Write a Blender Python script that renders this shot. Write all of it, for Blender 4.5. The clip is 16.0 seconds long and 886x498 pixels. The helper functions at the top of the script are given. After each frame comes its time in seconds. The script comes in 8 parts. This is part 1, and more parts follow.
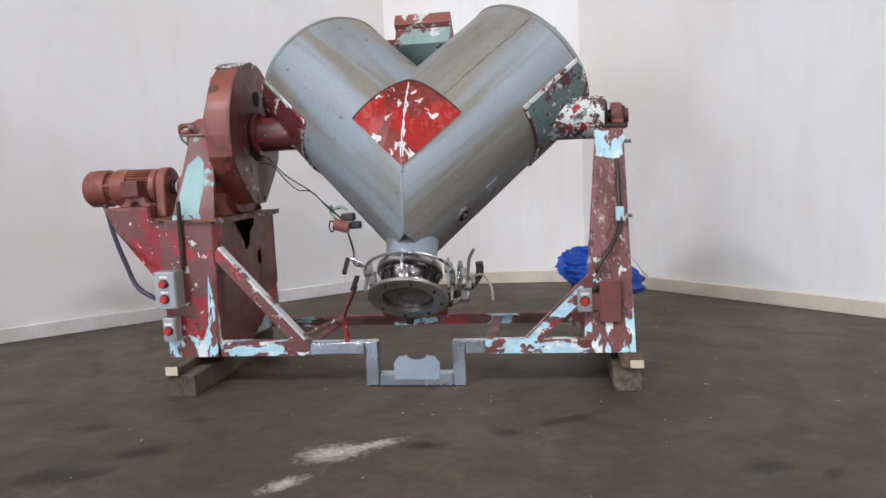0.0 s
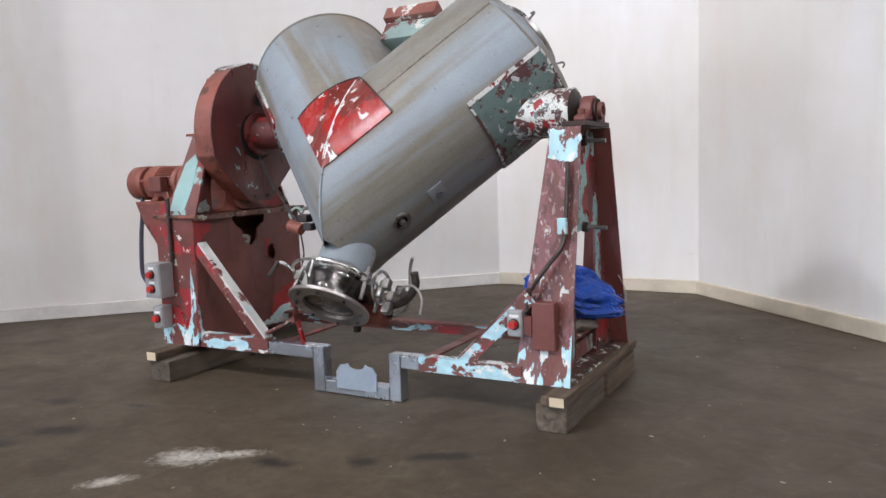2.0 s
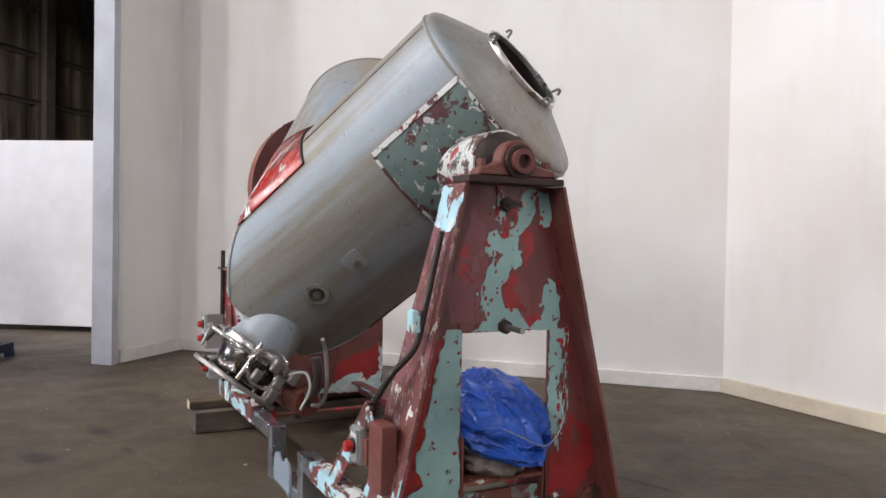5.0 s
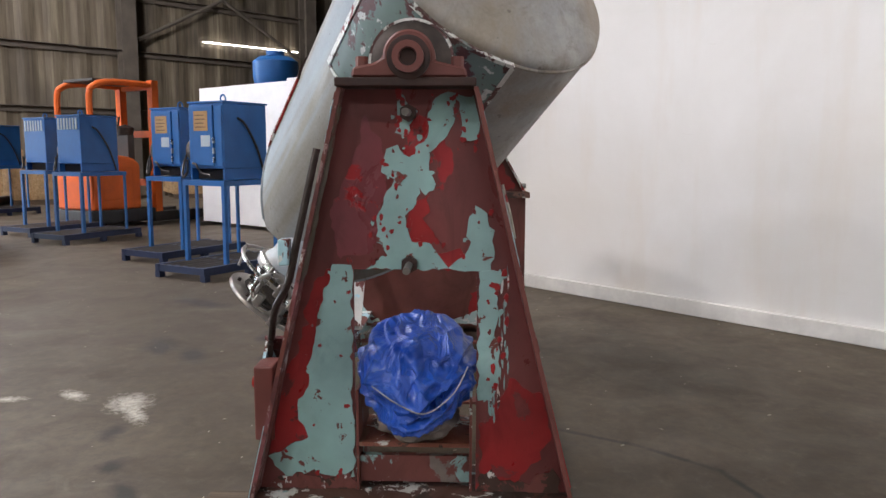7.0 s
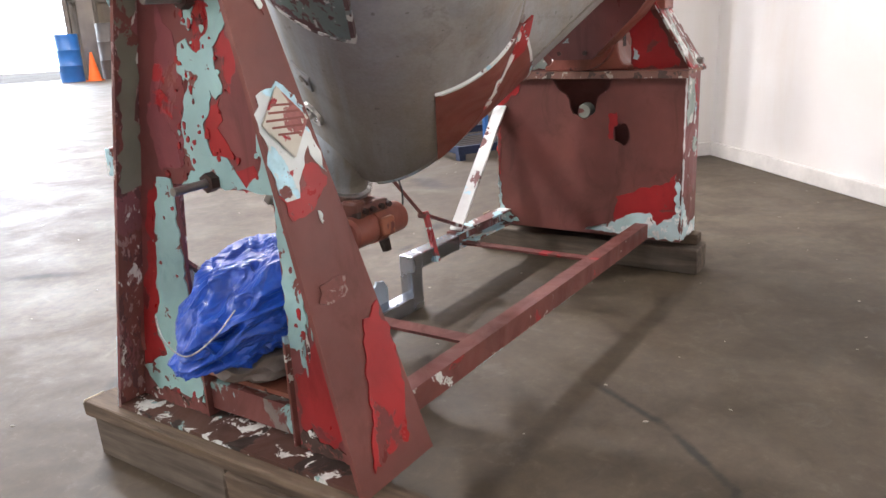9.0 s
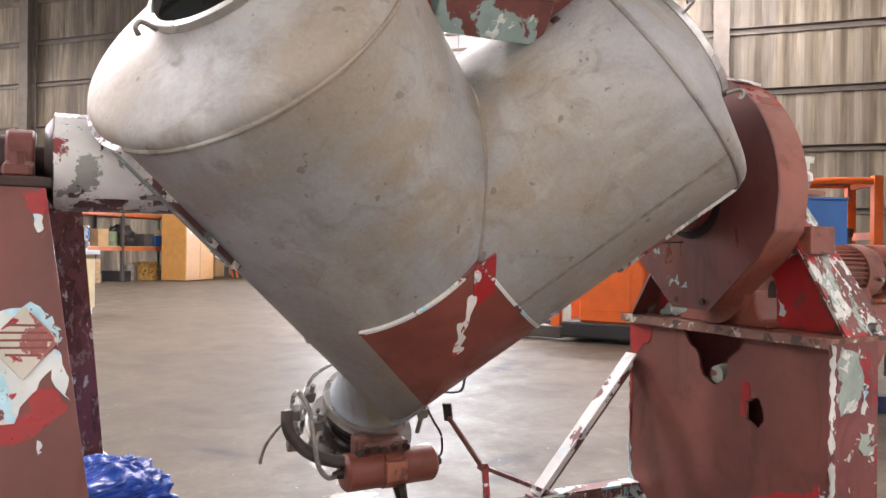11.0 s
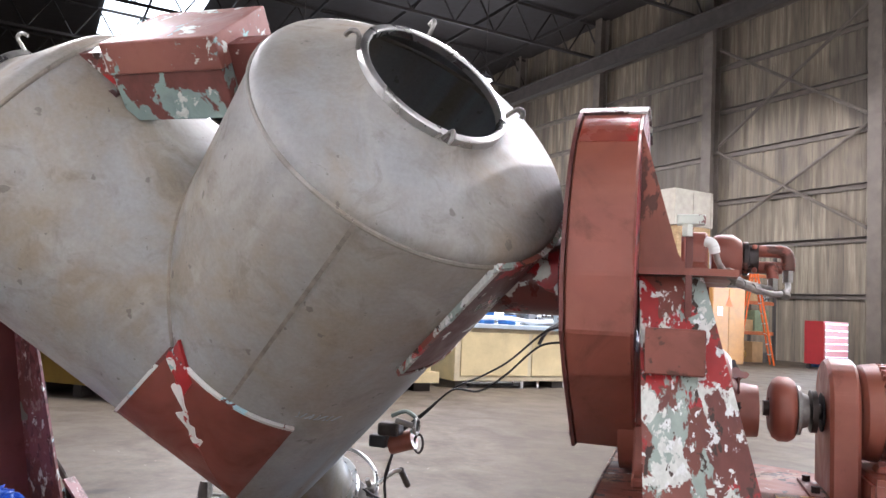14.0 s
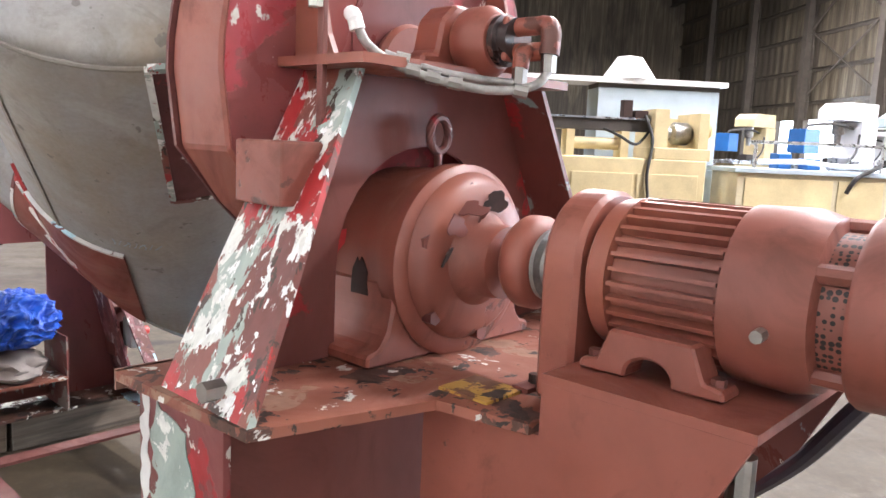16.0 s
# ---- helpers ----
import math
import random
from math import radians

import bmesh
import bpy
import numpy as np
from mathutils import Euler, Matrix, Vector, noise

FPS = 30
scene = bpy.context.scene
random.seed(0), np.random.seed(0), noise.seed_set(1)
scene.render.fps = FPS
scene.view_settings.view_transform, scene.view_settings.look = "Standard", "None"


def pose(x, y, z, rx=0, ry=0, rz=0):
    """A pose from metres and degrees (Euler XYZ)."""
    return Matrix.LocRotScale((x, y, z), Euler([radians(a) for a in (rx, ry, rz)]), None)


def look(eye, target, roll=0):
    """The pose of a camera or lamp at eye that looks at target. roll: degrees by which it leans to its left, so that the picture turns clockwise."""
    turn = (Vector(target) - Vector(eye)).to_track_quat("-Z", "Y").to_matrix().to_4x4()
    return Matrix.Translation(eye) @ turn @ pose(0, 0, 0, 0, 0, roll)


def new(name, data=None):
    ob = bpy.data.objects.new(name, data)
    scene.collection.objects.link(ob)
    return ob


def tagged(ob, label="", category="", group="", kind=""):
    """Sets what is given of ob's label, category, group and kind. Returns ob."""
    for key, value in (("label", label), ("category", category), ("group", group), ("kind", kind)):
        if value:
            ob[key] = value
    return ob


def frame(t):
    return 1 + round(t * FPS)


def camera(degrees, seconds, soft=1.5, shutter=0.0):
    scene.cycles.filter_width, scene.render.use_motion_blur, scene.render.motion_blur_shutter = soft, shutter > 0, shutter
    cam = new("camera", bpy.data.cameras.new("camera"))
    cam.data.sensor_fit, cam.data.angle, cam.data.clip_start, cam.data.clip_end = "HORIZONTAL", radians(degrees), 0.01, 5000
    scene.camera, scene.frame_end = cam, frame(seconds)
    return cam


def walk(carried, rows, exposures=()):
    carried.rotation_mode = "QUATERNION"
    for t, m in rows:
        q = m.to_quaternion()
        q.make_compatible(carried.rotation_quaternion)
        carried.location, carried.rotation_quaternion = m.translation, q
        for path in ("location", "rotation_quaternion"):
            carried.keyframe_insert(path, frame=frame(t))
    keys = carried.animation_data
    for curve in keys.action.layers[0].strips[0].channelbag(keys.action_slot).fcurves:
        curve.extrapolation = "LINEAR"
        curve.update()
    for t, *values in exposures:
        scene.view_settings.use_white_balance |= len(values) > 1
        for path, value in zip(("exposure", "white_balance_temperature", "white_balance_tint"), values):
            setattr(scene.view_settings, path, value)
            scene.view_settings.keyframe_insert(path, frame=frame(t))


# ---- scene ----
cam = camera(60.6, 16.0)
PATH = [
    (0, (0.709, -3.224, 0.95), (0.426, -1.255, 0.742), -2.6),
    (0.5, (1.015, -3.093, 0.95), (0.605, -1.146, 0.755), -2.4),
    (1, (1.344, -2.957, 0.983), (0.768, -1.054, 0.766), -2.6),
    (1.5, (1.624, -2.767, 0.96), (0.868, -0.929, 0.74), -1.9),
    (2, (1.958, -2.567, 0.967), (0.999, -0.825, 0.749), -2.1),
    (2.5, (2.186, -2.297, 0.95), (1.041, -0.67, 0.74), -2.3),
    (3, (2.424, -2.022, 0.937), (1.137, -0.506, 0.726), -1.9),
    (3.5, (2.596, -1.728, 0.942), (1.172, -0.341, 0.72), -1.9),
    (4, (2.723, -1.426, 0.955), (1.186, -0.158, 0.779), -0.5),
    (6.5, (2.815, 0.225, 0.961), (0.826, 0.42, 0.882), 1.2),
    (7, (2.715, 0.51, 0.956), (0.732, 0.442, 0.705), 0.2),
    (7.5, (2.519, 0.764, 0.965), (0.6, 0.439, 0.503), -1.6),
    (8, (2.362, 1.042, 0.976), (0.538, 0.455, 0.396), -2.0),
    (10.5, (1.182, 2.033, 0.97), (0.107, 0.357, 0.781), -1.1),
    (11, (0.911, 2.082, 0.995), (0.051, 0.276, 0.994), 0.6),
    (11.5, (0.597, 2.189, 1.008), (0.015, 0.281, 1.157), 1.9),
    (12, (0.288, 2.212, 1.001), (0.01, 0.247, 1.247), 2.6),
    (12.5, (-0.068, 2.228, 1.017), (-0.054, 0.244, 1.267), 2.5),
    (13, (-0.351, 2.181, 1.034), (-0.152, 0.197, 1.19), 2.1),
    (13.5, (-0.622, 2.08, 1.066), (-0.241, 0.124, 1.233), 2.6),
    (14, (-0.909, 1.973, 1.075), (-0.305, 0.074, 1.238), 3.0),
    (14.5, (-1.139, 1.794, 1.062), (-0.329, -0.034, 1.087), 2.6),
    (15, (-1.366, 1.609, 1.064), (-0.384, -0.131, 0.963), 2.7),
    (15.5, (-1.549, 1.402, 1.065), (-0.382, -0.209, 0.861), 3.0),
    (16, (-1.67, 1.182, 1.073), (-0.331, -0.278, 0.793), 2.6),
]
EXPOSURES = [(0, -0.34, 6000, 12), (4.2, -0.20, 6250, 13), (6.5, -0.22, 6350, 12), (7.0, -0.13, 6300, 12), (7.6, 0.38, 6300, 11), (8.2, 0.75, 6250, 12), (10.3, 0.63, 6600, 17), (11.0, 0.76, 6520, 17), (11.5, 0.77, 6460, 17), (13, 0.66, 5980, 15), (13.5, 0.68, 5920, 15), (15, 0.94, 6080, 14), (16, 1.15, 6150, 13)]
walk(cam, [(t, look(eye, target, roll)) for t, eye, target, roll in PATH], EXPOSURES)

# ---- world, lamps, exposure ----
BT = math.radians(46)            # the hall stands turned against the machine


def hall(u, v, z=0.0):
    """A place in the hall's own axes, as a world place."""
    return Vector((u * math.cos(BT) - v * math.sin(BT), u * math.sin(BT) + v * math.cos(BT), z))


HALL = Matrix.Rotation(BT, 4, "Z")
world = bpy.data.worlds.new("world")
scene.world = world
world.use_nodes = True
sky = world.node_tree.nodes.new("ShaderNodeTexSky")
sky.sky_type, sky.sun_disc = "NISHITA", False
sky.sun_elevation, sky.sun_rotation = radians(48), radians(230)
world.node_tree.links.new(sky.outputs[0], world.node_tree.nodes["Background"].inputs[0])
world.node_tree.nodes["Background"].inputs[1].default_value = 0.12


def area(name, m, sx, sy, watts, color):
    lamp = bpy.data.lights.new(name, "AREA")
    lamp.shape, lamp.size, lamp.size_y, lamp.energy, lamp.color = "RECTANGLE", sx, sy, watts, color
    ob = new(name, lamp)
    ob.matrix_world = m
    return ob


# only the two at u=-6.3 stand for known lamps; the rest are added fill
LAMPS = [(-6, -5.5), (-11, -0.5), (-8.5, -3.0), (-5, -14), (-16.5, -8), (-13, -21), (2, -10), (10, -15), (-18.5, 1.5), (-6.3, -21.4), (-6.3, -28.5), (-16.5, -29)]
for lu, lv in LAMPS:
    glow = bpy.data.lights.new("lamp_light", "POINT" if lu < -12 else "SPOT")
    glow.energy, glow.color, glow.shadow_soft_size = {(-6, -5.5): 2100, (-11, -0.5): 3500, (-18.5, 1.5): 1500}.get((lu, lv), 1000 if lu < -12 else 2600 if lv > -6 else 2400), (1.0, 0.945, 0.92), 0.30
    if lu >= -12:
        glow.spot_size, glow.spot_blend = radians(179), 0.1
    new("lamp_light", glow).matrix_world = Matrix.Translation(hall(lu, lv, 9.41))
# daylight that falls in at the two open gates
area("gate_daylight", look(hall(-21.7, -8.2, 2.6), hall(0, -3, 1.0)), 5.0, 4.6, 820, (0.80, 0.91, 1.0)).data.spread = radians(125)
area("gate_daylight_far", look(hall(-21.7, -36, 2.0), hall(-4, -10, 1.0)), 16.0, 3.2, 1500, (0.85, 0.92, 1.0))

# ---- materials ----


def shader(name):
    m = bpy.data.materials.new(name)
    m.use_nodes = True
    nt = m.node_tree
    return m, nt, nt.nodes["Principled BSDF"]


def coords(nt, scale=(1, 1, 1), kind="Object"):
    tc = nt.nodes.new("ShaderNodeTexCoord")
    mp = nt.nodes.new("ShaderNodeMapping")
    mp.inputs["Scale"].default_value = scale
    nt.links.new(tc.outputs[kind], mp.inputs["Vector"])
    return mp.outputs[0]


def noise_of(nt, vec, scale, detail=5, rough=0.55, distort=0.0):
    n = nt.nodes.new("ShaderNodeTexNoise")
    n.inputs["Scale"].default_value, n.inputs["Detail"].default_value = scale, detail
    n.inputs["Roughness"].default_value, n.inputs["Distortion"].default_value = rough, distort
    nt.links.new(vec, n.inputs["Vector"])
    return n.outputs["Fac"]


def ramp(nt, fac, *stops):
    r = nt.nodes.new("ShaderNodeValToRGB")
    e = r.color_ramp.elements
    while len(e) < len(stops):
        e.new(0.5)
    for k, (p, c) in zip(e, stops):
        k.position, k.color = p, (c if isinstance(c, tuple) else (c, c, c)) + (1,)
    nt.links.new(fac, r.inputs[0])
    return r.outputs[0]


def mix(nt, fac, a, b, how="MIX"):
    m = nt.nodes.new("ShaderNodeMix")
    m.data_type, m.blend_type = "RGBA", how
    for sock, val in ((m.inputs[0], fac), (m.inputs[6], a), (m.inputs[7], b)):
        if isinstance(val, (int, float)):
            sock.default_value = val
        elif isinstance(val, tuple):
            sock.default_value = val + (1,)
        else:
            nt.links.new(val, sock)
    return m.outputs[2]


def bump(nt, bsdf, height, strength, dist=0.002):
    b = nt.nodes.new("ShaderNodeBump")
    b.inputs["Strength"].default_value, b.inputs["Distance"].default_value = strength, dist
    nt.links.new(height, b.inputs["Height"])
    nt.links.new(b.outputs[0], bsdf.inputs["Normal"])


def plain(name, color, rough=0.6, metal=0.0, vary=0.18, scale=6.0, relief=0.15, fine=60.0, sheen=None):
    """A surface of one colour with soft and fine variation."""
    m, nt, b = shader(name)
    v = coords(nt)
    dark = tuple(c * (1 - vary) for c in color)
    lite = tuple(min(1, c * (1 + vary)) for c in color)
    n1 = noise_of(nt, v, scale, 6)
    n2 = noise_of(nt, v, fine, 4)
    col = ramp(nt, n1, (0.3, dark), (0.7, lite))
    col = mix(nt, 0.25, col, ramp(nt, n2, (0.3, dark), (0.7, lite)))
    nt.links.new(col, b.inputs["Base Color"])
    nt.links.new(ramp(nt, n1, (0.2, max(0.05, rough - 0.12)), (0.8, min(1, rough + 0.12))), b.inputs["Roughness"])
    b.inputs["Metallic"].default_value = metal
    bump(nt, b, n2, relief)
    return m


PRIMER, RED = (0.152, 0.048, 0.039), (0.31, 0.020, 0.024)
TEAL, PALE, WHITE = (0.26, 0.42, 0.41), (0.42, 0.66, 0.74), (0.62, 0.64, 0.60)


def chipped(name, base, layers, rough=0.5, grain=1.0, stretch=(1, 1, 1), rust=0.5, grime=0.4):
    """Old paint in coats: each layer is (colour, share of the surface, size of the chips, seed)."""
    m, nt, b = shader(name)
    v = coords(nt, stretch)
    soft = noise_of(nt, v, 5.0 * grain, 6)
    col = ramp(nt, soft, (0.3, tuple(c * 0.72 for c in base)), (0.7, tuple(c * 1.22 for c in base)))
    stain = noise_of(nt, coords(nt, (1, 1, 0.6)), 7.0 * grain, 7, 0.68, 0.9)
    col = mix(nt, ramp(nt, stain, (0.54, 0.0), (0.68, grime)), col, tuple(c * k for c, k in zip(base, (0.42, 0.48, 0.48))))
    glow = noise_of(nt, coords(nt, (1, 1, 0.8)), 3.1 * grain, 5, 0.6, 0.6)
    col = mix(nt, ramp(nt, glow, (0.52, 0.0), (0.70, grime)), col, tuple(min(1, c * k) for c, k in zip(base, (1.35, 1.55, 1.35))))
    height = soft
    for color, share, size, seed in layers:
        mp = nt.nodes.new("ShaderNodeMapping")
        mp.inputs["Location"].default_value = (seed * 3.7, seed * 1.3, seed * 7.1)
        nt.links.new(v, mp.inputs["Vector"])
        n = noise_of(nt, mp.outputs[0], size, 8, 0.62, 0.35)
        cut = 0.5 + 0.27 * (0.5 - share)
        mask = ramp(nt, n, (cut, 0.0), (cut + 0.012, 1.0))
        tone = noise_of(nt, mp.outputs[0], size * 5, 4)
        col = mix(nt, mask, col, ramp(nt, tone, (0.25, tuple(c * 0.78 for c in color)), (0.75, tuple(min(1, c * 1.15) for c in color))))
        height = mix(nt, mask, height, (0.05, 0.05, 0.05))
    grit = noise_of(nt, v, 38.0 * grain, 5, 0.7)
    col = mix(nt, ramp(nt, grit, (0.66, 0.0), (0.74, rust)), col, (0.045, 0.026, 0.018))
    nt.links.new(col, b.inputs["Base Color"])
    nt.links.new(ramp(nt, stain, (0.35, rough - 0.16), (0.66, rough + 0.20)), b.inputs["Roughness"])
    bump(nt, b, height, 0.5, 0.002)
    return m


primer = chipped("red_oxide_primer", PRIMER, [(RED, 0.04, 3.0, 5)], 0.55, rust=0.2)
primer_bright = chipped("fresh_red_oxide_primer", (0.228, 0.069, 0.047), [((0.10, 0.035, 0.024), 0.10, 5.0, 4)], 0.45, rust=0.3, grime=0.6)
primer_red = chipped("red_paint_over_primer", PRIMER, [(RED, 0.38, 2.6, 2), (PALE, 0.08, 3.0, 9), (WHITE, 0.04, 26.0, 4)], 0.38, rust=0.5)
rail_paint = chipped("flaked_blue_over_primer", PRIMER, [(RED, 0.30, 4.0, 1), (PALE, 0.55, 9.0, 3), ((0.72, 0.76, 0.74), 0.22, 12.0, 4)], 0.5, stretch=(0.6, 1, 1))
post_paint = chipped("flaked_post_paint", PRIMER, [((0.20, 0.07, 0.075), 0.5, 4.0, 6), (PALE, 0.07, 5.0, 7), (WHITE, 0.10, 16.0, 8), ((0.10, 0.035, 0.035), 0.34, 18.0, 11), ((0.30, 0.20, 0.19), 0.20, 40.0, 13)], 0.45, stretch=(1.6, 1.6, 0.7))
foot_paint = chipped("pale_blue_foot_paint", PALE, [(PRIMER, 0.42, 12.0, 2), ((0.72, 0.76, 0.74), 0.22, 14.0, 3)], 0.5, stretch=(1.4, 1.4, 0.6))
web_paint = chipped("teal_patched_primer", (0.145, 0.040, 0.038), [(RED, 0.06, 3.6, 4)], 0.38, stretch=(1, 1.25, 0.62), rust=0.35)
leg_paint = chipped("many_coat_flaked_paint", (0.20, 0.064, 0.047), [((0.38, 0.026, 0.028), 0.52, 7.0, 3), ((0.33, 0.40, 0.36), 0.44, 8.0, 8), ((0.66, 0.68, 0.64), 0.33, 20.0, 2), (PRIMER, 0.28, 11.0, 5), ((0.76, 0.78, 0.77), 0.20, 38.0, 12), ((0.05, 0.028, 0.02), 0.16, 26.0, 15)], 0.42, stretch=(1.1, 1, 0.55), rust=1.0)
teal_grey = chipped("greyed_teal_paint", (0.33, 0.40, 0.36), [((0.66, 0.68, 0.64), 0.22, 16.0, 2), (PRIMER, 0.12, 14.0, 5)], 0.5, rust=0.5)
patch_red = chipped("glossy_red_patch", (0.20, 0.040, 0.032), [((0.38, 0.030, 0.026), 0.46, 5.0, 3), ((0.75, 0.73, 0.70), 0.14, 13.0, 5)], 0.24, rust=0.2)
ridge_paint = chipped("flaked_ridge_paint", (0.72, 0.71, 0.68), [(TEAL, 0.24, 14, 3), ((0.42, 0.03, 0.03), 0.22, 17, 5)], 0.4)
patch_brown = chipped("brown_patch_paint", (0.20, 0.055, 0.040), [], 0.5, rust=0.1)
patch_teal = chipped("teal_flaked_patch", (0.14, 0.20, 0.19), [((0.095, 0.035, 0.038), 0.38, 4.5, 3), ((0.55, 0.57, 0.56), 0.15, 24.0, 6), ((0.08, 0.03, 0.03), 0.12, 30.0, 8)], 0.5, rust=0.8)
hub_paint = chipped("white_flaked_hub", (0.10, 0.045, 0.042), [((0.18, 0.22, 0.215), 0.42, 7.0, 7), (WHITE, 0.40, 20.0, 2), ((0.62, 0.62, 0.60), 0.26, 8.0, 12), (RED, 0.05, 12.0, 5), ((0.07, 0.03, 0.028), 0.22, 30.0, 9)], 0.45, rust=0.8)
hub_white = chipped("white_hub_coat", (0.70, 0.70, 0.68), [((0.22, 0.030, 0.030), 0.16, 9.0, 5), ((0.27, 0.28, 0.26), 0.18, 7.0, 8), ((0.10, 0.04, 0.036), 0.14, 18.0, 3)], 0.45, rust=0.6)
red_coat = chipped("bright_red_coat", (0.33, 0.018, 0.020), [((0.17, 0.04, 0.036), 0.25, 8.0, 4)], 0.4, rust=0.3)
weight_paint = chipped("teal_and_primer_box", (0.25, 0.34, 0.32), [(PRIMER, 0.34, 8.0, 3), (WHITE, 0.12, 14.0, 6)], 0.5, rust=1.0)
weight_top = chipped("primer_box_with_chips", (0.24, 0.085, 0.065), [(TEAL, 0.08, 12.0, 4), (WHITE, 0.06, 14.0, 9)], 0.5, rust=0.2)
table_paint = chipped("rusty_table_paint", (0.225, 0.078, 0.050), [((0.27, 0.15, 0.10), 0.22, 9.0, 3), ((0.085, 0.040, 0.028), 0.22, 10.0, 4), (WHITE, 0.05, 16.0, 5), ((0.03, 0.02, 0.016), 0.16, 22.0, 8)], 0.6, rust=0.8)


def along(nt, axis, scale):
    """Object coordinates turned so that z runs along an axis, then scaled."""
    tc = nt.nodes.new("ShaderNodeTexCoord")
    turn, size = nt.nodes.new("ShaderNodeMapping"), nt.nodes.new("ShaderNodeMapping")
    turn.inputs["Rotation"].default_value = Vector(axis).rotation_difference(Vector((0, 0, 1))).to_euler()
    size.inputs["Scale"].default_value = scale
    nt.links.new(tc.outputs["Object"], turn.inputs["Vector"])
    nt.links.new(turn.outputs[0], size.inputs["Vector"])
    return size.outputs[0]


def steel(name, base, rough, stain, axis=(0, 0, 1)):
    m, nt, b = shader(name)
    v = coords(nt)
    big = noise_of(nt, v, 2.3, 5, 0.55, 0.6)
    col = ramp(nt, big, (0.28, tuple(c * 0.80 for c in base)), (0.48, base), (0.66, stain))
    patch = noise_of(nt, v, 6.5, 8, 0.68, 0.8)
    col = mix(nt, ramp(nt, patch, (0.40, 0.0), (0.66, 0.45)), col, (0.245, 0.215, 0.17))
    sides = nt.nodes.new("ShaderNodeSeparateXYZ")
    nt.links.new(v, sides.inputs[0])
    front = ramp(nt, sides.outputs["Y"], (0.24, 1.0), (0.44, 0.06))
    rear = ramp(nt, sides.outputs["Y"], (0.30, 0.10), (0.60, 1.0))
    # the front side: blue bands and brown runs along the leg
    brown = noise_of(nt, along(nt, axis, (7, 7, 0.7)), 1.3, 6, 0.6, 0.5)
    col = mix(nt, mix(nt, 1.0, ramp(nt, brown, (0.34, 0.35), (0.56, 0.95)), front, "MULTIPLY"), col, (0.195, 0.178, 0.135))
    blue = noise_of(nt, along(nt, axis, (3.3, 3.3, 0.32)), 1.5, 4, 0.5, 0.4)
    col = mix(nt, mix(nt, 1.0, ramp(nt, blue, (0.47, 0.0), (0.575, 0.90)), front, "MULTIPLY"), col, (0.285, 0.345, 0.395))
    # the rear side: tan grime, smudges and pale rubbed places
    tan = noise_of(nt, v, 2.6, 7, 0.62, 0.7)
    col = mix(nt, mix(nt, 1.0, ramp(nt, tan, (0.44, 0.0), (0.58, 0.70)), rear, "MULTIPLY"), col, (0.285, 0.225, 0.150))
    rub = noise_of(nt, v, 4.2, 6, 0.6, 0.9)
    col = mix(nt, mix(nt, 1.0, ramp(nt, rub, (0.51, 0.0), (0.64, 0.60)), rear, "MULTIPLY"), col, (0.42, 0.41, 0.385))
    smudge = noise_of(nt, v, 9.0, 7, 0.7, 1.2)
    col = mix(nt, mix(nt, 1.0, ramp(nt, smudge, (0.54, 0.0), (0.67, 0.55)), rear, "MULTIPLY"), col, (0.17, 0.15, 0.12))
    run = noise_of(nt, along(nt, axis, (6, 6, 1.2)), 2.0, 6, 0.6, 0.5)
    col = mix(nt, ramp(nt, run, (0.54, 0.0), (0.72, 0.32)), col, (0.18, 0.155, 0.125))
    spots = noise_of(nt, v, 24.0, 3, 0.5)
    col = mix(nt, ramp(nt, spots, (0.695, 0.0), (0.715, 0.6)), col, (0.10, 0.085, 0.07))
    pits = noise_of(nt, v, 60.0, 2, 0.5)
    col = mix(nt, ramp(nt, pits, (0.73, 0.0), (0.75, 0.55)), col, (0.09, 0.075, 0.06))
    fine = noise_of(nt, v, 120.0, 3)
    nt.links.new(mix(nt, 0.10, col, ramp(nt, fine, (0.3, 0.15), (0.7, 0.5))), b.inputs["Base Color"])
    b.inputs["Metallic"].default_value = 0.14
    nt.links.new(ramp(nt, patch, (0.3, rough - 0.12), (0.70, rough + 0.16)), b.inputs["Roughness"])
    bump(nt, b, mix(nt, 0.5, fine, patch), 0.10, 0.0015)
    return m


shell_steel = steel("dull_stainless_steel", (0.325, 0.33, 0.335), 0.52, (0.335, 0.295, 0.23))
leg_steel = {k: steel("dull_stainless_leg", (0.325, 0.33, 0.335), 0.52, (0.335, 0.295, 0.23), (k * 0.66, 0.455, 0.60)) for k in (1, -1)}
weld_steel = steel("weld_bead", (0.22, 0.20, 0.175), 0.55, (0.16, 0.135, 0.10))
bright_steel = plain("polished_stainless", (0.56, 0.555, 0.54), 0.29, 0.95, 0.28, 14.0, 0.1)
cup_steel = plain("dark_polished_cup", (0.16, 0.15, 0.145), 0.2, 1.0, 0.35, 14.0, 0.1)
roof_dark = plain("dark_roof_steel", (0.030, 0.025, 0.023), 0.7, 0.1, 0.3, 3, 0.2)
valve_steel = plain("used_cast_steel", (0.30, 0.29, 0.27), 0.38, 0.9, 0.35, 20.0, 0.2)
dark_steel = plain("dark_oily_steel", (0.055, 0.045, 0.040), 0.45, 0.6, 0.4, 15.0, 0.2)
galv = plain("new_square_tube_steel", (0.42, 0.45, 0.48), 0.28, 0.85, 0.25, 9.0, 0.1)
tube_steel = plain("bare_blue_tube_steel", (0.48, 0.52, 0.58), 0.27, 0.92, 0.18, 5.0, 0.03)
blue_plate = plain("blue_grey_plate", (0.30, 0.36, 0.42), 0.45, 0.3, 0.12, 7.0, 0.1)
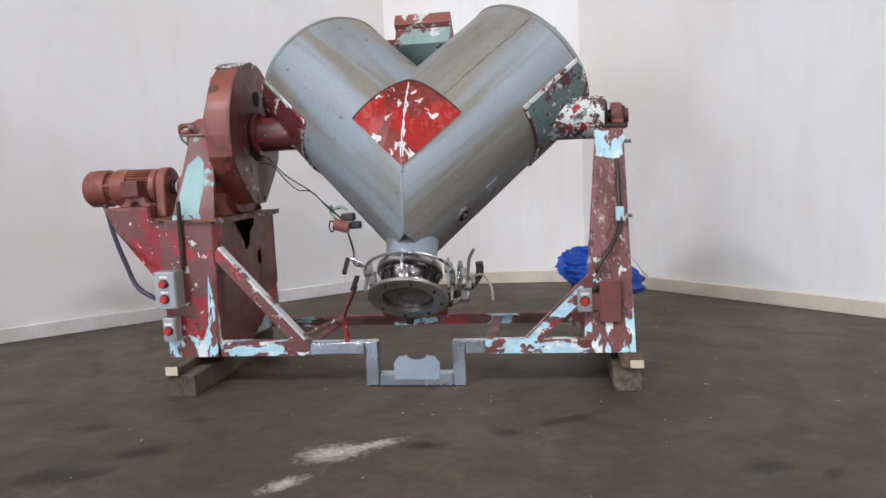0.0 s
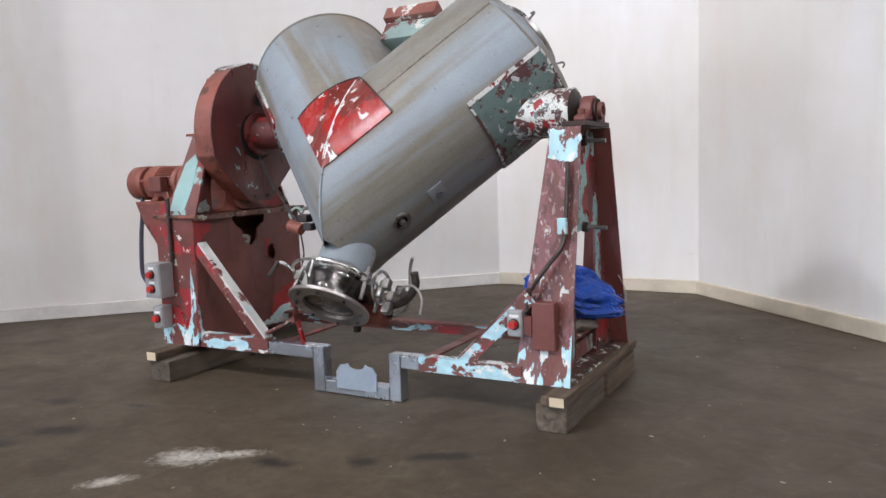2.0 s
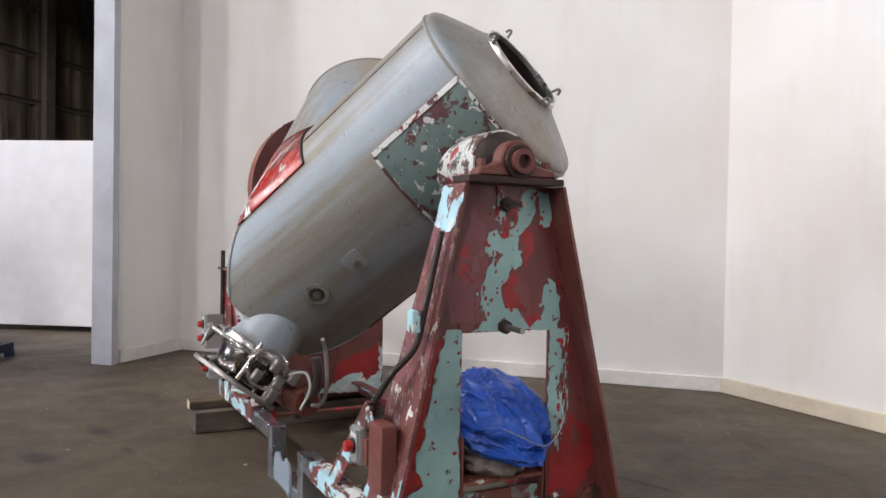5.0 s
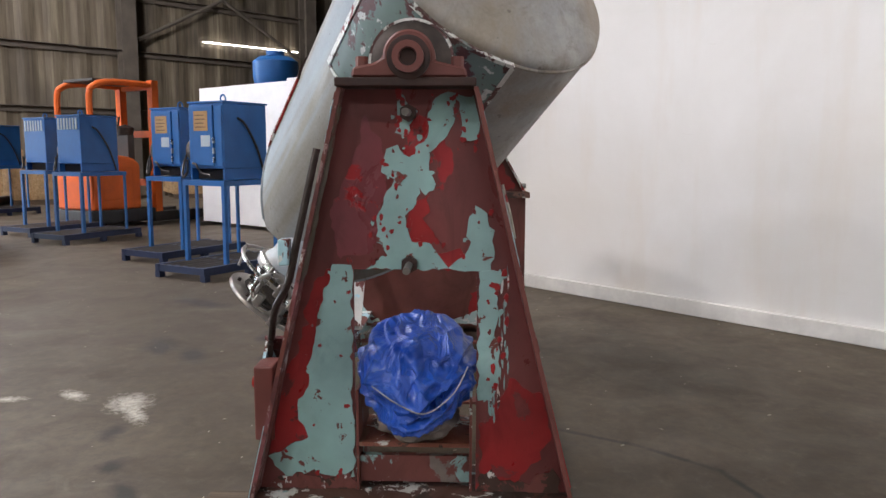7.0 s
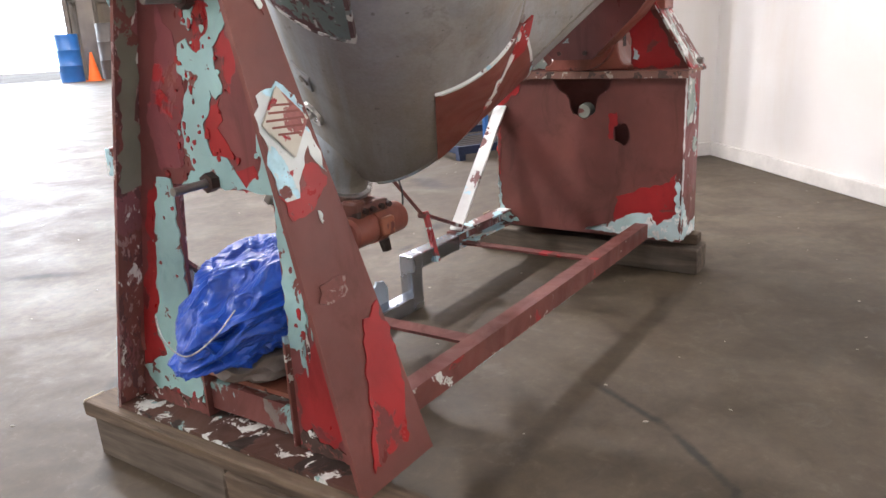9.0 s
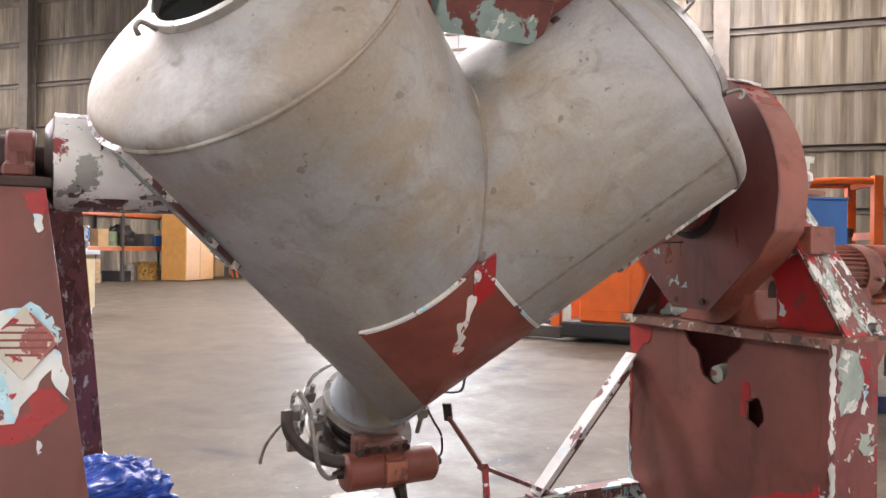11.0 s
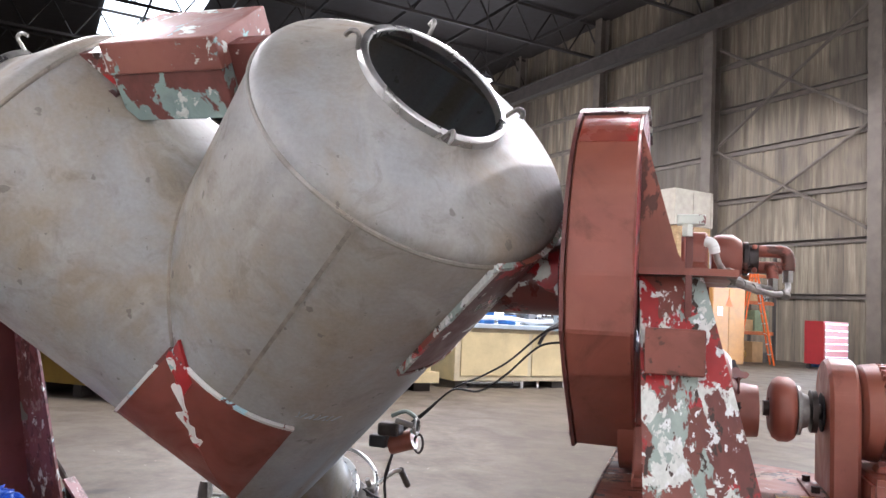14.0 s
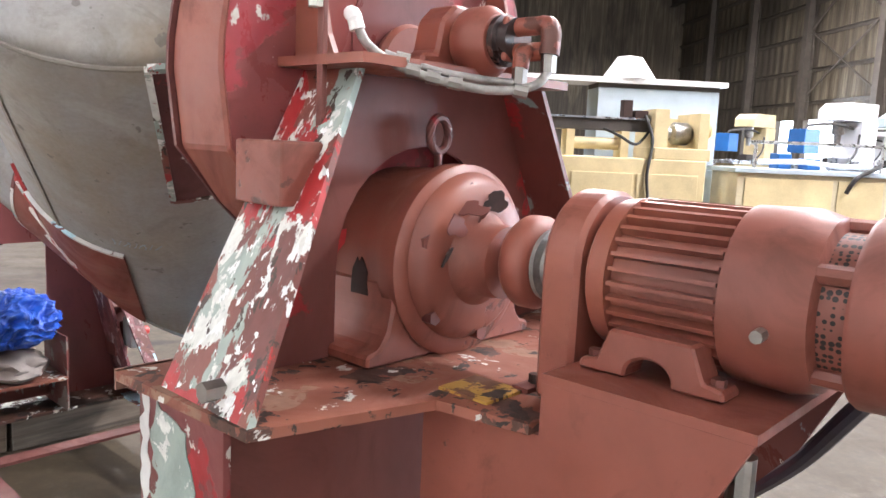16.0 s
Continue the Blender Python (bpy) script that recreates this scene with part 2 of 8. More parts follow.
box_grey = plain("grey_switch_box", (0.34, 0.35, 0.35), 0.42, 0.35, 0.14, 9.0, 0.1)
button_red = plain("red_button", (0.45, 0.025, 0.02), 0.3, 0.0, 0.1)
black_rubber = plain("black_rubber", (0.022, 0.021, 0.022), 0.5, 0.0, 0.3)
# near-black that paints the shade inside openings
opening_black = plain("painted_opening_shade", (0.012, 0.009, 0.008), 0.8, 0.0, 0.2)
label_white = plain("white_label", (0.74, 0.74, 0.72), 0.5, 0.0, 0.05)
rust_dark = plain("peeled_dark_rust", (0.035, 0.016, 0.012), 0.6, 0.1, 0.5, 20, 0.4)
yellow_dirty = chipped("dirty_yellow", (0.42, 0.24, 0.05), [((0.16, 0.07, 0.04), 0.36, 16.0, 3), ((0.05, 0.03, 0.02), 0.2, 22.0, 6)], 0.55, rust=0.8)
hose_grey = plain("braided_hose", (0.33, 0.32, 0.30), 0.5, 0.5, 0.3, 60, 0.5)

flake_dark = plain("curled_rust_flake", (0.030, 0.013, 0.011), 0.85, 0.0, 0.5, 40, 0.4)


def perforated():
    m, nt, b = shader("perforated_sheet")
    vo = nt.nodes.new("ShaderNodeTexVoronoi")
    vo.inputs["Scale"].default_value, vo.inputs["Randomness"].default_value = 150.0, 0.3
    nt.links.new(coords(nt), vo.inputs["Vector"])
    nt.links.new(ramp(nt, vo.outputs["Distance"], (0.40, (0.012, 0.008, 0.007)), (0.46, (0.20, 0.072, 0.052))), b.inputs["Base Color"])
    b.inputs["Roughness"].default_value = 0.55
    return m


mesh_sheet = perforated()


def wood(name, base, dark, axis):
    m, nt, b = shader(name)
    s = [14, 14, 14]
    s[axis] = 1.3
    grain = noise_of(nt, coords(nt, tuple(s)), 2.2, 8, 0.62, 0.5)
    blot = noise_of(nt, coords(nt), 5.0, 4)
    col = ramp(nt, grain, (0.32, dark), (0.6, base), (0.8, tuple(c * 1.25 for c in base)))
    nt.links.new(mix(nt, ramp(nt, blot, (0.4, 0.0), (0.75, 0.6)), col, tuple(c * 0.5 for c in dark)), b.inputs["Base Color"])
    b.inputs["Roughness"].default_value = 0.8
    bump(nt, b, grain, 0.6, 0.003)
    return m


timber_mat = wood("grey_weathered_timber", (0.145, 0.115, 0.085), (0.05, 0.038, 0.028), 1)
plank_mat = wood("worn_plank", (0.145, 0.103, 0.066), (0.055, 0.038, 0.025), 1)
plank_end = plain("sawn_light_end", (0.60, 0.50, 0.35), 0.8, 0.0, 0.1)
pallet_wood = wood("pale_crate_wood", (0.48, 0.33, 0.17), (0.30, 0.19, 0.09), 0)


def spot(nt, v, x, y, sx, sy, turn, rag):
    """A soft ragged mark at a place of the floor."""
    mp = nt.nodes.new("ShaderNodeMapping")
    mp.vector_type = "TEXTURE"
    mp.inputs["Location"].default_value, mp.inputs["Rotation"].default_value, mp.inputs["Scale"].default_value = (x, y, 0), (0, 0, turn), (sx, sy, 1)
    nt.links.new(v, mp.inputs["Vector"])
    ln = nt.nodes.new("ShaderNodeVectorMath")
    ln.operation = "LENGTH"
    nt.links.new(mp.outputs[0], ln.inputs[0])
    add = nt.nodes.new("ShaderNodeMath")
    add.operation = "MULTIPLY_ADD"
    nt.links.new(rag, add.inputs[0])
    add.inputs[1].default_value = 2.2
    nt.links.new(ln.outputs["Value"], add.inputs[2])
    return add.outputs[0]


# marks on the floor: place, half sizes, turn, white powder or dark oil
SPOTS = [(-0.06, -0.79, 0.15, 0.11, 0.35, 1), (0.07, -0.71, 0.15, 0.05, 0.6, 1), (-0.14, -1.05, 0.11, 0.05, 0.9, 1), (-0.075, -1.28, 0.04, 0.10, 0.1, 1), (-0.08, -1.56, 0.03, 0.11, 0.1, 1),
         (-1.10, -0.545, 0.13, 0.05, 0.2, 0), (-0.75, -0.79, 0.16, 0.07, 0.5, 0), (-0.91, -1.02, 0.21, 0.08, 0.3, 0), (0.74, -0.44, 0.17, 0.04, 0.5, 0), (0.27, -0.71, 0.09, 0.05, 0.1, 0), (0.53, -0.58, 0.07, 0.045, 0.4, 0),
         (1.33, -0.88, 0.10, 0.06, 0.4, 0), (1.52, -0.92, 0.07, 0.035, 0.9, 0), (-0.7, -0.45, 0.08, 0.03, 0.1, 0), (1.9, -0.6, 0.16, 0.05, 1.2, 0), (2.1, -1.5, 0.14, 0.06, 0.9, 0), (0.3, -1.7, 0.18, 0.05, 2.2, 0), (-2.34, -3.5, 0.4, 0.1, 0.8, 0),
         (-2.0, -1.2, 0.3, 0.1, 1.0, 0), (0.23, 0.96, 0.15, 0.016, 1.05, 0), (0.39, 1.18, 0.15, 0.016, 0.81, 0), (0.61, 1.32, 0.14, 0.016, 0.3, 0)]


def floor_material():
    m, nt, b = shader("worn_sealed_concrete")
    v = coords(nt)
    big = noise_of(nt, v, 0.55, 6, 0.6, 0.4)
    mid = noise_of(nt, v, 2.6, 7, 0.62, 0.5)
    col = ramp(nt, big, (0.32, (0.063, 0.046, 0.027)), (0.52, (0.082, 0.061, 0.037)), (0.72, (0.114, 0.088, 0.056)))
    col = mix(nt, ramp(nt, mid, (0.48, 0.0), (0.70, 0.42)), col, (0.038, 0.029, 0.020))
    grain = noise_of(nt, v, 17.0, 8, 0.72, 0.3)
    col = mix(nt, ramp(nt, grain, (0.44, 0.0), (0.62, 0.45)), col, (0.040, 0.031, 0.022))
    col = mix(nt, ramp(nt, grain, (0.30, 0.32), (0.42, 0.0)), col, (0.16, 0.135, 0.10))
    pale = noise_of(nt, coords(nt, (1, 1, 1)), 6.0, 8, 0.7, 0.8)
    col = mix(nt, ramp(nt, pale, (0.57, 0.0), (0.70, 0.22)), col, (0.20, 0.178, 0.145))
    speck = noise_of(nt, v, 55.0, 3, 0.6)
    col = mix(nt, ramp(nt, speck, (0.72, 0.0), (0.76, 0.35)), col, (0.05, 0.042, 0.036))
    rag = noise_of(nt, v, 9.0, 7, 0.7, 0.6)
    fleck = noise_of(nt, v, 32.0, 6, 0.75, 0.5)
    for x, y, sx, sy, turn, white in SPOTS:
        d = spot(nt, v, x, y, sx, sy, turn, fleck if white else rag)
        half = nt.nodes.new("ShaderNodeMath")
        half.operation = "MULTIPLY"
        half.inputs[1].default_value = 0.25
        nt.links.new(d, half.inputs[0])
        top = 0.85 if white else 0.92
        mask = ramp(nt, half.outputs[0], (0.27 if white else 0.36, top), (0.50 if white else 0.56, 0.0))
        col = mix(nt, mask, col, (0.60, 0.57, 0.50) if white else (0.017, 0.014, 0.011))
    nt.links.new(col, b.inputs["Base Color"])
    nt.links.new(ramp(nt, mid, (0.3, 0.50), (0.7, 0.72)), b.inputs["Roughness"])
    b.inputs["Specular IOR Level"].default_value = 0.46
    bump(nt, b, speck, 0.12, 0.002)
    return m


floor_mat = floor_material()
chalk = plain("pale_crumb", (0.36, 0.33, 0.28), 0.9, 0.0, 0.15, 30, 0.3)


def wall_material():
    m, nt, b = shader("white_painted_partition")
    v = coords(nt)
    big = noise_of(nt, v, 0.8, 5, 0.6, 0.3)
    streak = noise_of(nt, coords(nt, (3, 3, 0.5)), 1.4, 5)
    col = ramp(nt, big, (0.3, (0.70, 0.685, 0.66)), (0.62, (0.78, 0.775, 0.765)))
    col = mix(nt, ramp(nt, streak, (0.52, 0.0), (0.78, 0.30)), col, (0.62, 0.52, 0.40))
    tan = noise_of(nt, v, 0.55, 3, 0.5, 0.4)
    col = mix(nt, ramp(nt, tan, (0.52, 0.0), (0.68, 0.26)), col, (0.70, 0.61, 0.49))
    scuff = noise_of(nt, coords(nt, (1.2, 1.2, 5)), 3.0, 6, 0.7, 0.5)
    col = mix(nt, ramp(nt, scuff, (0.66, 0.0), (0.76, 0.22)), col, (0.45, 0.41, 0.36))
    nt.links.new(col, b.inputs["Base Color"])
    b.inputs["Roughness"].default_value = 0.55
    bump(nt, b, noise_of(nt, v, 45.0, 3), 0.05, 0.002)
    return m


wall_mat = wall_material()
raw_board = plain("grubby_raw_board", (0.58, 0.52, 0.41), 0.75, 0.0, 0.16, 5.0, 0.4, 30.0)
skirt_mat = plain("whitewashed_board", (0.70, 0.685, 0.65), 0.7, 0.0, 0.14, 7.0, 0.4, 30.0)


def crumpled():
    m, nt, b = shader("blue_tarpaulin")
    v = coords(nt, (1.0, 1.6, 2.4))
    fold = noise_of(nt, v, 6.0, 3, 0.5, 1.2)
    ridge = ramp(nt, fold, (0.30, 0.0), (0.47, 0.75), (0.50, 1.0), (0.53, 0.75), (0.70, 0.0))
    dirt = noise_of(nt, coords(nt), 14.0, 5)
    nt.links.new(ramp(nt, dirt, (0.3, (0.008, 0.048, 0.30)), (0.7, (0.016, 0.085, 0.46))), b.inputs["Base Color"])
    b.inputs["Roughness"].default_value = 0.34
    bump(nt, b, ridge, 0.6, 0.016)
    return m


tarp = crumpled()
sack_grey = plain("dirty_grey_sack", (0.20, 0.17, 0.15), 0.8, 0.0, 0.3)
machine_blue = plain("blue_enamel", (0.020, 0.120, 0.36), 0.4, 0.0, 0.2, 4, 0.08)
orange_paint = plain("orange_truck_paint", (0.70, 0.125, 0.012), 0.65, 0.0, 0.2, 4, 0.08)
cream_paint = plain("cream_machine_paint", (0.62, 0.52, 0.30), 0.5, 0.0, 0.2, 3, 0.1)
grey_blue = plain("pale_blue_sheet", (0.42, 0.50, 0.56), 0.5, 0.0, 0.12, 3, 0.1)
iron_dark = plain("dark_structural_steel", (0.075, 0.066, 0.060), 0.65, 0.2, 0.35, 3, 0.2)
iron_brown = plain("brown_structural_steel", (0.135, 0.115, 0.095), 0.65, 0.1, 0.3, 3, 0.2)
gate_grey = plain("grey_gate_panel", (0.36, 0.35, 0.345), 0.5, 0.0, 0.12, 2.0, 0.1)
board_white = plain("white_board", (0.76, 0.77, 0.79), 0.5, 0.0, 0.06)
rack_orange = plain("rack_beam_orange", (0.42, 0.11, 0.035), 0.5, 0.0, 0.25)
cardboard = plain("cardboard", (0.40, 0.25, 0.12), 0.8, 0.0, 0.2)
yellow_paint = plain("yellow_paint", (0.70, 0.42, 0.03), 0.5, 0.0, 0.2)
green_grey = plain("green_grey_cloth", (0.16, 0.20, 0.12), 0.8, 0.0, 0.3)


def sheet_metal():
    m, nt, b = shader("stained_wall_sheet")
    v = coords(nt, (1, 1, 1))
    run = noise_of(nt, coords(nt, (2.2, 2.2, 0.16)), 1.6, 6, 0.65, 0.2)
    big = noise_of(nt, v, 0.22, 4)
    col = ramp(nt, run, (0.30, (0.100, 0.080, 0.055)), (0.5, (0.185, 0.153, 0.108)), (0.70, (0.345, 0.30, 0.215)))
    col = mix(nt, ramp(nt, big, (0.4, 0.0), (0.7, 0.5)), col, (0.15, 0.118, 0.085))
    soot = noise_of(nt, coords(nt, (0.42, 0.42, 0.13)), 1.0, 4, 0.6, 0.3)
    col = mix(nt, ramp(nt, soot, (0.48, 0.0), (0.56, 0.55)), col, (0.050, 0.042, 0.036))
    drip = noise_of(nt, coords(nt, (9, 9, 0.35)), 1.2, 6, 0.7, 0.2)
    col = mix(nt, ramp(nt, drip, (0.52, 0.0), (0.66, 0.6)), col, (0.045, 0.036, 0.028))
    nt.links.new(col, b.inputs["Base Color"])
    b.inputs["Roughness"].default_value = 0.6
    return m


sheet_mat = sheet_metal()
day, dn, db = shader("daylight_backdrop")
db.inputs["Emission Color"].default_value = (0.86, 0.94, 1.0, 1)
db.inputs["Emission Strength"].default_value = 3.0
bulb, bn, bb = shader("lamp_glow")
bb.inputs["Emission Color"].default_value = (1.0, 0.93, 0.84, 1)
bb.inputs["Emission Strength"].default_value = 14.0

# ---- mesh helpers ----


def part(name, bm, material, parent=None, label="", smooth=False):
    me = bpy.data.meshes.new(name)
    bm.normal_update()
    bm.to_mesh(me)
    bm.free()
    me.materials.append(material)
    if smooth:
        me.polygons.foreach_set("use_smooth", [True] * len(me.polygons))
        me.set_sharp_from_angle(angle=radians(40))
    ob = new(name, me)
    if parent:
        ob.parent = parent
    if label:
        tagged(ob, label)
    return ob


def thing(name, label, category, group="", kind="", at=None):
    ob = new(name)
    ob.empty_display_size = 0.1
    if at is not None:
        ob.matrix_world = at
    return tagged(ob, label, category, group, kind)


def box(bm, x0, x1, y0, y1, z0, z1, m=None, bevel=0.0):
    t = bmesh.new()
    bmesh.ops.create_cube(t, size=1)
    bmesh.ops.transform(t, verts=t.verts, matrix=Matrix.Translation(((x0 + x1) / 2, (y0 + y1) / 2, (z0 + z1) / 2)) @ Matrix.Diagonal((x1 - x0, y1 - y0, z1 - z0, 1)))
    if bevel:
        bmesh.ops.bevel(t, geom=t.edges[:], offset=bevel, segments=2, affect="EDGES", profile=0.5)
    join(bm, t, m)
    return bm


def join(bm, t, m=None):
    if m is not None:
        bmesh.ops.transform(t, verts=t.verts, matrix=m)
    tmp = bpy.data.meshes.new("tmp")
    t.to_mesh(tmp)
    t.free()
    bm.from_mesh(tmp)
    bpy.data.meshes.remove(tmp)


def B(*a, **k):
    return box(bmesh.new(), *a, **k)


def prism(points, axis, a, b, m=None, bevel=0.0, bm=None):
    """A plate of the outline points, pushed from a to b along an axis (0 x, 1 y, 2 z)."""
    t = bmesh.new()

    def put(p, c):
        q = list(p)
        q.insert(axis, c)
        return q
    lo = [t.verts.new(put(p, a)) for p in points]
    hi = [t.verts.new(put(p, b)) for p in points]
    n = len(points)
    t.faces.new(lo)
    t.faces.new(hi)
    for i in range(n):
        t.faces.new((lo[i], lo[(i + 1) % n], hi[(i + 1) % n], hi[i]))
    bmesh.ops.recalc_face_normals(t, faces=t.faces)
    if bevel:
        bmesh.ops.bevel(t, geom=t.edges[:], offset=bevel, segments=1, affect="EDGES")
    bm = bm or bmesh.new()
    join(bm, t, m)
    return bm


def rod(p0, p1, r0, r1=None, seg=20, bm=None, cap=True):
    """A round bar or cone from p0 to p1."""
    p0, p1 = Vector(p0), Vector(p1)
    r1 = r0 if r1 is None else r1
    t = bmesh.new()
    bmesh.ops.create_cone(t, cap_ends=cap, segments=seg, radius1=r0, radius2=r1, depth=(p1 - p0).length)
    m = Matrix.Translation((p0 + p1) / 2) @ (p1 - p0).to_track_quat("Z", "Y").to_matrix().to_4x4()
    bm = bm or bmesh.new()
    join(bm, t, m)
    return bm


def lathe(profile, p0, axis, seg=48, bm=None, closed=False):
    """Turns (distance along, radius) pairs round an axis through p0."""
    q = Vector(axis).normalized().to_track_quat("Z", "Y").to_matrix()
    t = bmesh.new()
    rings = []
    for s, r in profile:
        rings.append([t.verts.new(Vector(p0) + q @ Vector((r * math.cos(2 * math.pi * k / seg), r * math.sin(2 * math.pi * k / seg), s))) for k in range(seg)])
    pairs = list(zip(rings, rings[1:])) + ([(rings[-1], rings[0])] if closed else [])
    for a, b in pairs:
        for k in range(seg):
            t.faces.new((a[k], a[(k + 1) % seg], b[(k + 1) % seg], b[k]))
    bmesh.ops.recalc_face_normals(t, faces=t.faces)
    bm = bm or bmesh.new()
    join(bm, t)
    return bm


def smooth_path(pts, steps=8):
    """Catmull-Rom points through pts."""
    pts = [Vector(p) for p in pts]
    out = []
    for i in range(len(pts) - 1):
        a, b, c, d = pts[max(i - 1, 0)], pts[i], pts[i + 1], pts[min(i + 2, len(pts) - 1)]
        for k in range(steps):
            t = k / steps
            out.append(0.5 * ((2 * b) + (c - a) * t + (2 * a - 5 * b + 4 * c - d) * t * t + (3 * b - a - 3 * c + d) * t ** 3))
    return out + [pts[-1]]


def tube(pts, r, seg=8, steps=6, bm=None):
    """A round hose or cable along a smooth path."""
    path = smooth_path(pts, steps)
    t = bmesh.new()
    up = Vector((0.31, 0.2, 0.93))
    rings = []
    for i, p in enumerate(path):
        d = (path[min(i + 1, len(path) - 1)] - path[max(i - 1, 0)]).normalized()
        s = d.cross(up).normalized()
        n = s.cross(d)
        rings.append([t.verts.new(p + r * (math.cos(2 * math.pi * k / seg) * s + math.sin(2 * math.pi * k / seg) * n)) for k in range(seg)])
    for a, b in zip(rings, rings[1:]):
        for k in range(seg):
            t.faces.new((a[k], a[(k + 1) % seg], b[(k + 1) % seg], b[k]))
    t.faces.new(rings[0])
    t.faces.new(rings[-1])
    bmesh.ops.recalc_face_normals(t, faces=t.faces)
    bm = bm or bmesh.new()
    join(bm, t)
    return bm


def blob(center, size, seed, axis, depth=0.003, n=22, rough=0.35):
    """A thin, uneven flake or stain; axis is the direction across it."""
    rng = random.Random(seed)
    ph = [rng.uniform(0, 6.28) for _ in range(4)]
    pts = []
    for k in range(n):
        a = 2 * math.pi * k / n
        r = 1 + rough * (math.sin(2 * a + ph[0]) * 0.5 + math.sin(3 * a + ph[1]) * 0.4 + math.sin(5 * a + ph[2]) * 0.3) + rng.uniform(-0.14, 0.14)
        pts.append((size[0] * r * math.cos(a), size[1] * r * math.sin(a)))
    keep = [i for i in range(3) if i != axis]
    c = Vector(center)
    pts = [(c[keep[0]] + p[0], c[keep[1]] + p[1]) for p in pts]
    return prism(pts, axis, c[axis], c[axis] + depth)

def ragged(points, seed, amp, cuts=5):
    """An outline with its sides broken up like flaking paint."""
    rng = random.Random(seed)
    out = []
    for (a0, b0), (a1, b1) in zip(points, points[1:] + points[:1]):
        n = max(2, int(math.hypot(a1 - a0, b1 - b0) / 0.012))
        for k in range(n):
            s = k / n
            j = amp * noise.noise(Vector((a0 + (a1 - a0) * s, b0 + (b1 - b0) * s, seed)) * 40) * 2 + rng.uniform(-amp, amp) * 0.5
            nx, ny = -(b1 - b0), a1 - a0
            d = math.hypot(nx, ny) or 1
            out.append((a0 + (a1 - a0) * s + nx / d * j, b0 + (b1 - b0) * s + ny / d * j))
    return out


# ---- floor and white partition ----
bm = bmesh.new()
bmesh.ops.create_grid(bm, x_segments=2, y_segments=2, size=70)
floor = tagged(part("floor", bm, floor_mat), "worn grey-brown sealed concrete floor with stains", "floor", kind="structure")

WALL_H = 4.6
CORNERS = [(-2.34, 1.97), (-2.32, 2.67), (1.75, 2.51), (2.81, 1.36), (2.72, -1.6)]
for i, ((u0, v0), (u1, v1)) in enumerate(zip(CORNERS, CORNERS[1:])):
    p, q = hall(u0, v0), hall(u1, v1)
    d = (q - p).normalized()
    away = Vector((-d.y, d.x, 0))
    quad = [p, q, q + away * 0.12, p + away * 0.12]
    wall = part("wall_partition", prism([(c.x, c.y) for c in quad], 2, 0, WALL_H), wall_mat)
    tagged(wall, "tall white painted partition wall with faint stains", "wall", kind="structure")
    face = [p, q, q - away * 0.03, p - away * 0.03]
    sk = part("baseboard", prism([(c.x, c.y) for c in face], 2, 0.0, 0.092, bevel=0.004), skirt_mat if i < 2 else raw_board)
    tagged(sk, "whitewashed rough lumber baseboard along the partition" if i < 2 else "grubby bare lumber baseboard along the partition", "baseboard", kind="structure")
post = part("trim", prism([(c.x, c.y) for c in (hall(-2.30, 1.92), hall(-2.47, 1.92), hall(-2.47, 1.86), hall(-2.30, 1.86))], 2, 0, WALL_H), plain("blue_grey_post_paint", (0.46, 0.48, 0.54), 0.5, 0.0, 0.15, 4, 0.1))
tagged(post, "bluish white end post of the partition", "trim", kind="structure")

# ---- timber blocks ----


def timber(name, x0, x1, y0, y1, z0, z1, mat, label, seed):
    rng = random.Random(seed)
    t = bmesh.new()
    box(t, x0, x1, y0, y1, z0, z1, bevel=0.006)
    bmesh.ops.bisect_plane(t, geom=t.verts[:] + t.edges[:] + t.faces[:], plane_co=(0, (y0 + y1) / 2, 0), plane_no=(0, 1, 0))
    for v in t.verts:
        v.co.x += rng.uniform(-0.003, 0.003)
        v.co.z += rng.uniform(-0.002, 0.002) if v.co.z > z0 + 0.02 and v.co.z < z1 - 0.01 else 0
    return tagged(part(name, t, mat), label, "timber", group="timbers under the machine")


timber("timber_block", 0.95, 1.066, -0.085, 0.374, 0, 0.105, timber_mat, "short grey weathered timber block on the concrete floor", 1)
timber("timber_block", 0.955, 1.075, 0.385, 0.81, 0, 0.10, plank_mat, "split yellowish timber block on the concrete floor", 2)
timber("timber_plank", 0.982, 1.075, -0.112, 0.852, 0.106, 0.143, plank_mat, "worn brown plank lying on timber blocks", 3)
timber("timber_block", -0.995, -0.865, -0.145, 0.82, 0, 0.100, timber_mat, "long grey weathered timber block on the concrete floor", 4)
timber("timber_plank", -0.992, -0.93, -0.16, 0.80, 0.101, 0.143, plank_mat, "narrow brown plank lying on a timber block", 5)
for x0, x1, y, z0, z1 in ((1.015, 1.068, -0.1165, 0.108, 0.141), (-0.990, -0.934, -0.1615, 0.103, 0.141)):
    tagged(part("plank_end", B(x0, x1, y - 0.002, y, z0, z1), plank_end), "pale sawn end face of a plank", "timber")

# ---- the machine's steel frame ----
frame_thing = thing("blender_frame", "steel frame in flaked red oxide and pale blue on timbers", "machine frame")
F = frame_thing


def channel_x(x0, x1, y, z0, z1, mat, name="rail", open_to=1):
    t = B(x0, x1, y, y + 0.008, z0, z1)
    box(t, x0, x1, y + 0.008, y + 0.055, z1 - 0.008, z1)
    box(t, x0, x1, y + 0.008, y + 0.055, z0, z0 + 0.008)
    return part(name, t, mat, F)


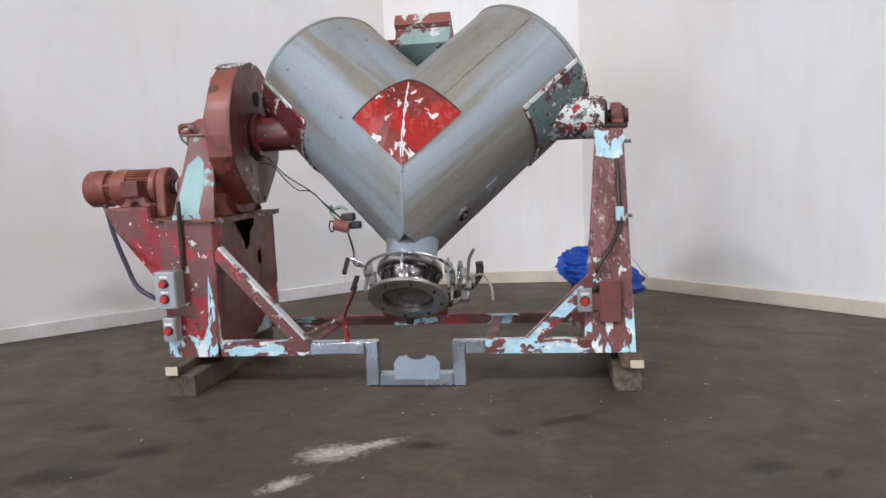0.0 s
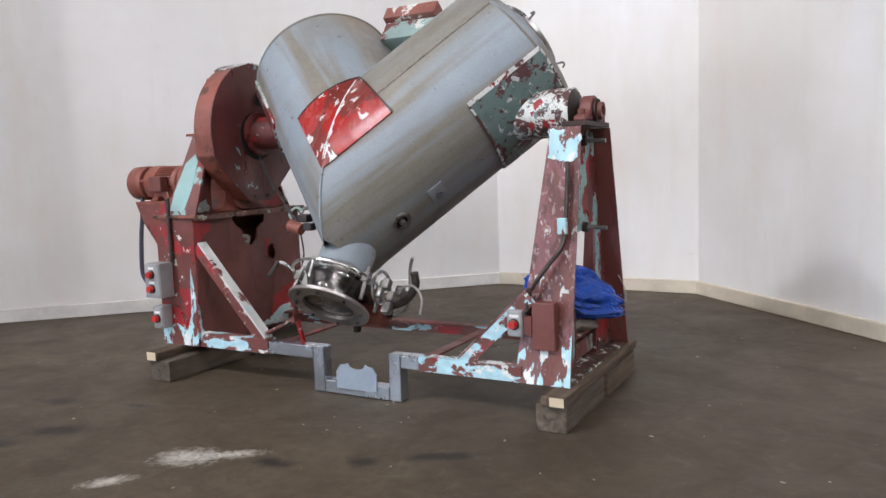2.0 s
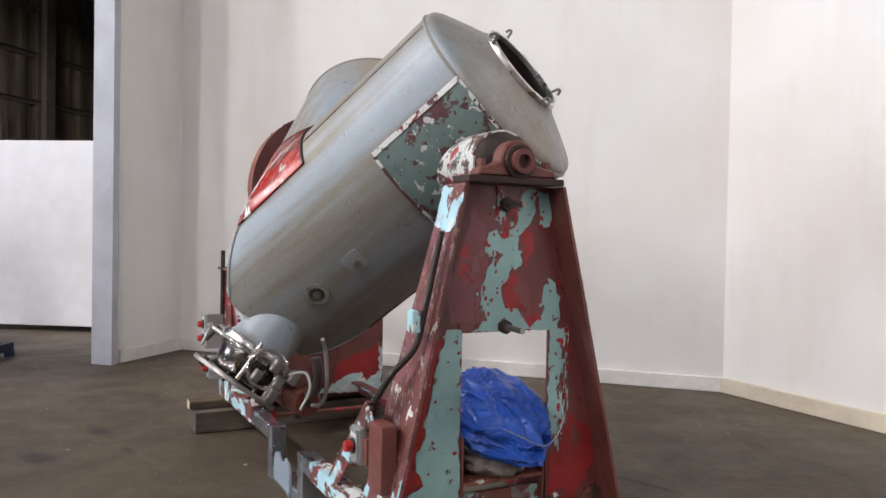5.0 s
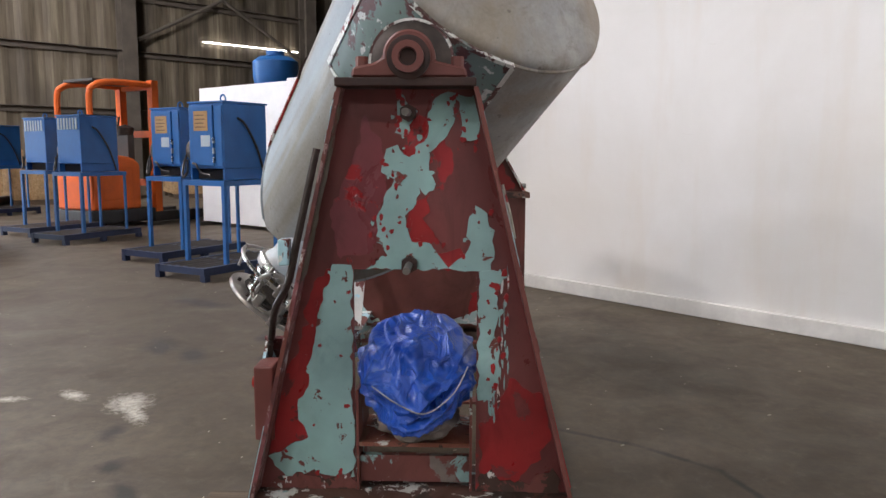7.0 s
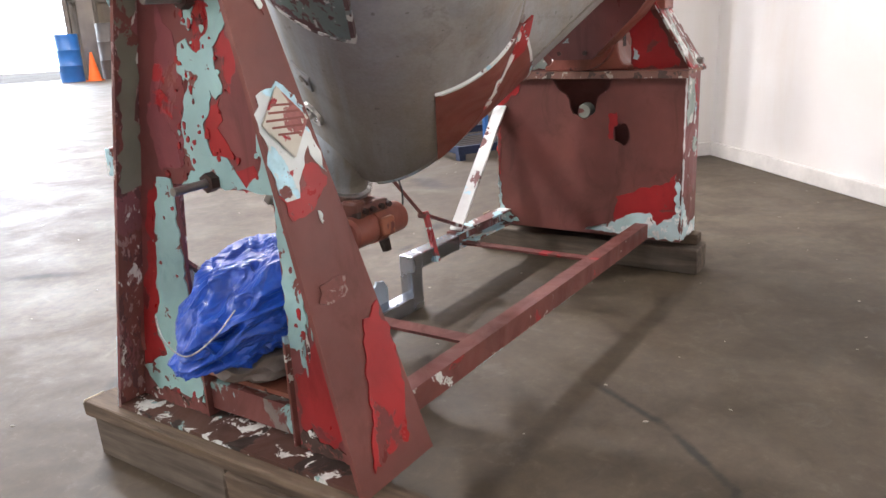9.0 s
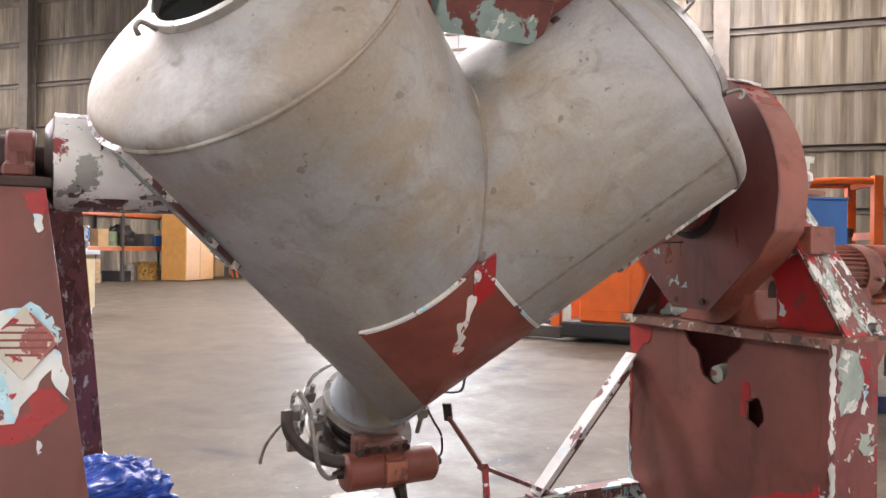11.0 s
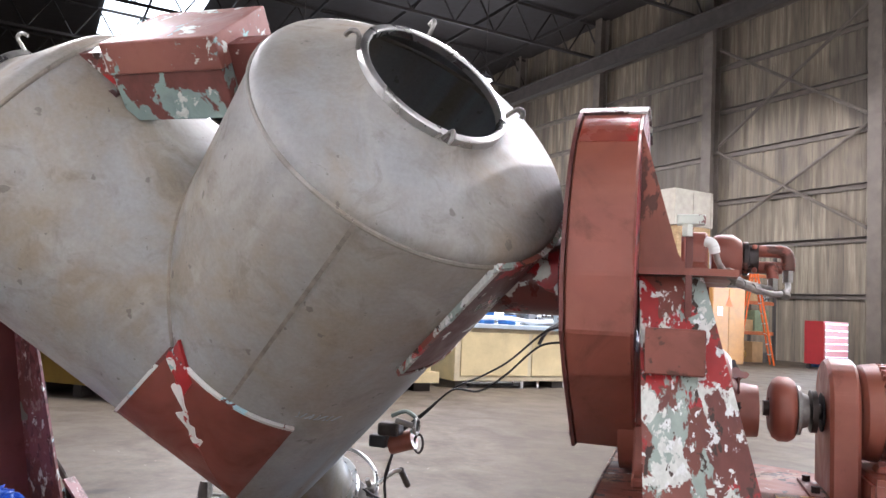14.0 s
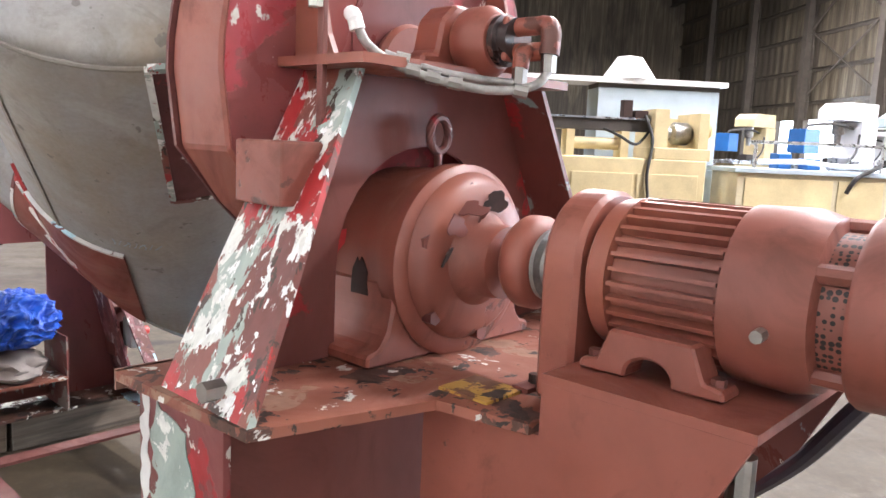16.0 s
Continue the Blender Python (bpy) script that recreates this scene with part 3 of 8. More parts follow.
channel_x(-0.85, -0.382, 0.0, 0.146, 0.212, rail_paint)
channel_x(0.412, 0.86, 0.0, 0.146, 0.205, rail_paint)
for x0, x1, z0, z1 in ((-0.79, -0.384, 0.155, 0.203), (0.414, 0.82, 0.155, 0.196)):
    part("rail_inside", B(x0, x1, 0.0085, 0.010, z0, z1), post_paint, F, "maroon paint on the inner side of the rail")
# new square tube with the dip in the middle


def bar_box(x0, x1, z0, z1, name="square_tube"):
    return part(name, B(x0, x1, 0.002, 0.060, z0, z1, bevel=0.005), tube_steel, F, "bare square steel tube")


bar_box(-0.380, -0.128, 0.147, 0.205)
bar_box(-0.127, -0.068, 0.004, 0.206)
bar_box(-0.067, 0.264, 0.003, 0.061)
bar_box(0.265, 0.323, 0.004, 0.203)
bar_box(0.324, 0.410, 0.147, 0.203)
# grey notched plate standing in the dip
notch = [(0.005, 0.034), (0.207, 0.034), (0.209, 0.108), (0.186, 0.139), (0.165, 0.139)]
notch += [(0.107 + 0.045 * math.cos(a), 0.147 - 0.024 * math.sin(a)) for a in [math.pi * k / 10 for k in range(0, 11)]]
notch += [(0.042, 0.139), (0.026, 0.139), (0.004, 0.108)]
part("notched_plate", prism(notch, 1, -0.008, 0.0015, bevel=0.001), blue_plate, F, "blue-grey steel plate with a notched top")
# braces


def flat_bar(p, q, w, y0, y1, mat, name="brace"):
    p, q = Vector((p[0], p[1])), Vector((q[0], q[1]))
    n = Vector((-(q - p).y, (q - p).x)).normalized() * w / 2
    return part(name, prism([p + n, q + n, q - n, p - n], 1, y0, y1), mat, F)


flat_bar((-0.80, 0.625), (-0.425, 0.205), 0.050, 0.006, 0.014, primer_red)
white_coat = chipped("white_coat_over_red", (0.66, 0.67, 0.65), [(PALE, 0.22, 9.0, 4), ((0.14, 0.04, 0.036), 0.26, 11.0, 6)], 0.5, rust=0.5)
flat_bar((-0.782, 0.645), (-0.40, 0.216), 0.008, 0.004, 0.055, white_coat, "brace_flange")
flat_bar((-0.79, 0.622), (-0.43, 0.219), 0.044, 0.0144, 0.0156, white_coat, "brace_coat")
flat_bar((0.90, 0.475), (0.60, 0.19), 0.058, 0.006, 0.014, rail_paint)
flat_bar((0.885, 0.50), (0.59, 0.212), 0.008, 0.004, 0.050, post_paint, "brace_flange")
# rear rail and cross members
part("rear_rail", box(B(-0.80, 0.86, 0.640, 0.648, 0.146, 0.205), -0.80, 0.86, 0.60, 0.640, 0.196, 0.204), chipped("rear_rail_paint", PRIMER, [(RED, 0.2, 4.0, 1), (PALE, 0.30, 4.5, 13)], 0.5, stretch=(0.6, 1, 1)), F)
part("rail_outside", B(-0.79, 0.85, 0.6483, 0.6495, 0.148, 0.2055), chipped("rail_primer_coat", PRIMER, [(RED, 0.12, 4.0, 1), (WHITE, 0.07, 9.0, 3)], 0.5), F, "red oxide coat on the outer side of the rail")
part("rail_top", B(-0.79, 0.85, 0.601, 0.6495, 0.2056, 0.2066), primer, F)
part("cross_member", B(0.405, 0.455, 0.056, 0.600, 0.188, 0.196), primer, F)
part("cross_member", B(-0.44, -0.40, 0.056, 0.600, 0.160, 0.168), primer, F)

# right pedestal
T0, T1 = 0.145, 1.098                      # foot and head heights


def flange(y_lo, y_hi, thick, mat, name, lo=(0.83, 1.052), hi=(0.914, 1.036)):
    """A slanting plate from the foot to the head, wider at the foot."""
    t = bmesh.new()
    rows = []
    for k in range(9):
        s = k / 8
        z, y = T0 + (T1 - T0) * s, y_lo + (y_hi - y_lo) * s
        x0, x1 = lo[0] + (hi[0] - lo[0]) * s, lo[1] + (hi[1] - lo[1]) * s
        rows.append([t.verts.new((x, y + dy, z)) for dy in (0, thick) for x in (x0, x1)])
    for a, b in zip(rows, rows[1:]):
        for i, j in ((0, 1), (1, 3), (3, 2), (2, 0)):
            t.faces.new((a[i], a[j], b[j], b[i]))
    for r in (rows[0], rows[-1]):
        t.faces.new((r[0], r[1], r[3], r[2]))
    bmesh.ops.recalc_face_normals(t, faces=t.faces)
    return part(name, t, mat, F)


flange(0.0, 0.218, 0.010, post_paint, "pedestal_flange")
flange(0.758, 0.528, -0.010, primer, "pedestal_flange", (0.838, 1.062), (0.972, 1.058))
WEB = 0.985


def edge_y(z, rear):
    s = (z - T0) / (T1 - T0)
    return (0.748 - 0.230 * s) if rear else (0.010 + 0.218 * s)


web = [(edge_y(T0, 0), T0), (0.243, T0), (0.243, 0.688), (0.530, 0.688), (0.530, T0), (edge_y(T0, 1), T0), (edge_y(T1, 1), T1), (edge_y(T1, 0), T1)]
part("pedestal_web", prism(web, 0, WEB - 0.008, WEB), web_paint, F, "dark primer plate with teal flaked patches")
part("foot_plate", B(0.83, 1.052, 0.012, 0.746, T0, T0 + 0.009), chipped("dark_rusty_foot", (0.085, 0.038, 0.026), [(WHITE, 0.26, 15, 3), (TEAL, 0.15, 9, 6), ((0.03, 0.02, 0.015), 0.4, 8, 9)], 0.6), F)
part("head_plate", B(0.962, 1.056, 0.216, 0.524, T1 + 0.001, T1 + 0.020, bevel=0.003), rust_dark, F)
part("pedestal_foot", prism([(0.832, T0), (1.051, T0), (1.048, 0.335), (1.02, 0.30), (0.985, 0.345), (0.94, 0.27), (0.89, 0.30), (0.842, 0.255)], 1, -0.0025, -0.0005,
     m=Matrix.Translation((0, 0, T0)) @ Matrix.Rotation(-math.atan(0.218 / 0.953), 4, "X") @ Matrix.Translation((0, 0, -T0))), foot_paint, F, "pale blue flaked paint on the foot")
part("cap_paint", prism(ragged([(0.912, 0.99), (0.985, 0.965), (1.034, 0.985), (1.036, 1.092), (0.915, 1.092)], 43, 0.006), 1, -0.0025, -0.0005,
     m=Matrix.Translation((0, 0, T0)) @ Matrix.Rotation(-math.atan(0.218 / 0.953), 4, "X") @ Matrix.Translation((0, 0, -T0)) @ Matrix.Diagonal((1, 1, 1.022, 1)) @ Matrix.Translation((0, 0, -0.0030))), foot_paint, F, "pale blue paint left at the pedestal head")
for y0, y1, z0, z1 in ((0.246, 0.252, 0.154, 0.40), (0.515, 0.521, 0.154, 0.40)):
    part("web_stiffener", B(0.80, 0.99, y0, y1, z0, z1), chipped("stiffener_paint", PRIMER, [(TEAL, 0.2, 9, 4), ((0.2, 0.17, 0.15), 0.3, 7, 2)], 0.6) if y0 < 0.3 else primer_red, F)
part("inner_shelf", B(0.79, 0.988, 0.2525, 0.5145, 0.262, 0.272), table_paint, F, "rusty steel shelf in the pedestal")
part("inner_crossbar", B(0.955, 0.975, 0.2525, 0.5145, 0.170, 0.235), chipped("crossbar_paint", PRIMER, [(TEAL, 0.28, 9, 4), ((0.2, 0.17, 0.15), 0.3, 7, 2)], 0.6), F)
# grease nipples and bolts that stick out of the web
for y, z in ((0.372, 1.045), (0.374, 0.702)):
    part("hex_bolt", rod((WEB, y, z), (WEB + 0.022, y, z), 0.020, seg=6), rust_dark, F)
    part("bolt_shank", rod((WEB + 0.022, y, z), (WEB + 0.10, y, z - 0.002), 0.0085, seg=12), valve_steel, F)
# small rusted flakes and sticker
k_rear = Matrix.Translation((0, 0.7584, T0)) @ Matrix.Rotation(math.atan(0.230 / 0.953), 4, "X") @ Matrix.Diagonal((1, 1, 1.0287, 1)) @ Matrix.Translation((0, 0, -T0))
sign_chips = chipped("pale_chips_round_sign", (0.62, 0.66, 0.65), [(PALE, 0.45, 9, 7), (PRIMER, 0.20, 17, 4), (RED, 0.14, 13, 2)], 0.5)
scuff_grey = chipped("grey_scuff", (0.30, 0.21, 0.185), [(PRIMER, 0.5, 22, 3)], 0.6)
for k, (pts, mat, name) in enumerate((
        ([(0.956, 0.752), (0.929, 0.715), (0.987, 0.665), (1.04, 0.658), (1.056, 0.703), (1.029, 0.72), (0.999, 0.75)], red_coat, "red_flake"),
        ([(0.993, 0.892), (0.960, 0.88), (0.946, 0.844), (0.936, 0.774), (0.928, 0.724), (0.948, 0.737), (0.954, 0.776), (0.993, 0.742), (1.011, 0.696), (1.046, 0.692), (1.056, 0.721), (1.056, 0.787), (1.057, 0.844), (1.046, 0.876)], sign_chips, "paint_flake"),
        ([(1.011, 1.090), (0.984, 1.090), (0.972, 1.016), (0.977, 1.006), (0.989, 1.046)], red_coat, "red_flake"),
        ([(0.984, 1.081), (0.978, 1.077), (0.972, 1.021), (0.982, 1.016), (0.988, 1.056)], sign_chips, "paint_flake"),
        ([(0.979, 0.659), (0.968, 0.654), (0.970, 0.638), (0.979, 0.640)], sign_chips, "paint_flake"),
        ([(1.025, 0.541), (0.958, 0.537), (0.957, 0.509), (0.985, 0.496), (1.028, 0.510)], scuff_grey, "scuff"),
        ([(0.964, 0.36), (0.945, 0.434), (0.893, 0.470), (0.872, 0.36), (0.90, 0.20), (1.02, 0.18)], red_coat, "red_flake"))):
    part(name, prism(ragged(pts, 140 + k, 0.006), 1, 0.0003, 0.0012 + 0.0004 * k, m=k_rear), mat, F)
diamond = part("diamond_plate", prism([(1.0, 0.762), (1.056, 0.825), (1.0, 0.886), (0.944, 0.825)], 1, 0.0040, 0.0085, m=k_rear, bevel=0.001), chipped("worn_sign", (0.55, 0.52, 0.44), [(RED, 0.26, 12, 2), ((0.30, 0.10, 0.09), 0.30, 20, 4)], 0.6), F, "worn diamond warning plate with faded lines")
for k in range(5):
    z = 0.800 + 0.0125 * k
    w = 0.046 - abs(z - 0.825) * 0.75
    part("faded_line", prism([(1.0 - w, z), (1.0 + w, z + 0.003), (1.0 + w, z + 0.007), (1.0 - w, z + 0.004)], 1, 0.0086, 0.0092, m=k_rear), patch_brown, diamond)

# left base box
L0, L1, LT = -1.050, -0.80, 0.765
hole_patch = chipped("inner_panel_paint", PRIMER, [], 0.5, rust=0.15)


def holed_plate(outer, holes, x0, x1):
    """An upright plate across x with torn holes right through it."""
    t = bmesh.new()
    edges = []
    for loop in [outer] + holes:
        vs = [t.verts.new((x1, y, z)) for y, z in loop]
        edges += [t.edges.new((vs[i], vs[(i + 1) % len(vs)])) for i in range(len(vs))]
    bmesh.ops.triangle_fill(t, edges=edges, use_beauty=True, use_dissolve=False)
    back = bmesh.ops.extrude_face_region(t, geom=t.faces[:])["geom"]
    bmesh.ops.translate(t, verts=[g for g in back if isinstance(g, bmesh.types.BMVert)], vec=(x0 - x1, 0, 0))
    bmesh.ops.recalc_face_normals(t, faces=t.faces)
    return t


torn = [[(0.252, 0.754), (0.496, 0.757), (0.491, 0.713), (0.437, 0.682), (0.427, 0.617), (0.382, 0.599), (0.335, 0.616), (0.318, 0.681), (0.274, 0.716)],
        [(0.508, 0.572), (0.556, 0.586), (0.573, 0.527), (0.547, 0.500), (0.509, 0.518)]]
part("inner_panel", holed_plate([(0.0, T0), (0.770, T0), (0.770, LT - 0.001), (0.0, LT - 0.001)], [ragged(h, 160 + k, 0.004) for k, h in enumerate(torn)], L1 - 0.008, L1), hole_patch, F, "red oxide side panel with torn holes")
part("hidden_lug", rod((L1 - 0.06, 0.375, 0.625), (L1 - 0.02, 0.375, 0.625), 0.032, 0.026, seg=18), chipped("grey_green_lug", (0.24, 0.26, 0.22), [(PRIMER, 0.2, 9, 3)], 0.5), F, "grey-green lug behind the torn hole", smooth=True)
panel_pale = chipped("pale_blue_flaking", (0.47, 0.62, 0.64), [((0.74, 0.77, 0.76), 0.32, 12.0, 3), (PRIMER, 0.12, 16.0, 2)], 0.5)
for k, (pts, mat, name) in enumerate((
        ([(0.482, 0.617), (0.520, 0.627), (0.525, 0.580), (0.506, 0.574), (0.505, 0.520), (0.488, 0.524)], red_coat, "red_flake"),
        ([(0.519, 0.302), (0.591, 0.327), (0.724, 0.373), (0.757, 0.406), (0.767, 0.266), (0.691, 0.190), (0.652, 0.235), (0.572, 0.225), (0.500, 0.190), (0.520, 0.245)], red_coat, "red_flake"),
        ([(0.388, 0.161), (0.489, 0.193), (0.572, 0.239), (0.652, 0.248), (0.682, 0.203), (0.735, 0.236), (0.767, 0.266), (0.767, 0.150), (0.635, 0.150), (0.511, 0.154)], panel_pale, "paint_flake"),
        ([(0.003, 0.759), (0.118, 0.756), (0.105, 0.704), (0.006, 0.635)], red_coat, "red_flake"),
        ([(0.003, 0.354), (0.012, 0.232), (0.093, 0.165), (0.040, 0.155), (0.003, 0.165)], panel_pale, "paint_flake"),
        ([(0.003, 0.62), (0.016, 0.60), (0.012, 0.36), (0.003, 0.36)], red_coat, "red_flake"),
        ([(0.752, 0.42), (0.767, 0.44), (0.767, 0.24), (0.750, 0.28)], panel_pale, "paint_flake"))):
    part(name, prism(ragged(pts, 180 + k, 0.006), 0, L1 + 0.0003, L1 + 0.0012 + 0.0004 * k), mat, F)
# white worn edge and old coats on the rear side of the box
rear_skin = chipped("rear_panel_paint", (0.19, 0.052, 0.050), [(PRIMER, 0.4, 4.0, 3), (RED, 0.12, 6.0, 7), (WHITE, 0.05, 18.0, 5)], 0.5)
for k, (pts, mat) in enumerate((
        ([(-0.806, 0.758), (-0.825, 0.755), (-0.820, 0.55), (-0.828, 0.40), (-0.815, 0.33), (-0.806, 0.30)], white_coat),
        ([(-0.845, 0.752), (-0.915, 0.735), (-0.934, 0.658), (-0.901, 0.586), (-0.845, 0.575), (-0.828, 0.651), (-0.830, 0.701)], teal_grey),
        ([(-0.938, 0.66), (-0.948, 0.65), (-0.936, 0.575), (-0.924, 0.575)], white_coat),
        ([(-0.918, 0.525), (-0.976, 0.518), (-0.973, 0.467), (-0.920, 0.474)], teal_grey),
        ([(-0.806, 0.324), (-0.850, 0.265), (-0.905, 0.180), (-0.985, 0.205), (-0.985, 0.150), (-0.806, 0.150)], panel_pale))):
    part("paint_flake", prism(ragged(pts, 200 + k, 0.007), 1, 0.7703, 0.7712 + 0.0004 * k), mat, F)
part("front_panel", B(L0, L1 - 0.009, 0.0, 0.009, T0, LT - 0.001), primer_red, F)
part("front_foot_paint", prism([(L0 + 0.001, T0), (-0.812, T0), (-0.815, 0.40), (-0.835, 0.52), (-0.85, 0.30), (-0.88, 0.22), (-0.95, 0.25), (-1.0, 0.235), (L0 + 0.001, 0.255)], 1, -0.003, -0.0005), foot_paint, F, "pale blue flaked paint on the foot")
part("rear_panel", B(L0 + 0.06, L1 - 0.009, 0.761, 0.770, T0, LT - 0.001), rear_skin, F)
part("post", B(L0, L0 + 0.008, 0.010, 0.085, T0, LT - 0.001), primer, F)
part("floor_plate", B(L0 + 0.009, L1 - 0.009, 0.010, 0.760, T0, T0 + 0.008), primer, F)
# added panel shuts off the bright view through the torn holes
part("backing_panel", B(L0 + 0.10, L0 + 0.108, 0.011, 0.759, T0 + 0.01, LT - 0.002), primer, F)
plate = [(-0.775, -0.015), (-0.775, 0.788), (-1.042, 0.776), (-1.10, 0.56), (-1.2175, 0.54), (-1.2175, 0.20), (-1.052, 0.13), (-1.052, -0.015)]
part("table_plate", prism(plate, 2, LT, LT + 0.012), table_paint, F, "rusty steel table plate with flaking paint")
part("table_edge", B(-0.7745, -0.770, -0.015, 0.788, LT - 0.012, LT + 0.014), chipped("worn_table_edge", (0.20, 0.10, 0.075), [((0.42, 0.38, 0.33), 0.30, 12.0, 3), ((0.06, 0.035, 0.03), 0.25, 16.0, 5)], 0.6), F)
# tower on the table
TW0, TW1 = LT + 0.013, 1.158
yb0, yb1, yt0, yt1 = 0.02, 0.764, 0.205, 0.548
arch = [(0.375 + 0.165 * math.cos(a), 0.90 + 0.165 * math.sin(a)) for a in [math.pi * k / 14 for k in range(15)]]
tower_web = [(yb0, TW0), (0.21, TW0)] + [(y, z) for y, z in reversed(arch)] + [(0.54, TW0), (yb1, TW0), (yt1, TW1), (yt0, TW1)]
part("tower_web", prism(tower_web, 0, -0.888, -0.880), primer, F)
for k, (pts, mat, name) in enumerate((
        ([(0.519, 0.944), (0.570, 0.975), (0.586, 1.03), (0.640, 0.940), (0.729, 0.799), (0.721, 0.783), (0.545, 0.785), (0.545, 0.86)], red_coat, "red_flake"),
        ([(0.547, 1.03), (0.575, 1.037), (0.582, 1.006), (0.600, 0.99), (0.567, 0.974), (0.544, 0.998)], panel_pale, "paint_flake"),
        ([(0.548, 0.859), (0.570, 0.846), (0.575, 0.826), (0.550, 0.817)], panel_pale, "paint_flake"),
        ([(0.070, 0.865), (0.060, 0.80), (0.116, 0.79), (0.130, 0.84)], red_coat, "red_flake"),
        ([(0.100, 0.82), (0.170, 0.845), (0.195, 0.80), (0.185, 0.782), (0.060, 0.782)], teal_grey, "paint_flake"))):
    part(name, prism(ragged(pts, 220 + k, 0.006), 0, -0.8797, -0.8788 + 0.0004 * k), mat, F)


def tower_leg(yb, yt, thick, mat, xr=-0.992, xl=-0.790, tr=-0.965, tl=-0.848):
    t = bmesh.new()
    lo = [t.verts.new(c) for c in ((xr, yb, TW0), (xl, yb, TW0), (xl, yb + thick, TW0), (xr, yb + thick, TW0))]
    hi = [t.verts.new(c) for c in ((tr, yt, TW1), (tl, yt, TW1), (tl, yt + thick, TW1), (tr, yt + thick, TW1))]
    t.faces.new(lo)
    t.faces.new(hi)
    for i in range(4):
        t.faces.new((lo[i], lo[(i + 1) % 4], hi[(i + 1) % 4], hi[i]))
    bmesh.ops.recalc_face_normals(t, faces=t.faces)
    return part("tower_leg", t, mat, F, "slanting steel leg in many flaked coats of paint")


tower_leg(yb1, yt1, 0.010, leg_paint, -1.040, -0.862, -0.945, -0.834)
tower_leg(yb0, yt0, -0.010, chipped("front_leg_paint", PRIMER, [(RED, 0.3, 4, 3), (TEAL, 0.2, 2.5, 16)], 0.45))
part("tower_top", B(-1.0, -0.835, 0.185, 0.60, TW1 + 0.001, TW1 + 0.013), primer_bright, F)
part("leg_teal_panel", prism([(-0.965, 0.80), (-0.87, 0.80), (-0.86, 0.93), (-0.875, 1.06), (-0.905, 1.10), (-0.955, 1.05), (-0.972, 0.9)], 1, -0.0005, 0.0015,
     m=Matrix.Translation((0, yb0 - 0.0125, TW0)) @ Matrix.Rotation(-math.atan((yt0 - yb0) / (TW1 - TW0)), 4, "X") @ Matrix.Translation((0, 0, -TW0))), plain("teal_panel_paint", TEAL, 0.45, 0.0, 0.12), F, "teal paint left on the leg")
part("leg_box", B(-0.948, -0.852, 0.612, 0.672, 0.990, 1.066, bevel=0.003), primer_bright, F, "fresh primer box on the leg")
part("leg_bolt", rod((-0.97, 0.760, 0.80), (-0.97, 0.784, 0.80), 0.012, seg=6), valve_steel, F)
# motor shelf
shelf = [(-1.45, 0.823), (-1.224, 0.823), (-1.224, 0.764), (-1.052, 0.764), (-1.052, 0.30), (-1.09, 0.33), (-1.40, 0.72)]
part("motor_shelf", prism(shelf, 1, 0.222, 0.230), primer_red, F)
part("motor_shelf", prism(shelf, 1, 0.522, 0.530), primer_bright, F)
part("motor_shelf_top", B(-1.452, -1.224, 0.221, 0.531, 0.8235, 0.834), primer_bright, F)
part("motor_shelf_end", B(-1.2235, -1.218, 0.2305, 0.5215, 0.778, 0.8225), primer_bright, F)
part("yellow_strip", B(-1.150, -1.075, 0.46, 0.53, LT + 0.0125, LT + 0.016), yellow_dirty, F)
part("support_pipe", rod((-1.43, 0.50, 0.80), (-1.43, 0.50, 0.60), 0.013, seg=12), valve_steel, F)

# drum guard round the big sprocket
cy, cz = 0.378, 1.152


def guard_outline(r, low):
    pts = [(cy + (r - 0.048) * math.cos(a), cz + r * math.sin(a)) for a in [math.pi * k / 28 for k in range(29)]]
    return pts + [(cy - r + 0.060, cz - 0.10), (cy - 0.235, 0.975), (cy - 0.075, low), (cy + 0.075, low), (cy + 0.235, 0.975), (cy + r - 0.060, cz - 0.10)]


red_worn = chipped("worn_glossy_red", (0.25, 0.060, 0.045), [((0.36, 0.035, 0.03), 0.45, 6.0, 3)], 0.3, rust=0.2)
guard = thing("drive_guard", "round-topped red oxide sheet metal drive guard on the tower", "machine guard")
part("guard_shell", prism(guard_outline(0.352, 0.832), 0, -0.832, -0.717, bevel=0.004), primer_bright, guard)
part("guard_rim", prism(guard_outline(0.358, 0.826), 0, -0.7165, -0.710), chipped("oily_guard_face", (0.115, 0.034, 0.031), [(TEAL, 0.07, 4.0, 3)], 0.42, rust=0.5), guard, "dark oily face of the guard")
part("guard_cap", prism([(cy + 0.312 * math.cos(a), cz + 0.3575 * math.sin(a)) for a in [radians(d) for d in range(64, 117, 4)]] + [(cy + 0.304 * math.cos(a), cz + 0.3525 * math.sin(a)) for a in [radians(d) for d in range(116, 63, -4)]], 0, -0.838, -0.709), hub_paint, guard, "flaked cap plate on the guard")
# black discs on the closed face stand for shaded openings
part("shaft_opening_disc", rod((-0.709, cy, 1.150), (-0.706, cy, 1.150), 0.118, seg=36), opening_black, guard, "black disc for the shaded opening round the shaft")
part("shaft_opening_disc", rod((-0.709, cy + 0.03, 1.335), (-0.706, cy + 0.03, 1.335), 0.036, seg=24), opening_black, guard)
for sy in (-1, 1):
    part("guard_gusset", prism([(-0.833, 1.43), (-0.833, 1.172), (-0.915, 1.172), (-0.900, 1.20)], 1, cy + sy * 0.19 - 0.004, cy + sy * 0.19 + 0.004), primer_bright, guard)
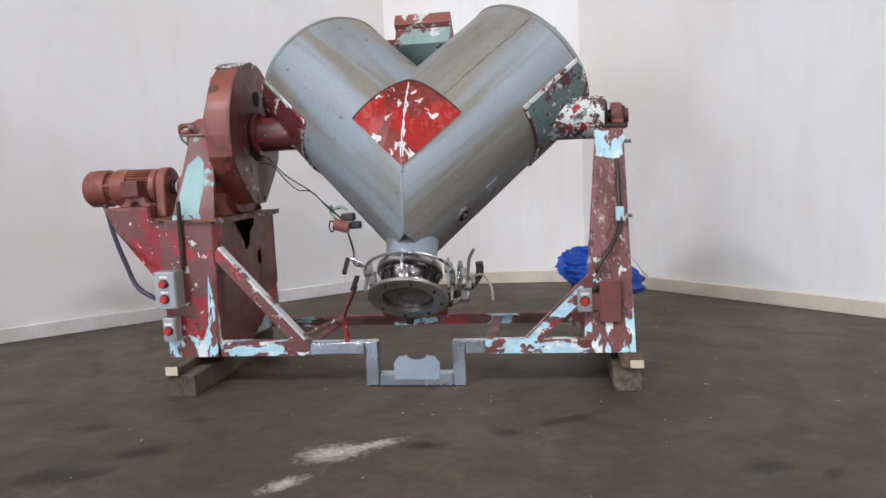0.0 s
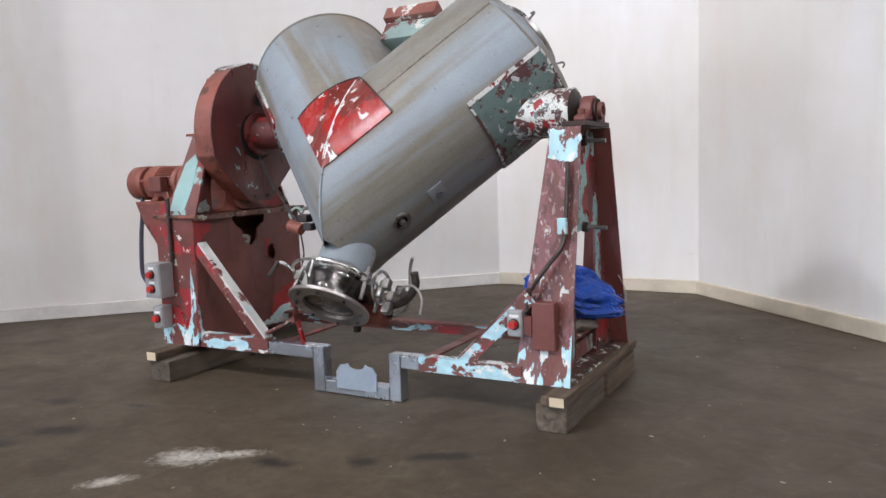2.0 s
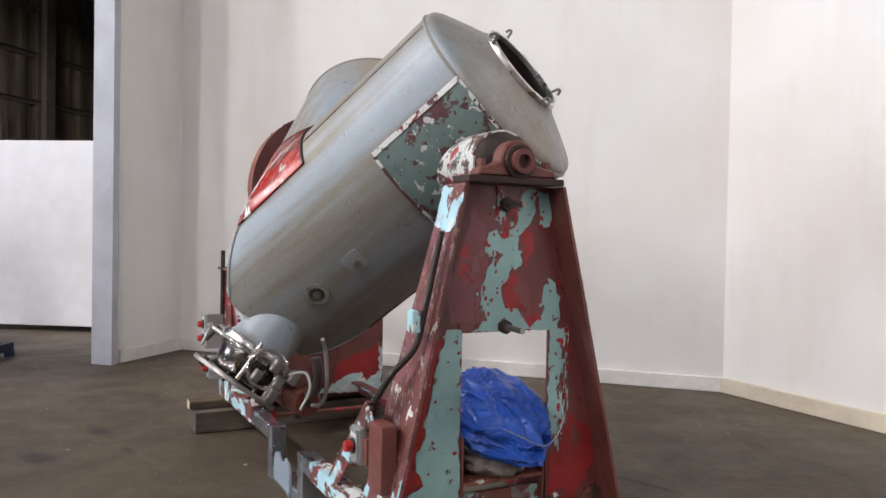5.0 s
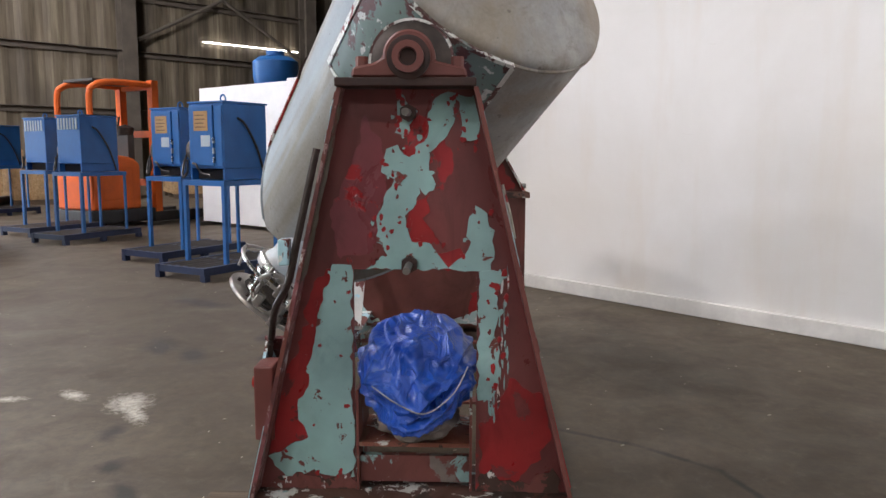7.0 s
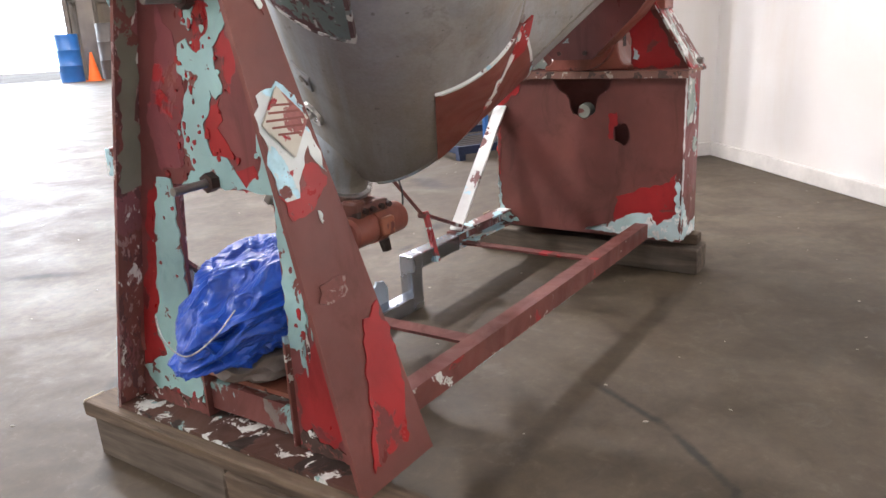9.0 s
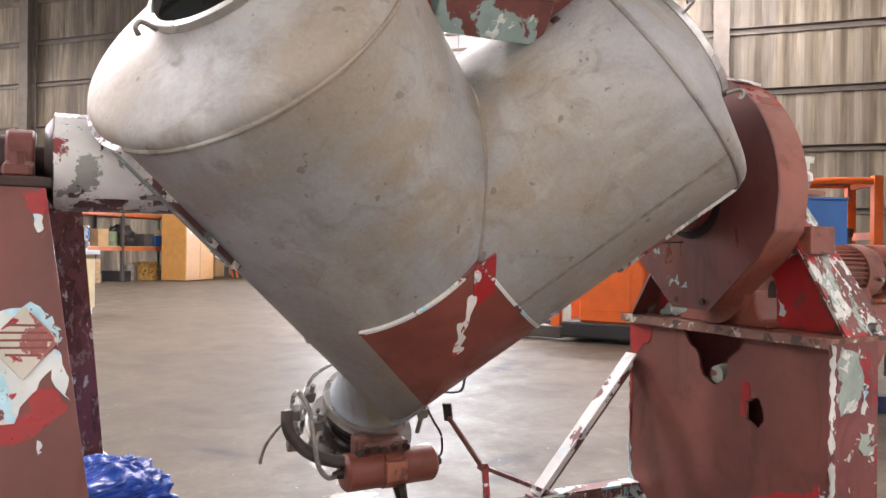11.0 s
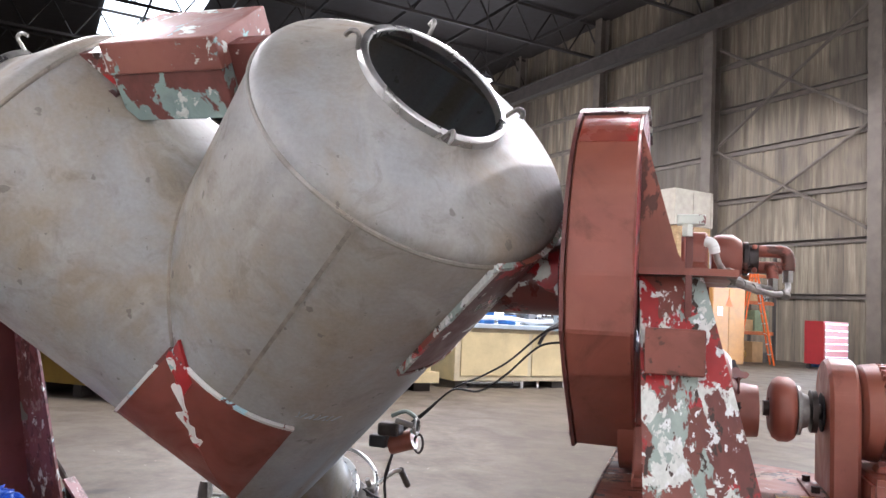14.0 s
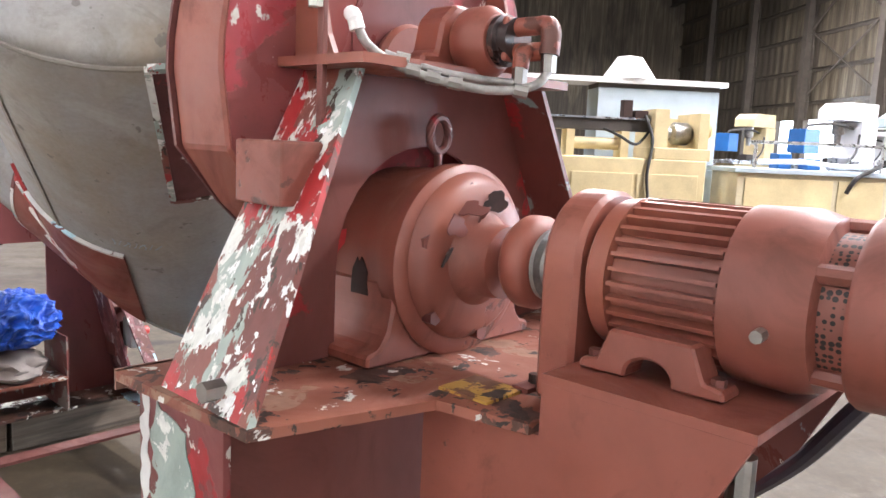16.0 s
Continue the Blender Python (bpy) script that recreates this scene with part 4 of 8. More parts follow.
part("guard_back", prism(guard_outline(0.346, 0.84), 0, -0.8335, -0.8322), chipped("maroon_guard_back", (0.20, 0.052, 0.050), [((0.33, 0.05, 0.06), 0.35, 6.0, 3), (WHITE, 0.03, 14.0, 6)], 0.35), guard, "maroon and red back sheet of the guard")
# dark disc stands for the shaded opening in the guard back
part("rear_opening_disc", prism([(cy + 0.100 * math.cos(a), 1.215 + 0.115 * math.sin(a)) for a in [2 * math.pi * k / 40 for k in range(40)]], 0, -0.8355, -0.8338), web_paint, guard, "dark maroon disc drawn for the shaded opening behind the shaft")
part("rear_disc", lathe([(0, 0.0), (0, 0.062), (0.012, 0.066), (0.020, 0.060), (0.020, 0.0)], (-0.840, cy, 1.175), (-1, 0, 0), 36), primer_bright, guard, "round cover disc behind the guard", smooth=True)
part("guard_seam", prism([(cy + 0.3055 * math.cos(a), cz + 0.3535 * math.sin(a)) for a in [radians(d) for d in range(44, 64, 3)]] + [(cy + 0.3035 * math.cos(a), cz + 0.3515 * math.sin(a)) for a in [radians(d) for d in range(62, 43, -3)]], 0, -0.825, -0.722), red_worn, guard, "worn glossy red paint on the guard top")
for sy in (-1, 1):
    part("guard_bolt", rod((-0.72 - 0.02 * sy, cy + sy * 0.05, 0.85), (-0.702, cy + sy * 0.05, 0.85), 0.009, seg=6), rust_dark, guard)

# flaked teal patches left on the pedestal's web plate


teal_flat = chipped("teal_flake_paint", (0.25, 0.40, 0.39), [(PRIMER, 0.07, 22.0, 3)], 0.5, rust=0.6)
teal_shapes = [
    [(0.431, 1.082), (0.477, 1.091), (0.527, 1.084), (0.538, 1.046), (0.527, 0.987), (0.492, 0.989), (0.489, 1.067), (0.48, 1.075), (0.472, 1.061), (0.472, 1.023), (0.46, 0.995), (0.433, 0.971), (0.403, 0.947), (0.384, 0.952), (0.384, 0.966), (0.413, 0.991), (0.42, 1.043)],
    [(0.348, 0.975), (0.373, 0.947), (0.386, 0.963), (0.417, 0.956), (0.416, 0.934), (0.429, 0.901), (0.429, 0.871), (0.412, 0.862), (0.396, 0.879), (0.392, 0.84), (0.359, 0.812), (0.368, 0.785), (0.38, 0.752), (0.3, 0.751), (0.298, 0.806), (0.315, 0.855), (0.338, 0.894), (0.313, 0.913), (0.31, 0.937), (0.323, 0.962)],
    [(0.303, 0.754), (0.38, 0.755), (0.418, 0.749), (0.441, 0.725), (0.461, 0.697), (0.497, 0.72), (0.51, 0.753), (0.505, 0.797), (0.525, 0.839), (0.542, 0.831), (0.568, 0.781), (0.567, 0.731), (0.562, 0.689), (0.271, 0.69), (0.293, 0.704), (0.323, 0.721)],
    [(0.346, 1.085), (0.359, 1.083), (0.385, 1.042), (0.374, 1.018), (0.372, 0.999), (0.342, 1.001), (0.346, 1.031)],
    [(0.194, 0.702), (0.239, 0.698), (0.240, 0.19), (0.205, 0.183), (0.17, 0.188), (0.144, 0.201), (0.086, 0.177), (0.035, 0.231), (0.079, 0.255), (0.136, 0.285), (0.112, 0.325), (0.108, 0.36), (0.133, 0.408), (0.13, 0.454), (0.148, 0.514), (0.16, 0.591), (0.177, 0.642)],
    [(0.534, 0.686), (0.568, 0.69), (0.600, 0.682), (0.576, 0.651), (0.579, 0.584), (0.574, 0.547), (0.585, 0.485), (0.581, 0.408), (0.562, 0.382), (0.534, 0.378)]]


def on_web(pts, lift):
    """A ragged coat of old paint on the outer side of the web plate."""
    return prism([(min(max(y, edge_y(z, 0) + 0.003), edge_y(z, 1) - 0.003), z) for y, z in pts], 0, WEB + 0.0003, WEB + lift)


faded = chipped("faded_maroon_coat", (0.185, 0.050, 0.058), [(RED, 0.16, 5.0, 9)], 0.32, rust=0.2, grime=0.5)
old_red = chipped("bright_old_red", (0.27, 0.016, 0.018), [((0.15, 0.03, 0.03), 0.22, 9.0, 4)], 0.4, rust=0.5)
part("faded_coat", on_web(ragged([(0.274, 1.042), (0.313, 0.962), (0.32, 0.882), (0.291, 0.729), (0.208, 0.711), (0.191, 0.825), (0.242, 0.93)], 91, 0.006), 0.0007), faded, F, "faded maroon coat on the web plate")
for k, pts in enumerate(([(0.606, 0.428), (0.642, 0.417), (0.69, 0.393), (0.709, 0.296), (0.678, 0.242), (0.615, 0.165), (0.539, 0.160), (0.536, 0.315), (0.555, 0.329), (0.593, 0.396)],
                         [(0.152, 0.655), (0.194, 0.692), (0.21, 0.60), (0.20, 0.30), (0.123, 0.274), (0.036, 0.238), (0.020, 0.252), (0.062, 0.378), (0.114, 0.513)],
                         [(0.366, 1.03), (0.43, 1.04), (0.417, 0.955), (0.37, 0.945)], [(0.379, 0.841), (0.419, 0.863), (0.411, 0.811), (0.433, 0.764), (0.39, 0.748), (0.37, 0.788)], [(0.437, 0.722), (0.486, 0.735), (0.509, 0.71), (0.491, 0.692), (0.448, 0.692)])):
    part("red_flake", on_web(ragged(pts, k + 23, 0.007), 0.0011), old_red, F, "old bright red paint on the web plate")
for k, pts in enumerate(teal_shapes):
    part("teal_flake", on_web(ragged(pts, k + 3, 0.0045), 0.0018 + 0.0003 * k), teal_flat, F, "flaked teal paint on the web plate")
    rng = random.Random(100 + k)
    ys, zs = [p[0] for p in pts], [p[1] for p in pts]
    for i in range(26):
        # small bare spots inside the coat, loose flakes beside it
        if i < 12:
            y, z = rng.uniform(min(ys), max(ys)), rng.uniform(min(zs), max(zs))
        else:
            (a0, b0), (a1, b1) = pts[i % len(pts)], pts[(i + 1) % len(pts)]
            f = rng.random()
            y, z = a0 + (a1 - a0) * f + rng.uniform(-0.012, 0.012), b0 + (b1 - b0) * f + rng.uniform(-0.012, 0.012)
        if edge_y(z, 0) + 0.012 < y < edge_y(z, 1) - 0.012 and not (0.235 < y < 0.538 and z < 0.705):
            r = rng.uniform(0.002, 0.0065)
            bare = i < 12 or i % 2
            part("bare_spot" if bare else "teal_flake", blob((WEB + 0.0004, y, z), (r, r * rng.uniform(0.7, 1.8)), 300 + 30 * k + i, 0, (0.0026 + 0.0003 * k + 0.00001 * i) if bare else 0.0013 + 0.00001 * i, 10), old_red if bare else teal_flat, F)
# scratched right edge of the lower coat
rng = random.Random(61)
for k in range(26):
    y, z = rng.uniform(0.572, 0.605), rng.uniform(0.33, 0.68)
    L = rng.uniform(0.008, 0.03)
    part("teal_flake", blob((WEB + 0.0004, y - 0.02 * (z < 0.42), z), (rng.uniform(0.0015, 0.004), L), 700 + k, 0, 0.0014 + 0.00001 * k, 10), teal_flat if k % 3 else hub_paint, F)
# grey-green coat on the inner side of the front flange
lean = math.atan(0.218 / 0.953)
part("flange_coat", prism(ragged([(0.955, 0.70), (1.036, 0.68), (1.030, 1.08), (0.99, 1.08), (0.99, 0.80)], 88, 0.008), 1, 0.0, 0.0012,
     m=Matrix.Translation((0, 0.0115, T0)) @ Matrix.Rotation(-lean, 4, "X") @ Matrix.Translation((0, 0, -T0))), chipped("grey_green_coat", (0.16, 0.165, 0.125), [(PRIMER, 0.2, 8, 3)], 0.5), F, "grey-green old coat on the flange")

for k, pts in enumerate(([(0.03, 0.155), (0.24, 0.155), (0.24, 0.20), (0.17, 0.178), (0.10, 0.195), (0.05, 0.175)], [(0.53, 0.155), (0.735, 0.155), (0.715, 0.21), (0.66, 0.178), (0.60, 0.185), (0.54, 0.20)])):
    part("rust_stain", prism(ragged(pts, k + 71, 0.008), 0, WEB + 0.0005, WEB + 0.0040), chipped("rusty_bottom_edge", (0.05, 0.026, 0.018), [(PRIMER, 0.4, 12, 3), (WHITE, 0.10, 20, 5)], 0.7), F, "dark rust along the bottom of the plate")

# ---- the V-shaped vessel ----
seam_grime = plain("grimy_weld", (0.23, 0.205, 0.175), 0.6, 0.2, 0.4, 30.0, 0.5)
saddle_red = chipped("dark_red_saddle", (0.115, 0.030, 0.028), [(RED, 0.22, 4.0, 3), (WHITE, 0.08, 12.0, 6)], 0.4, rust=0.5)
TH, AL, R = radians(37.4), radians(41.4), 0.344
VX, VY, VZ, W0, N0 = 0.117, 0.377, 1.160, 0.252, -0.016
CAP, SLANT, RIM = 0.764, 0.020, 0.878
VM = Matrix.Translation((VX, VY, VZ)) @ Matrix.Rotation(-TH, 4, "X")
vessel = thing("v_blender_vessel", "dull stainless steel V-shaped mixing vessel tilted on its trunnions", "mixing vessel")


def on_leg(sign, s, phi, r=R):
    """A point of a leg of the V: s along it, phi round it (0 to the rear, 90 to the outside)."""
    a, e2 = Vector((sign * math.sin(AL), 0, math.cos(AL))), Vector((sign * math.cos(AL), 0, -math.sin(AL)))
    p = Vector((0, N0, -W0)) + a * s + r * (math.cos(phi) * Vector((0, 1, 0)) + math.sin(phi) * e2)
    return VM @ p


def mitre(phi):
    return -R * math.sin(phi) * math.cos(AL) / math.sin(AL)


LOW = -0.715


def start(phi):
    return max(mitre(phi), (LOW + W0 + R * math.sin(phi) * math.sin(AL)) / math.cos(AL))


def leg_patch(sign, phis, s_lo, s_hi, lift, thick=0.0, cols=14):
    """A grid on a leg between two ends, with a rim when it is thick."""
    t = bmesh.new()
    outer, inner = [], []
    for ph in phis:
        lo, hi = s_lo(ph), s_hi(ph)
        outer.append([t.verts.new(on_leg(sign, lo + (hi - lo) * k / cols, ph, R + lift)) for k in range(cols + 1)])
        if thick:
            inner.append([t.verts.new(on_leg(sign, lo + (hi - lo) * k / cols, ph, R + lift - thick)) for k in range(cols + 1)])
    grids = [outer] + ([inner] if thick else [])
    for g in grids:
        for a, b in zip(g, g[1:]):
            for k in range(cols):
                if (a[k].co - a[k + 1].co).length > 1e-6 or (b[k].co - b[k + 1].co).length > 1e-6:
                    t.faces.new((a[k], a[k + 1], b[k + 1], b[k]))
    if thick:
        ring_o = outer[0] + [r[-1] for r in outer[1:]] + outer[-1][-2::-1] + [r[0] for r in outer[-2:0:-1]]
        ring_i = inner[0] + [r[-1] for r in inner[1:]] + inner[-1][-2::-1] + [r[0] for r in inner[-2:0:-1]]
        n = len(ring_o)
        for k in range(n):
            t.faces.new((ring_o[k], ring_o[(k + 1) % n], ring_i[(k + 1) % n], ring_i[k]))
    bmesh.ops.remove_doubles(t, verts=t.verts, dist=1e-5)
    bmesh.ops.recalc_face_normals(t, faces=t.faces)
    return t


def axis_of(sign):
    return (VM.to_3x3() @ Vector((sign * math.sin(AL), 0, math.cos(AL)))).normalized()


BASE = VM @ Vector((0, N0, -W0))
for sign in (1, -1):
    full = [2 * math.pi * k / 96 for k in range(97)]
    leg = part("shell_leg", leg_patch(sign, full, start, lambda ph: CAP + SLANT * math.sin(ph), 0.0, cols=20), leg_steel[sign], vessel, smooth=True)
    dome = [(0, 0, 1), (0.010, 0.0, 1), (0.020, 0.003, 0.99), (0.028, 0.009, 0.96), (0.035, 0.019, 0.92), (0.041, 0.032, 0.84), (0.053, 0.062, 0.66), (0.066, 0.096, 0.46), (0.079, 0.131, 0.25), (0.093, 0.167, 0.05), (RIM - CAP - 0.012, R - 0.167, 0), (RIM - CAP, R - 0.152, 0)]
    t = bmesh.new()
    inward = VM.to_3x3() @ Vector((-sign * math.cos(AL), 0, math.sin(AL))) * 0.026
    rings = [[t.verts.new(on_leg(sign, CAP + ds + SLANT * math.sin(ph) * w, ph, R - dr) + inward * (1 - w)) for ph in full[:-1]] for ds, dr, w in dome]
    for ra, rb in zip(rings, rings[1:]):
        for k in range(96):
            t.faces.new((ra[k], ra[(k + 1) % 96], rb[(k + 1) % 96], rb[k]))
    bmesh.ops.recalc_face_normals(t, faces=t.faces)
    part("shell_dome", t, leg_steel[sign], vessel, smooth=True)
    part("weld_seam", tube([on_leg(sign, CAP + SLANT * math.sin(ph), ph, R) for ph in full], 0.0055, 8, 1), weld_steel, vessel, smooth=True)
    ring = [(RIM - 0.006, 0.147), (RIM - 0.006, 0.163), (RIM + 0.009, 0.163), (RIM + 0.012, 0.159), (RIM + 0.012, 0.150), (RIM + 0.009, 0.147)]
    rim = part("manhole_rim", lathe(ring, BASE + inward, axis_of(sign), 72, closed=True), bright_steel, vessel, "bright steel rim of the open manhole", smooth=True)
    ax = axis_of(sign)
    e1 = (VM.to_3x3() @ Vector((0, 1, 0))).normalized()
    e2 = ax.cross(e1)
    for d in (25, 115, 205, 295):
        o = math.cos(radians(d)) * e1 + math.sin(radians(d)) * e2
        q = BASE + inward + ax * (RIM + 0.002)
        hook = tube([q + o * 0.166, q + o * 0.172 + ax * 0.016, q + o * 0.180 + ax * 0.030, q + o * 0.193 + ax * 0.028, q + o * 0.198 + ax * 0.014], 0.0048, 8, 4)
        part("rim_hook", hook, valve_steel, rim, smooth=True)
    # lengthwise weld
    ph = radians(173 if sign > 0 else 1)
    part("weld_seam", leg_patch(sign, [ph - 0.012, ph, ph + 0.012], lambda p: mitre(p) + 0.02, lambda p: CAP - 0.005, 0.0030, 0.003, cols=20), seam_grime, vessel, smooth=True)
    # trunnion saddle plate
    phis = [radians(90) + radians(35 if k > 0 or sign > 0 else 43) * k / 8 for k in range(-8, 9)]
    saddle = part("saddle_plate", leg_patch(sign, phis, lambda p: 0.425, lambda p: CAP + 0.020, 0.009, 0.010, cols=8), patch_teal if sign > 0 else saddle_red, vessel, "teal flaked saddle plate" if sign > 0 else "red oxide saddle plate", smooth=True)
    for end in (0.425, CAP + 0.020):
        part("saddle_weld", leg_patch(sign, phis, lambda p: end - 0.005, lambda p: end + 0.005, 0.0115, 0.011, cols=2), hub_paint if sign > 0 else leg_paint, vessel)
    for edge in (phis[0], phis[-1]):
        part("saddle_weld", leg_patch(sign, [edge - (0.006 if sign > 0 and edge > 1.6 else 0.015), edge, edge + (0.042 if sign > 0 and edge > 1.6 else 0.015)], lambda p: 0.425, lambda p: CAP + 0.020, 0.0125, 0.012, cols=4), (hub_white if edge > 1.6 else hub_paint) if sign > 0 else leg_paint, vessel)
# mitre weld
pts = [on_leg(1, mitre(p), p, R) for p in [2 * math.pi * k / 80 for k in range(80)] if mitre(p) >= start(p) - 1e-6]
first = max(range(len(pts)), key=lambda i: (pts[i] - pts[i - 1]).length)
pts = pts[first:] + pts[:first]
part("weld_seam", tube(pts, 0.0052, 8, 1), weld_steel, vessel, smooth=True)
# diamond patches, front and rear
for side, mat in ((1, patch_brown), (-1, patch_red)):
    lab = "brown diamond patch with white flaked edges" if side > 0 else "red diamond patch with white flaked paint"
    for sign in (1, -1):
        phis = [math.asin(0.445) * k / 12 for k in range(-12, 13)]
        if side < 0:
            phis = [math.pi - p for p in phis]
        patch = part("diamond_patch", leg_patch(sign, phis, mitre, lambda p: 0.178, 0.007, 0.006, cols=10), mat, vessel, lab, smooth=True)
        edge = leg_patch(sign, phis, lambda p: 0.173, lambda p: 0.181, 0.0085, 0.008, cols=2)
        part("patch_edge", edge, white_coat if side > 0 else rust_dark, vessel)
        if side > 0 and sign < 0:
            part("red_flake", leg_patch(sign, [math.asin(0.43) * k / 12 for k in range(-12, -5)], lambda p: mitre(p) + 0.004, lambda p: mitre(p) + 0.065 + 0.10 * (p + 0.3), 0.0085, 0.007, cols=5), red_coat, vessel, "bright red paint at the patch apex", smooth=True)
    ps = [math.asin(0.43) * k / 10 for k in range(-10, 11)]
    if side < 0:
        ps = [math.pi - p for p in ps]
    part("patch_ridge", tube([on_leg(1, mitre(p), p, R + 0.001) for p in ps], 0.0070, 6, 1), mat, vessel)
    fine = [ps[0] + (ps[-1] - ps[0]) * k / 48 for k in range(49)]
    cover = fine[:27] if side > 0 else fine[2:46]
    for sign in (1, -1):
        wide = lambda p: mitre(p) + max(0.0015, (0.026 if side > 0 else 0.011) * (0.55 + 1.3 * noise.noise(Vector((p * 14, sign * 3.0, side)))))
        part("ridge_flake", leg_patch(sign, cover, mitre, wide, 0.0095, 0.002, cols=2), ridge_paint, vessel, "white flaked ridge of the patch")
# faint marker strokes on the legs
for sign, s0, ph0 in ((1, 0.50, 206), (-1, 0.22, 24)):
    for k in range(9):
        ph = radians(ph0) + (0.030 * k if sign < 0 else 0.0)
        sk = s0 + (0.0 if sign < 0 else 0.022 * k)
        a, b, c = on_leg(sign, sk, ph, R + 0.0005), on_leg(sign, sk + 0.012 * (1 if k % 2 else 0.4), ph + 0.012, R + 0.0008), on_leg(sign, sk + 0.020, ph + 0.022 * (k % 3), R + 0.0005)
        part("marker_stroke", tube([a, b, c], 0.0011, 4, 3), blue_plate, vessel)
# round port on the outside of the leg
for s, r, name in ((-0.063, 0.036, "sight_port"), (0.125, 0.012, "plug")):
    c = on_leg(1, s, radians(90 if r > 0.02 else 88), R)
    n = (c - (BASE + axis_of(1) * s)).normalized()
    pt = part(name, lathe([(-0.004, r + 0.004), (0.010, r + 0.004), (0.010, r - 0.008), (0.005, r - 0.010), (0.004, 0.0)], c, n, 28), bright_steel if r > 0.02 else valve_steel, vessel, smooth=True)
    if r > 0.02:
        part("port_recess", rod(c + n * 0.0052, c + n * 0.0066, r - 0.011, seg=28), cup_steel, pt)
        part("port_plug", rod(c + n * 0.0066, c + n * 0.024, 0.014, 0.012, seg=6), valve_steel, pt)
c = on_leg(1, 0.075, radians(90), R + 0.002)
part("pad", leg_patch(1, [radians(84) + radians(12) * k / 3 for k in range(4)], lambda p: 0.09, lambda p: 0.16, 0.005, 0.005, cols=2), shell_steel, vessel)
drive_hub = chipped("flaked_maroon_hub", (0.13, 0.034, 0.030), [((0.31, 0.020, 0.024), 0.3, 5.0, 4), (WHITE, 0.20, 10.0, 6), ((0.09, 0.03, 0.03), 0.30, 14.0, 9)], 0.4, rust=0.5)
# hubs and shafts
hub = part("trunnion_hub", rod((VX + 0.60, VY, VZ), (0.962, VY, VZ), 0.098, seg=40), hub_paint, vessel, "white flaked trunnion hub", smooth=True)
coat = bmesh.new()
rows = [[coat.verts.new((x, VY + 0.0992 * math.cos(a), VZ + 0.0992 * math.sin(a))) for a in [radians(-48 + 6.5 * k) for k in range(17)]] for x in [VX + 0.60 + 0.0805 * j for j in range(4)]] + [[coat.verts.new((0.9605, VY + 0.0992 * math.cos(a), VZ + 0.0992 * math.sin(a))) for a in [radians(-48 + 6.5 * k) for k in range(17)]]]
for a, b in zip(rows, rows[1:]):
    for i in range(16):
        coat.faces.new((a[i], a[i + 1], b[i + 1], b[i]))
bmesh.ops.recalc_face_normals(coat, faces=coat.faces)
part("hub_coat", coat, hub_white, vessel, "white flaking paint on the rear of the hub", smooth=True)
part("hub_collar", lathe([(0, 0.082), (0, 0.104), (0.006, 0.108), (0.022, 0.108), (0.026, 0.100), (0.026, 0.082)], (-0.700, VY, VZ), (1, 0, 0), 40, closed=True), chipped("dark_red_collar", (0.13, 0.032, 0.030), [((0.28, 0.02, 0.024), 0.25, 7, 3)], 0.35), vessel, "glossy dark red collar beside the guard", smooth=True)
part("hub_face", rod((0.962, VY, VZ), (0.978, VY, VZ), 0.092, 0.070, seg=40), dark_steel, vessel, smooth=True)
part("trunnion_shaft", rod((0.978, VY, VZ), (1.060, VY, VZ), 0.030, seg=28), rust_dark, vessel, smooth=True)
part("trunnion_hub", rod((VX - 0.60, VY, VZ), (-0.703, VY, VZ), 0.082, seg=40), drive_hub, vessel, "red oxide trunnion hub", smooth=True)
# counterweight box between the legs
def vbox(x0, x1, y0, y1, z0, z1, **k):
    return B(x0, x1, y0, y1, z0, z1, m=VM, **k)


part("counterweight_box", vbox(-0.135, 0.135, -0.16, 0.022, 0.385, 0.490, bevel=0.004), weight_paint, vessel, "teal box with peeling primer")
part("counterweight_lid", vbox(-0.140, 0.136, -0.19, 0.030, 0.491, 0.560, bevel=0.004), weight_top, vessel, "primer painted lid with teal chips")
for sx in (-1, 1):
    part("bracket_arm", prism([(sx * 0.139, 0.530), (sx * 0.318, 0.530), (sx * 0.325, 0.50), (sx * 0.136, 0.315)], 1, -0.06, -0.010, m=VM), leg_paint if sx > 0 else primer_red, vessel)
    part("bracket_bolt", rod(VM @ Vector((sx * 0.165, 0.0, 0.44)), VM @ Vector((sx * 0.165, 0.016, 0.44)), 0.014, seg=16), hub_paint, vessel)
# discharge throat and valve
DN = (VM.to_3x3() @ Vector((0, 0, -1))).normalized()
DO = VM @ Vector((0, 0, 0))


def down(profile, mat, name, label="", seg=56, closed=False):
    return part(name, lathe([(d, r * 0.88) for d, r in profile], DO, DN, seg, closed=closed), mat, vessel, label, smooth=True)


flange_steel = plain("scuffed_flange_steel", (0.42, 0.40, 0.375), 0.33, 0.85, 0.3, 12.0, 0.2)
down([(0.62, 0.128), (0.752, 0.124), (0.765, 0.132), (0.780, 0.140)], steel("dirty_throat_steel", (0.235, 0.23, 0.205), 0.48, (0.28, 0.24, 0.18)), "discharge_throat")
down([(0.778, 0.130), (0.778, 0.155), (0.783, 0.159), (0.803, 0.159), (0.808, 0.154), (0.808, 0.130)], bright_steel, "clamp_ring", "polished clamp ring", closed=True)
down([(0.808, 0.140), (0.825, 0.142), (0.850, 0.130), (0.886, 0.116), (0.898, 0.120), (0.908, 0.126)], cup_steel, "valve_body", "dark dished valve body")
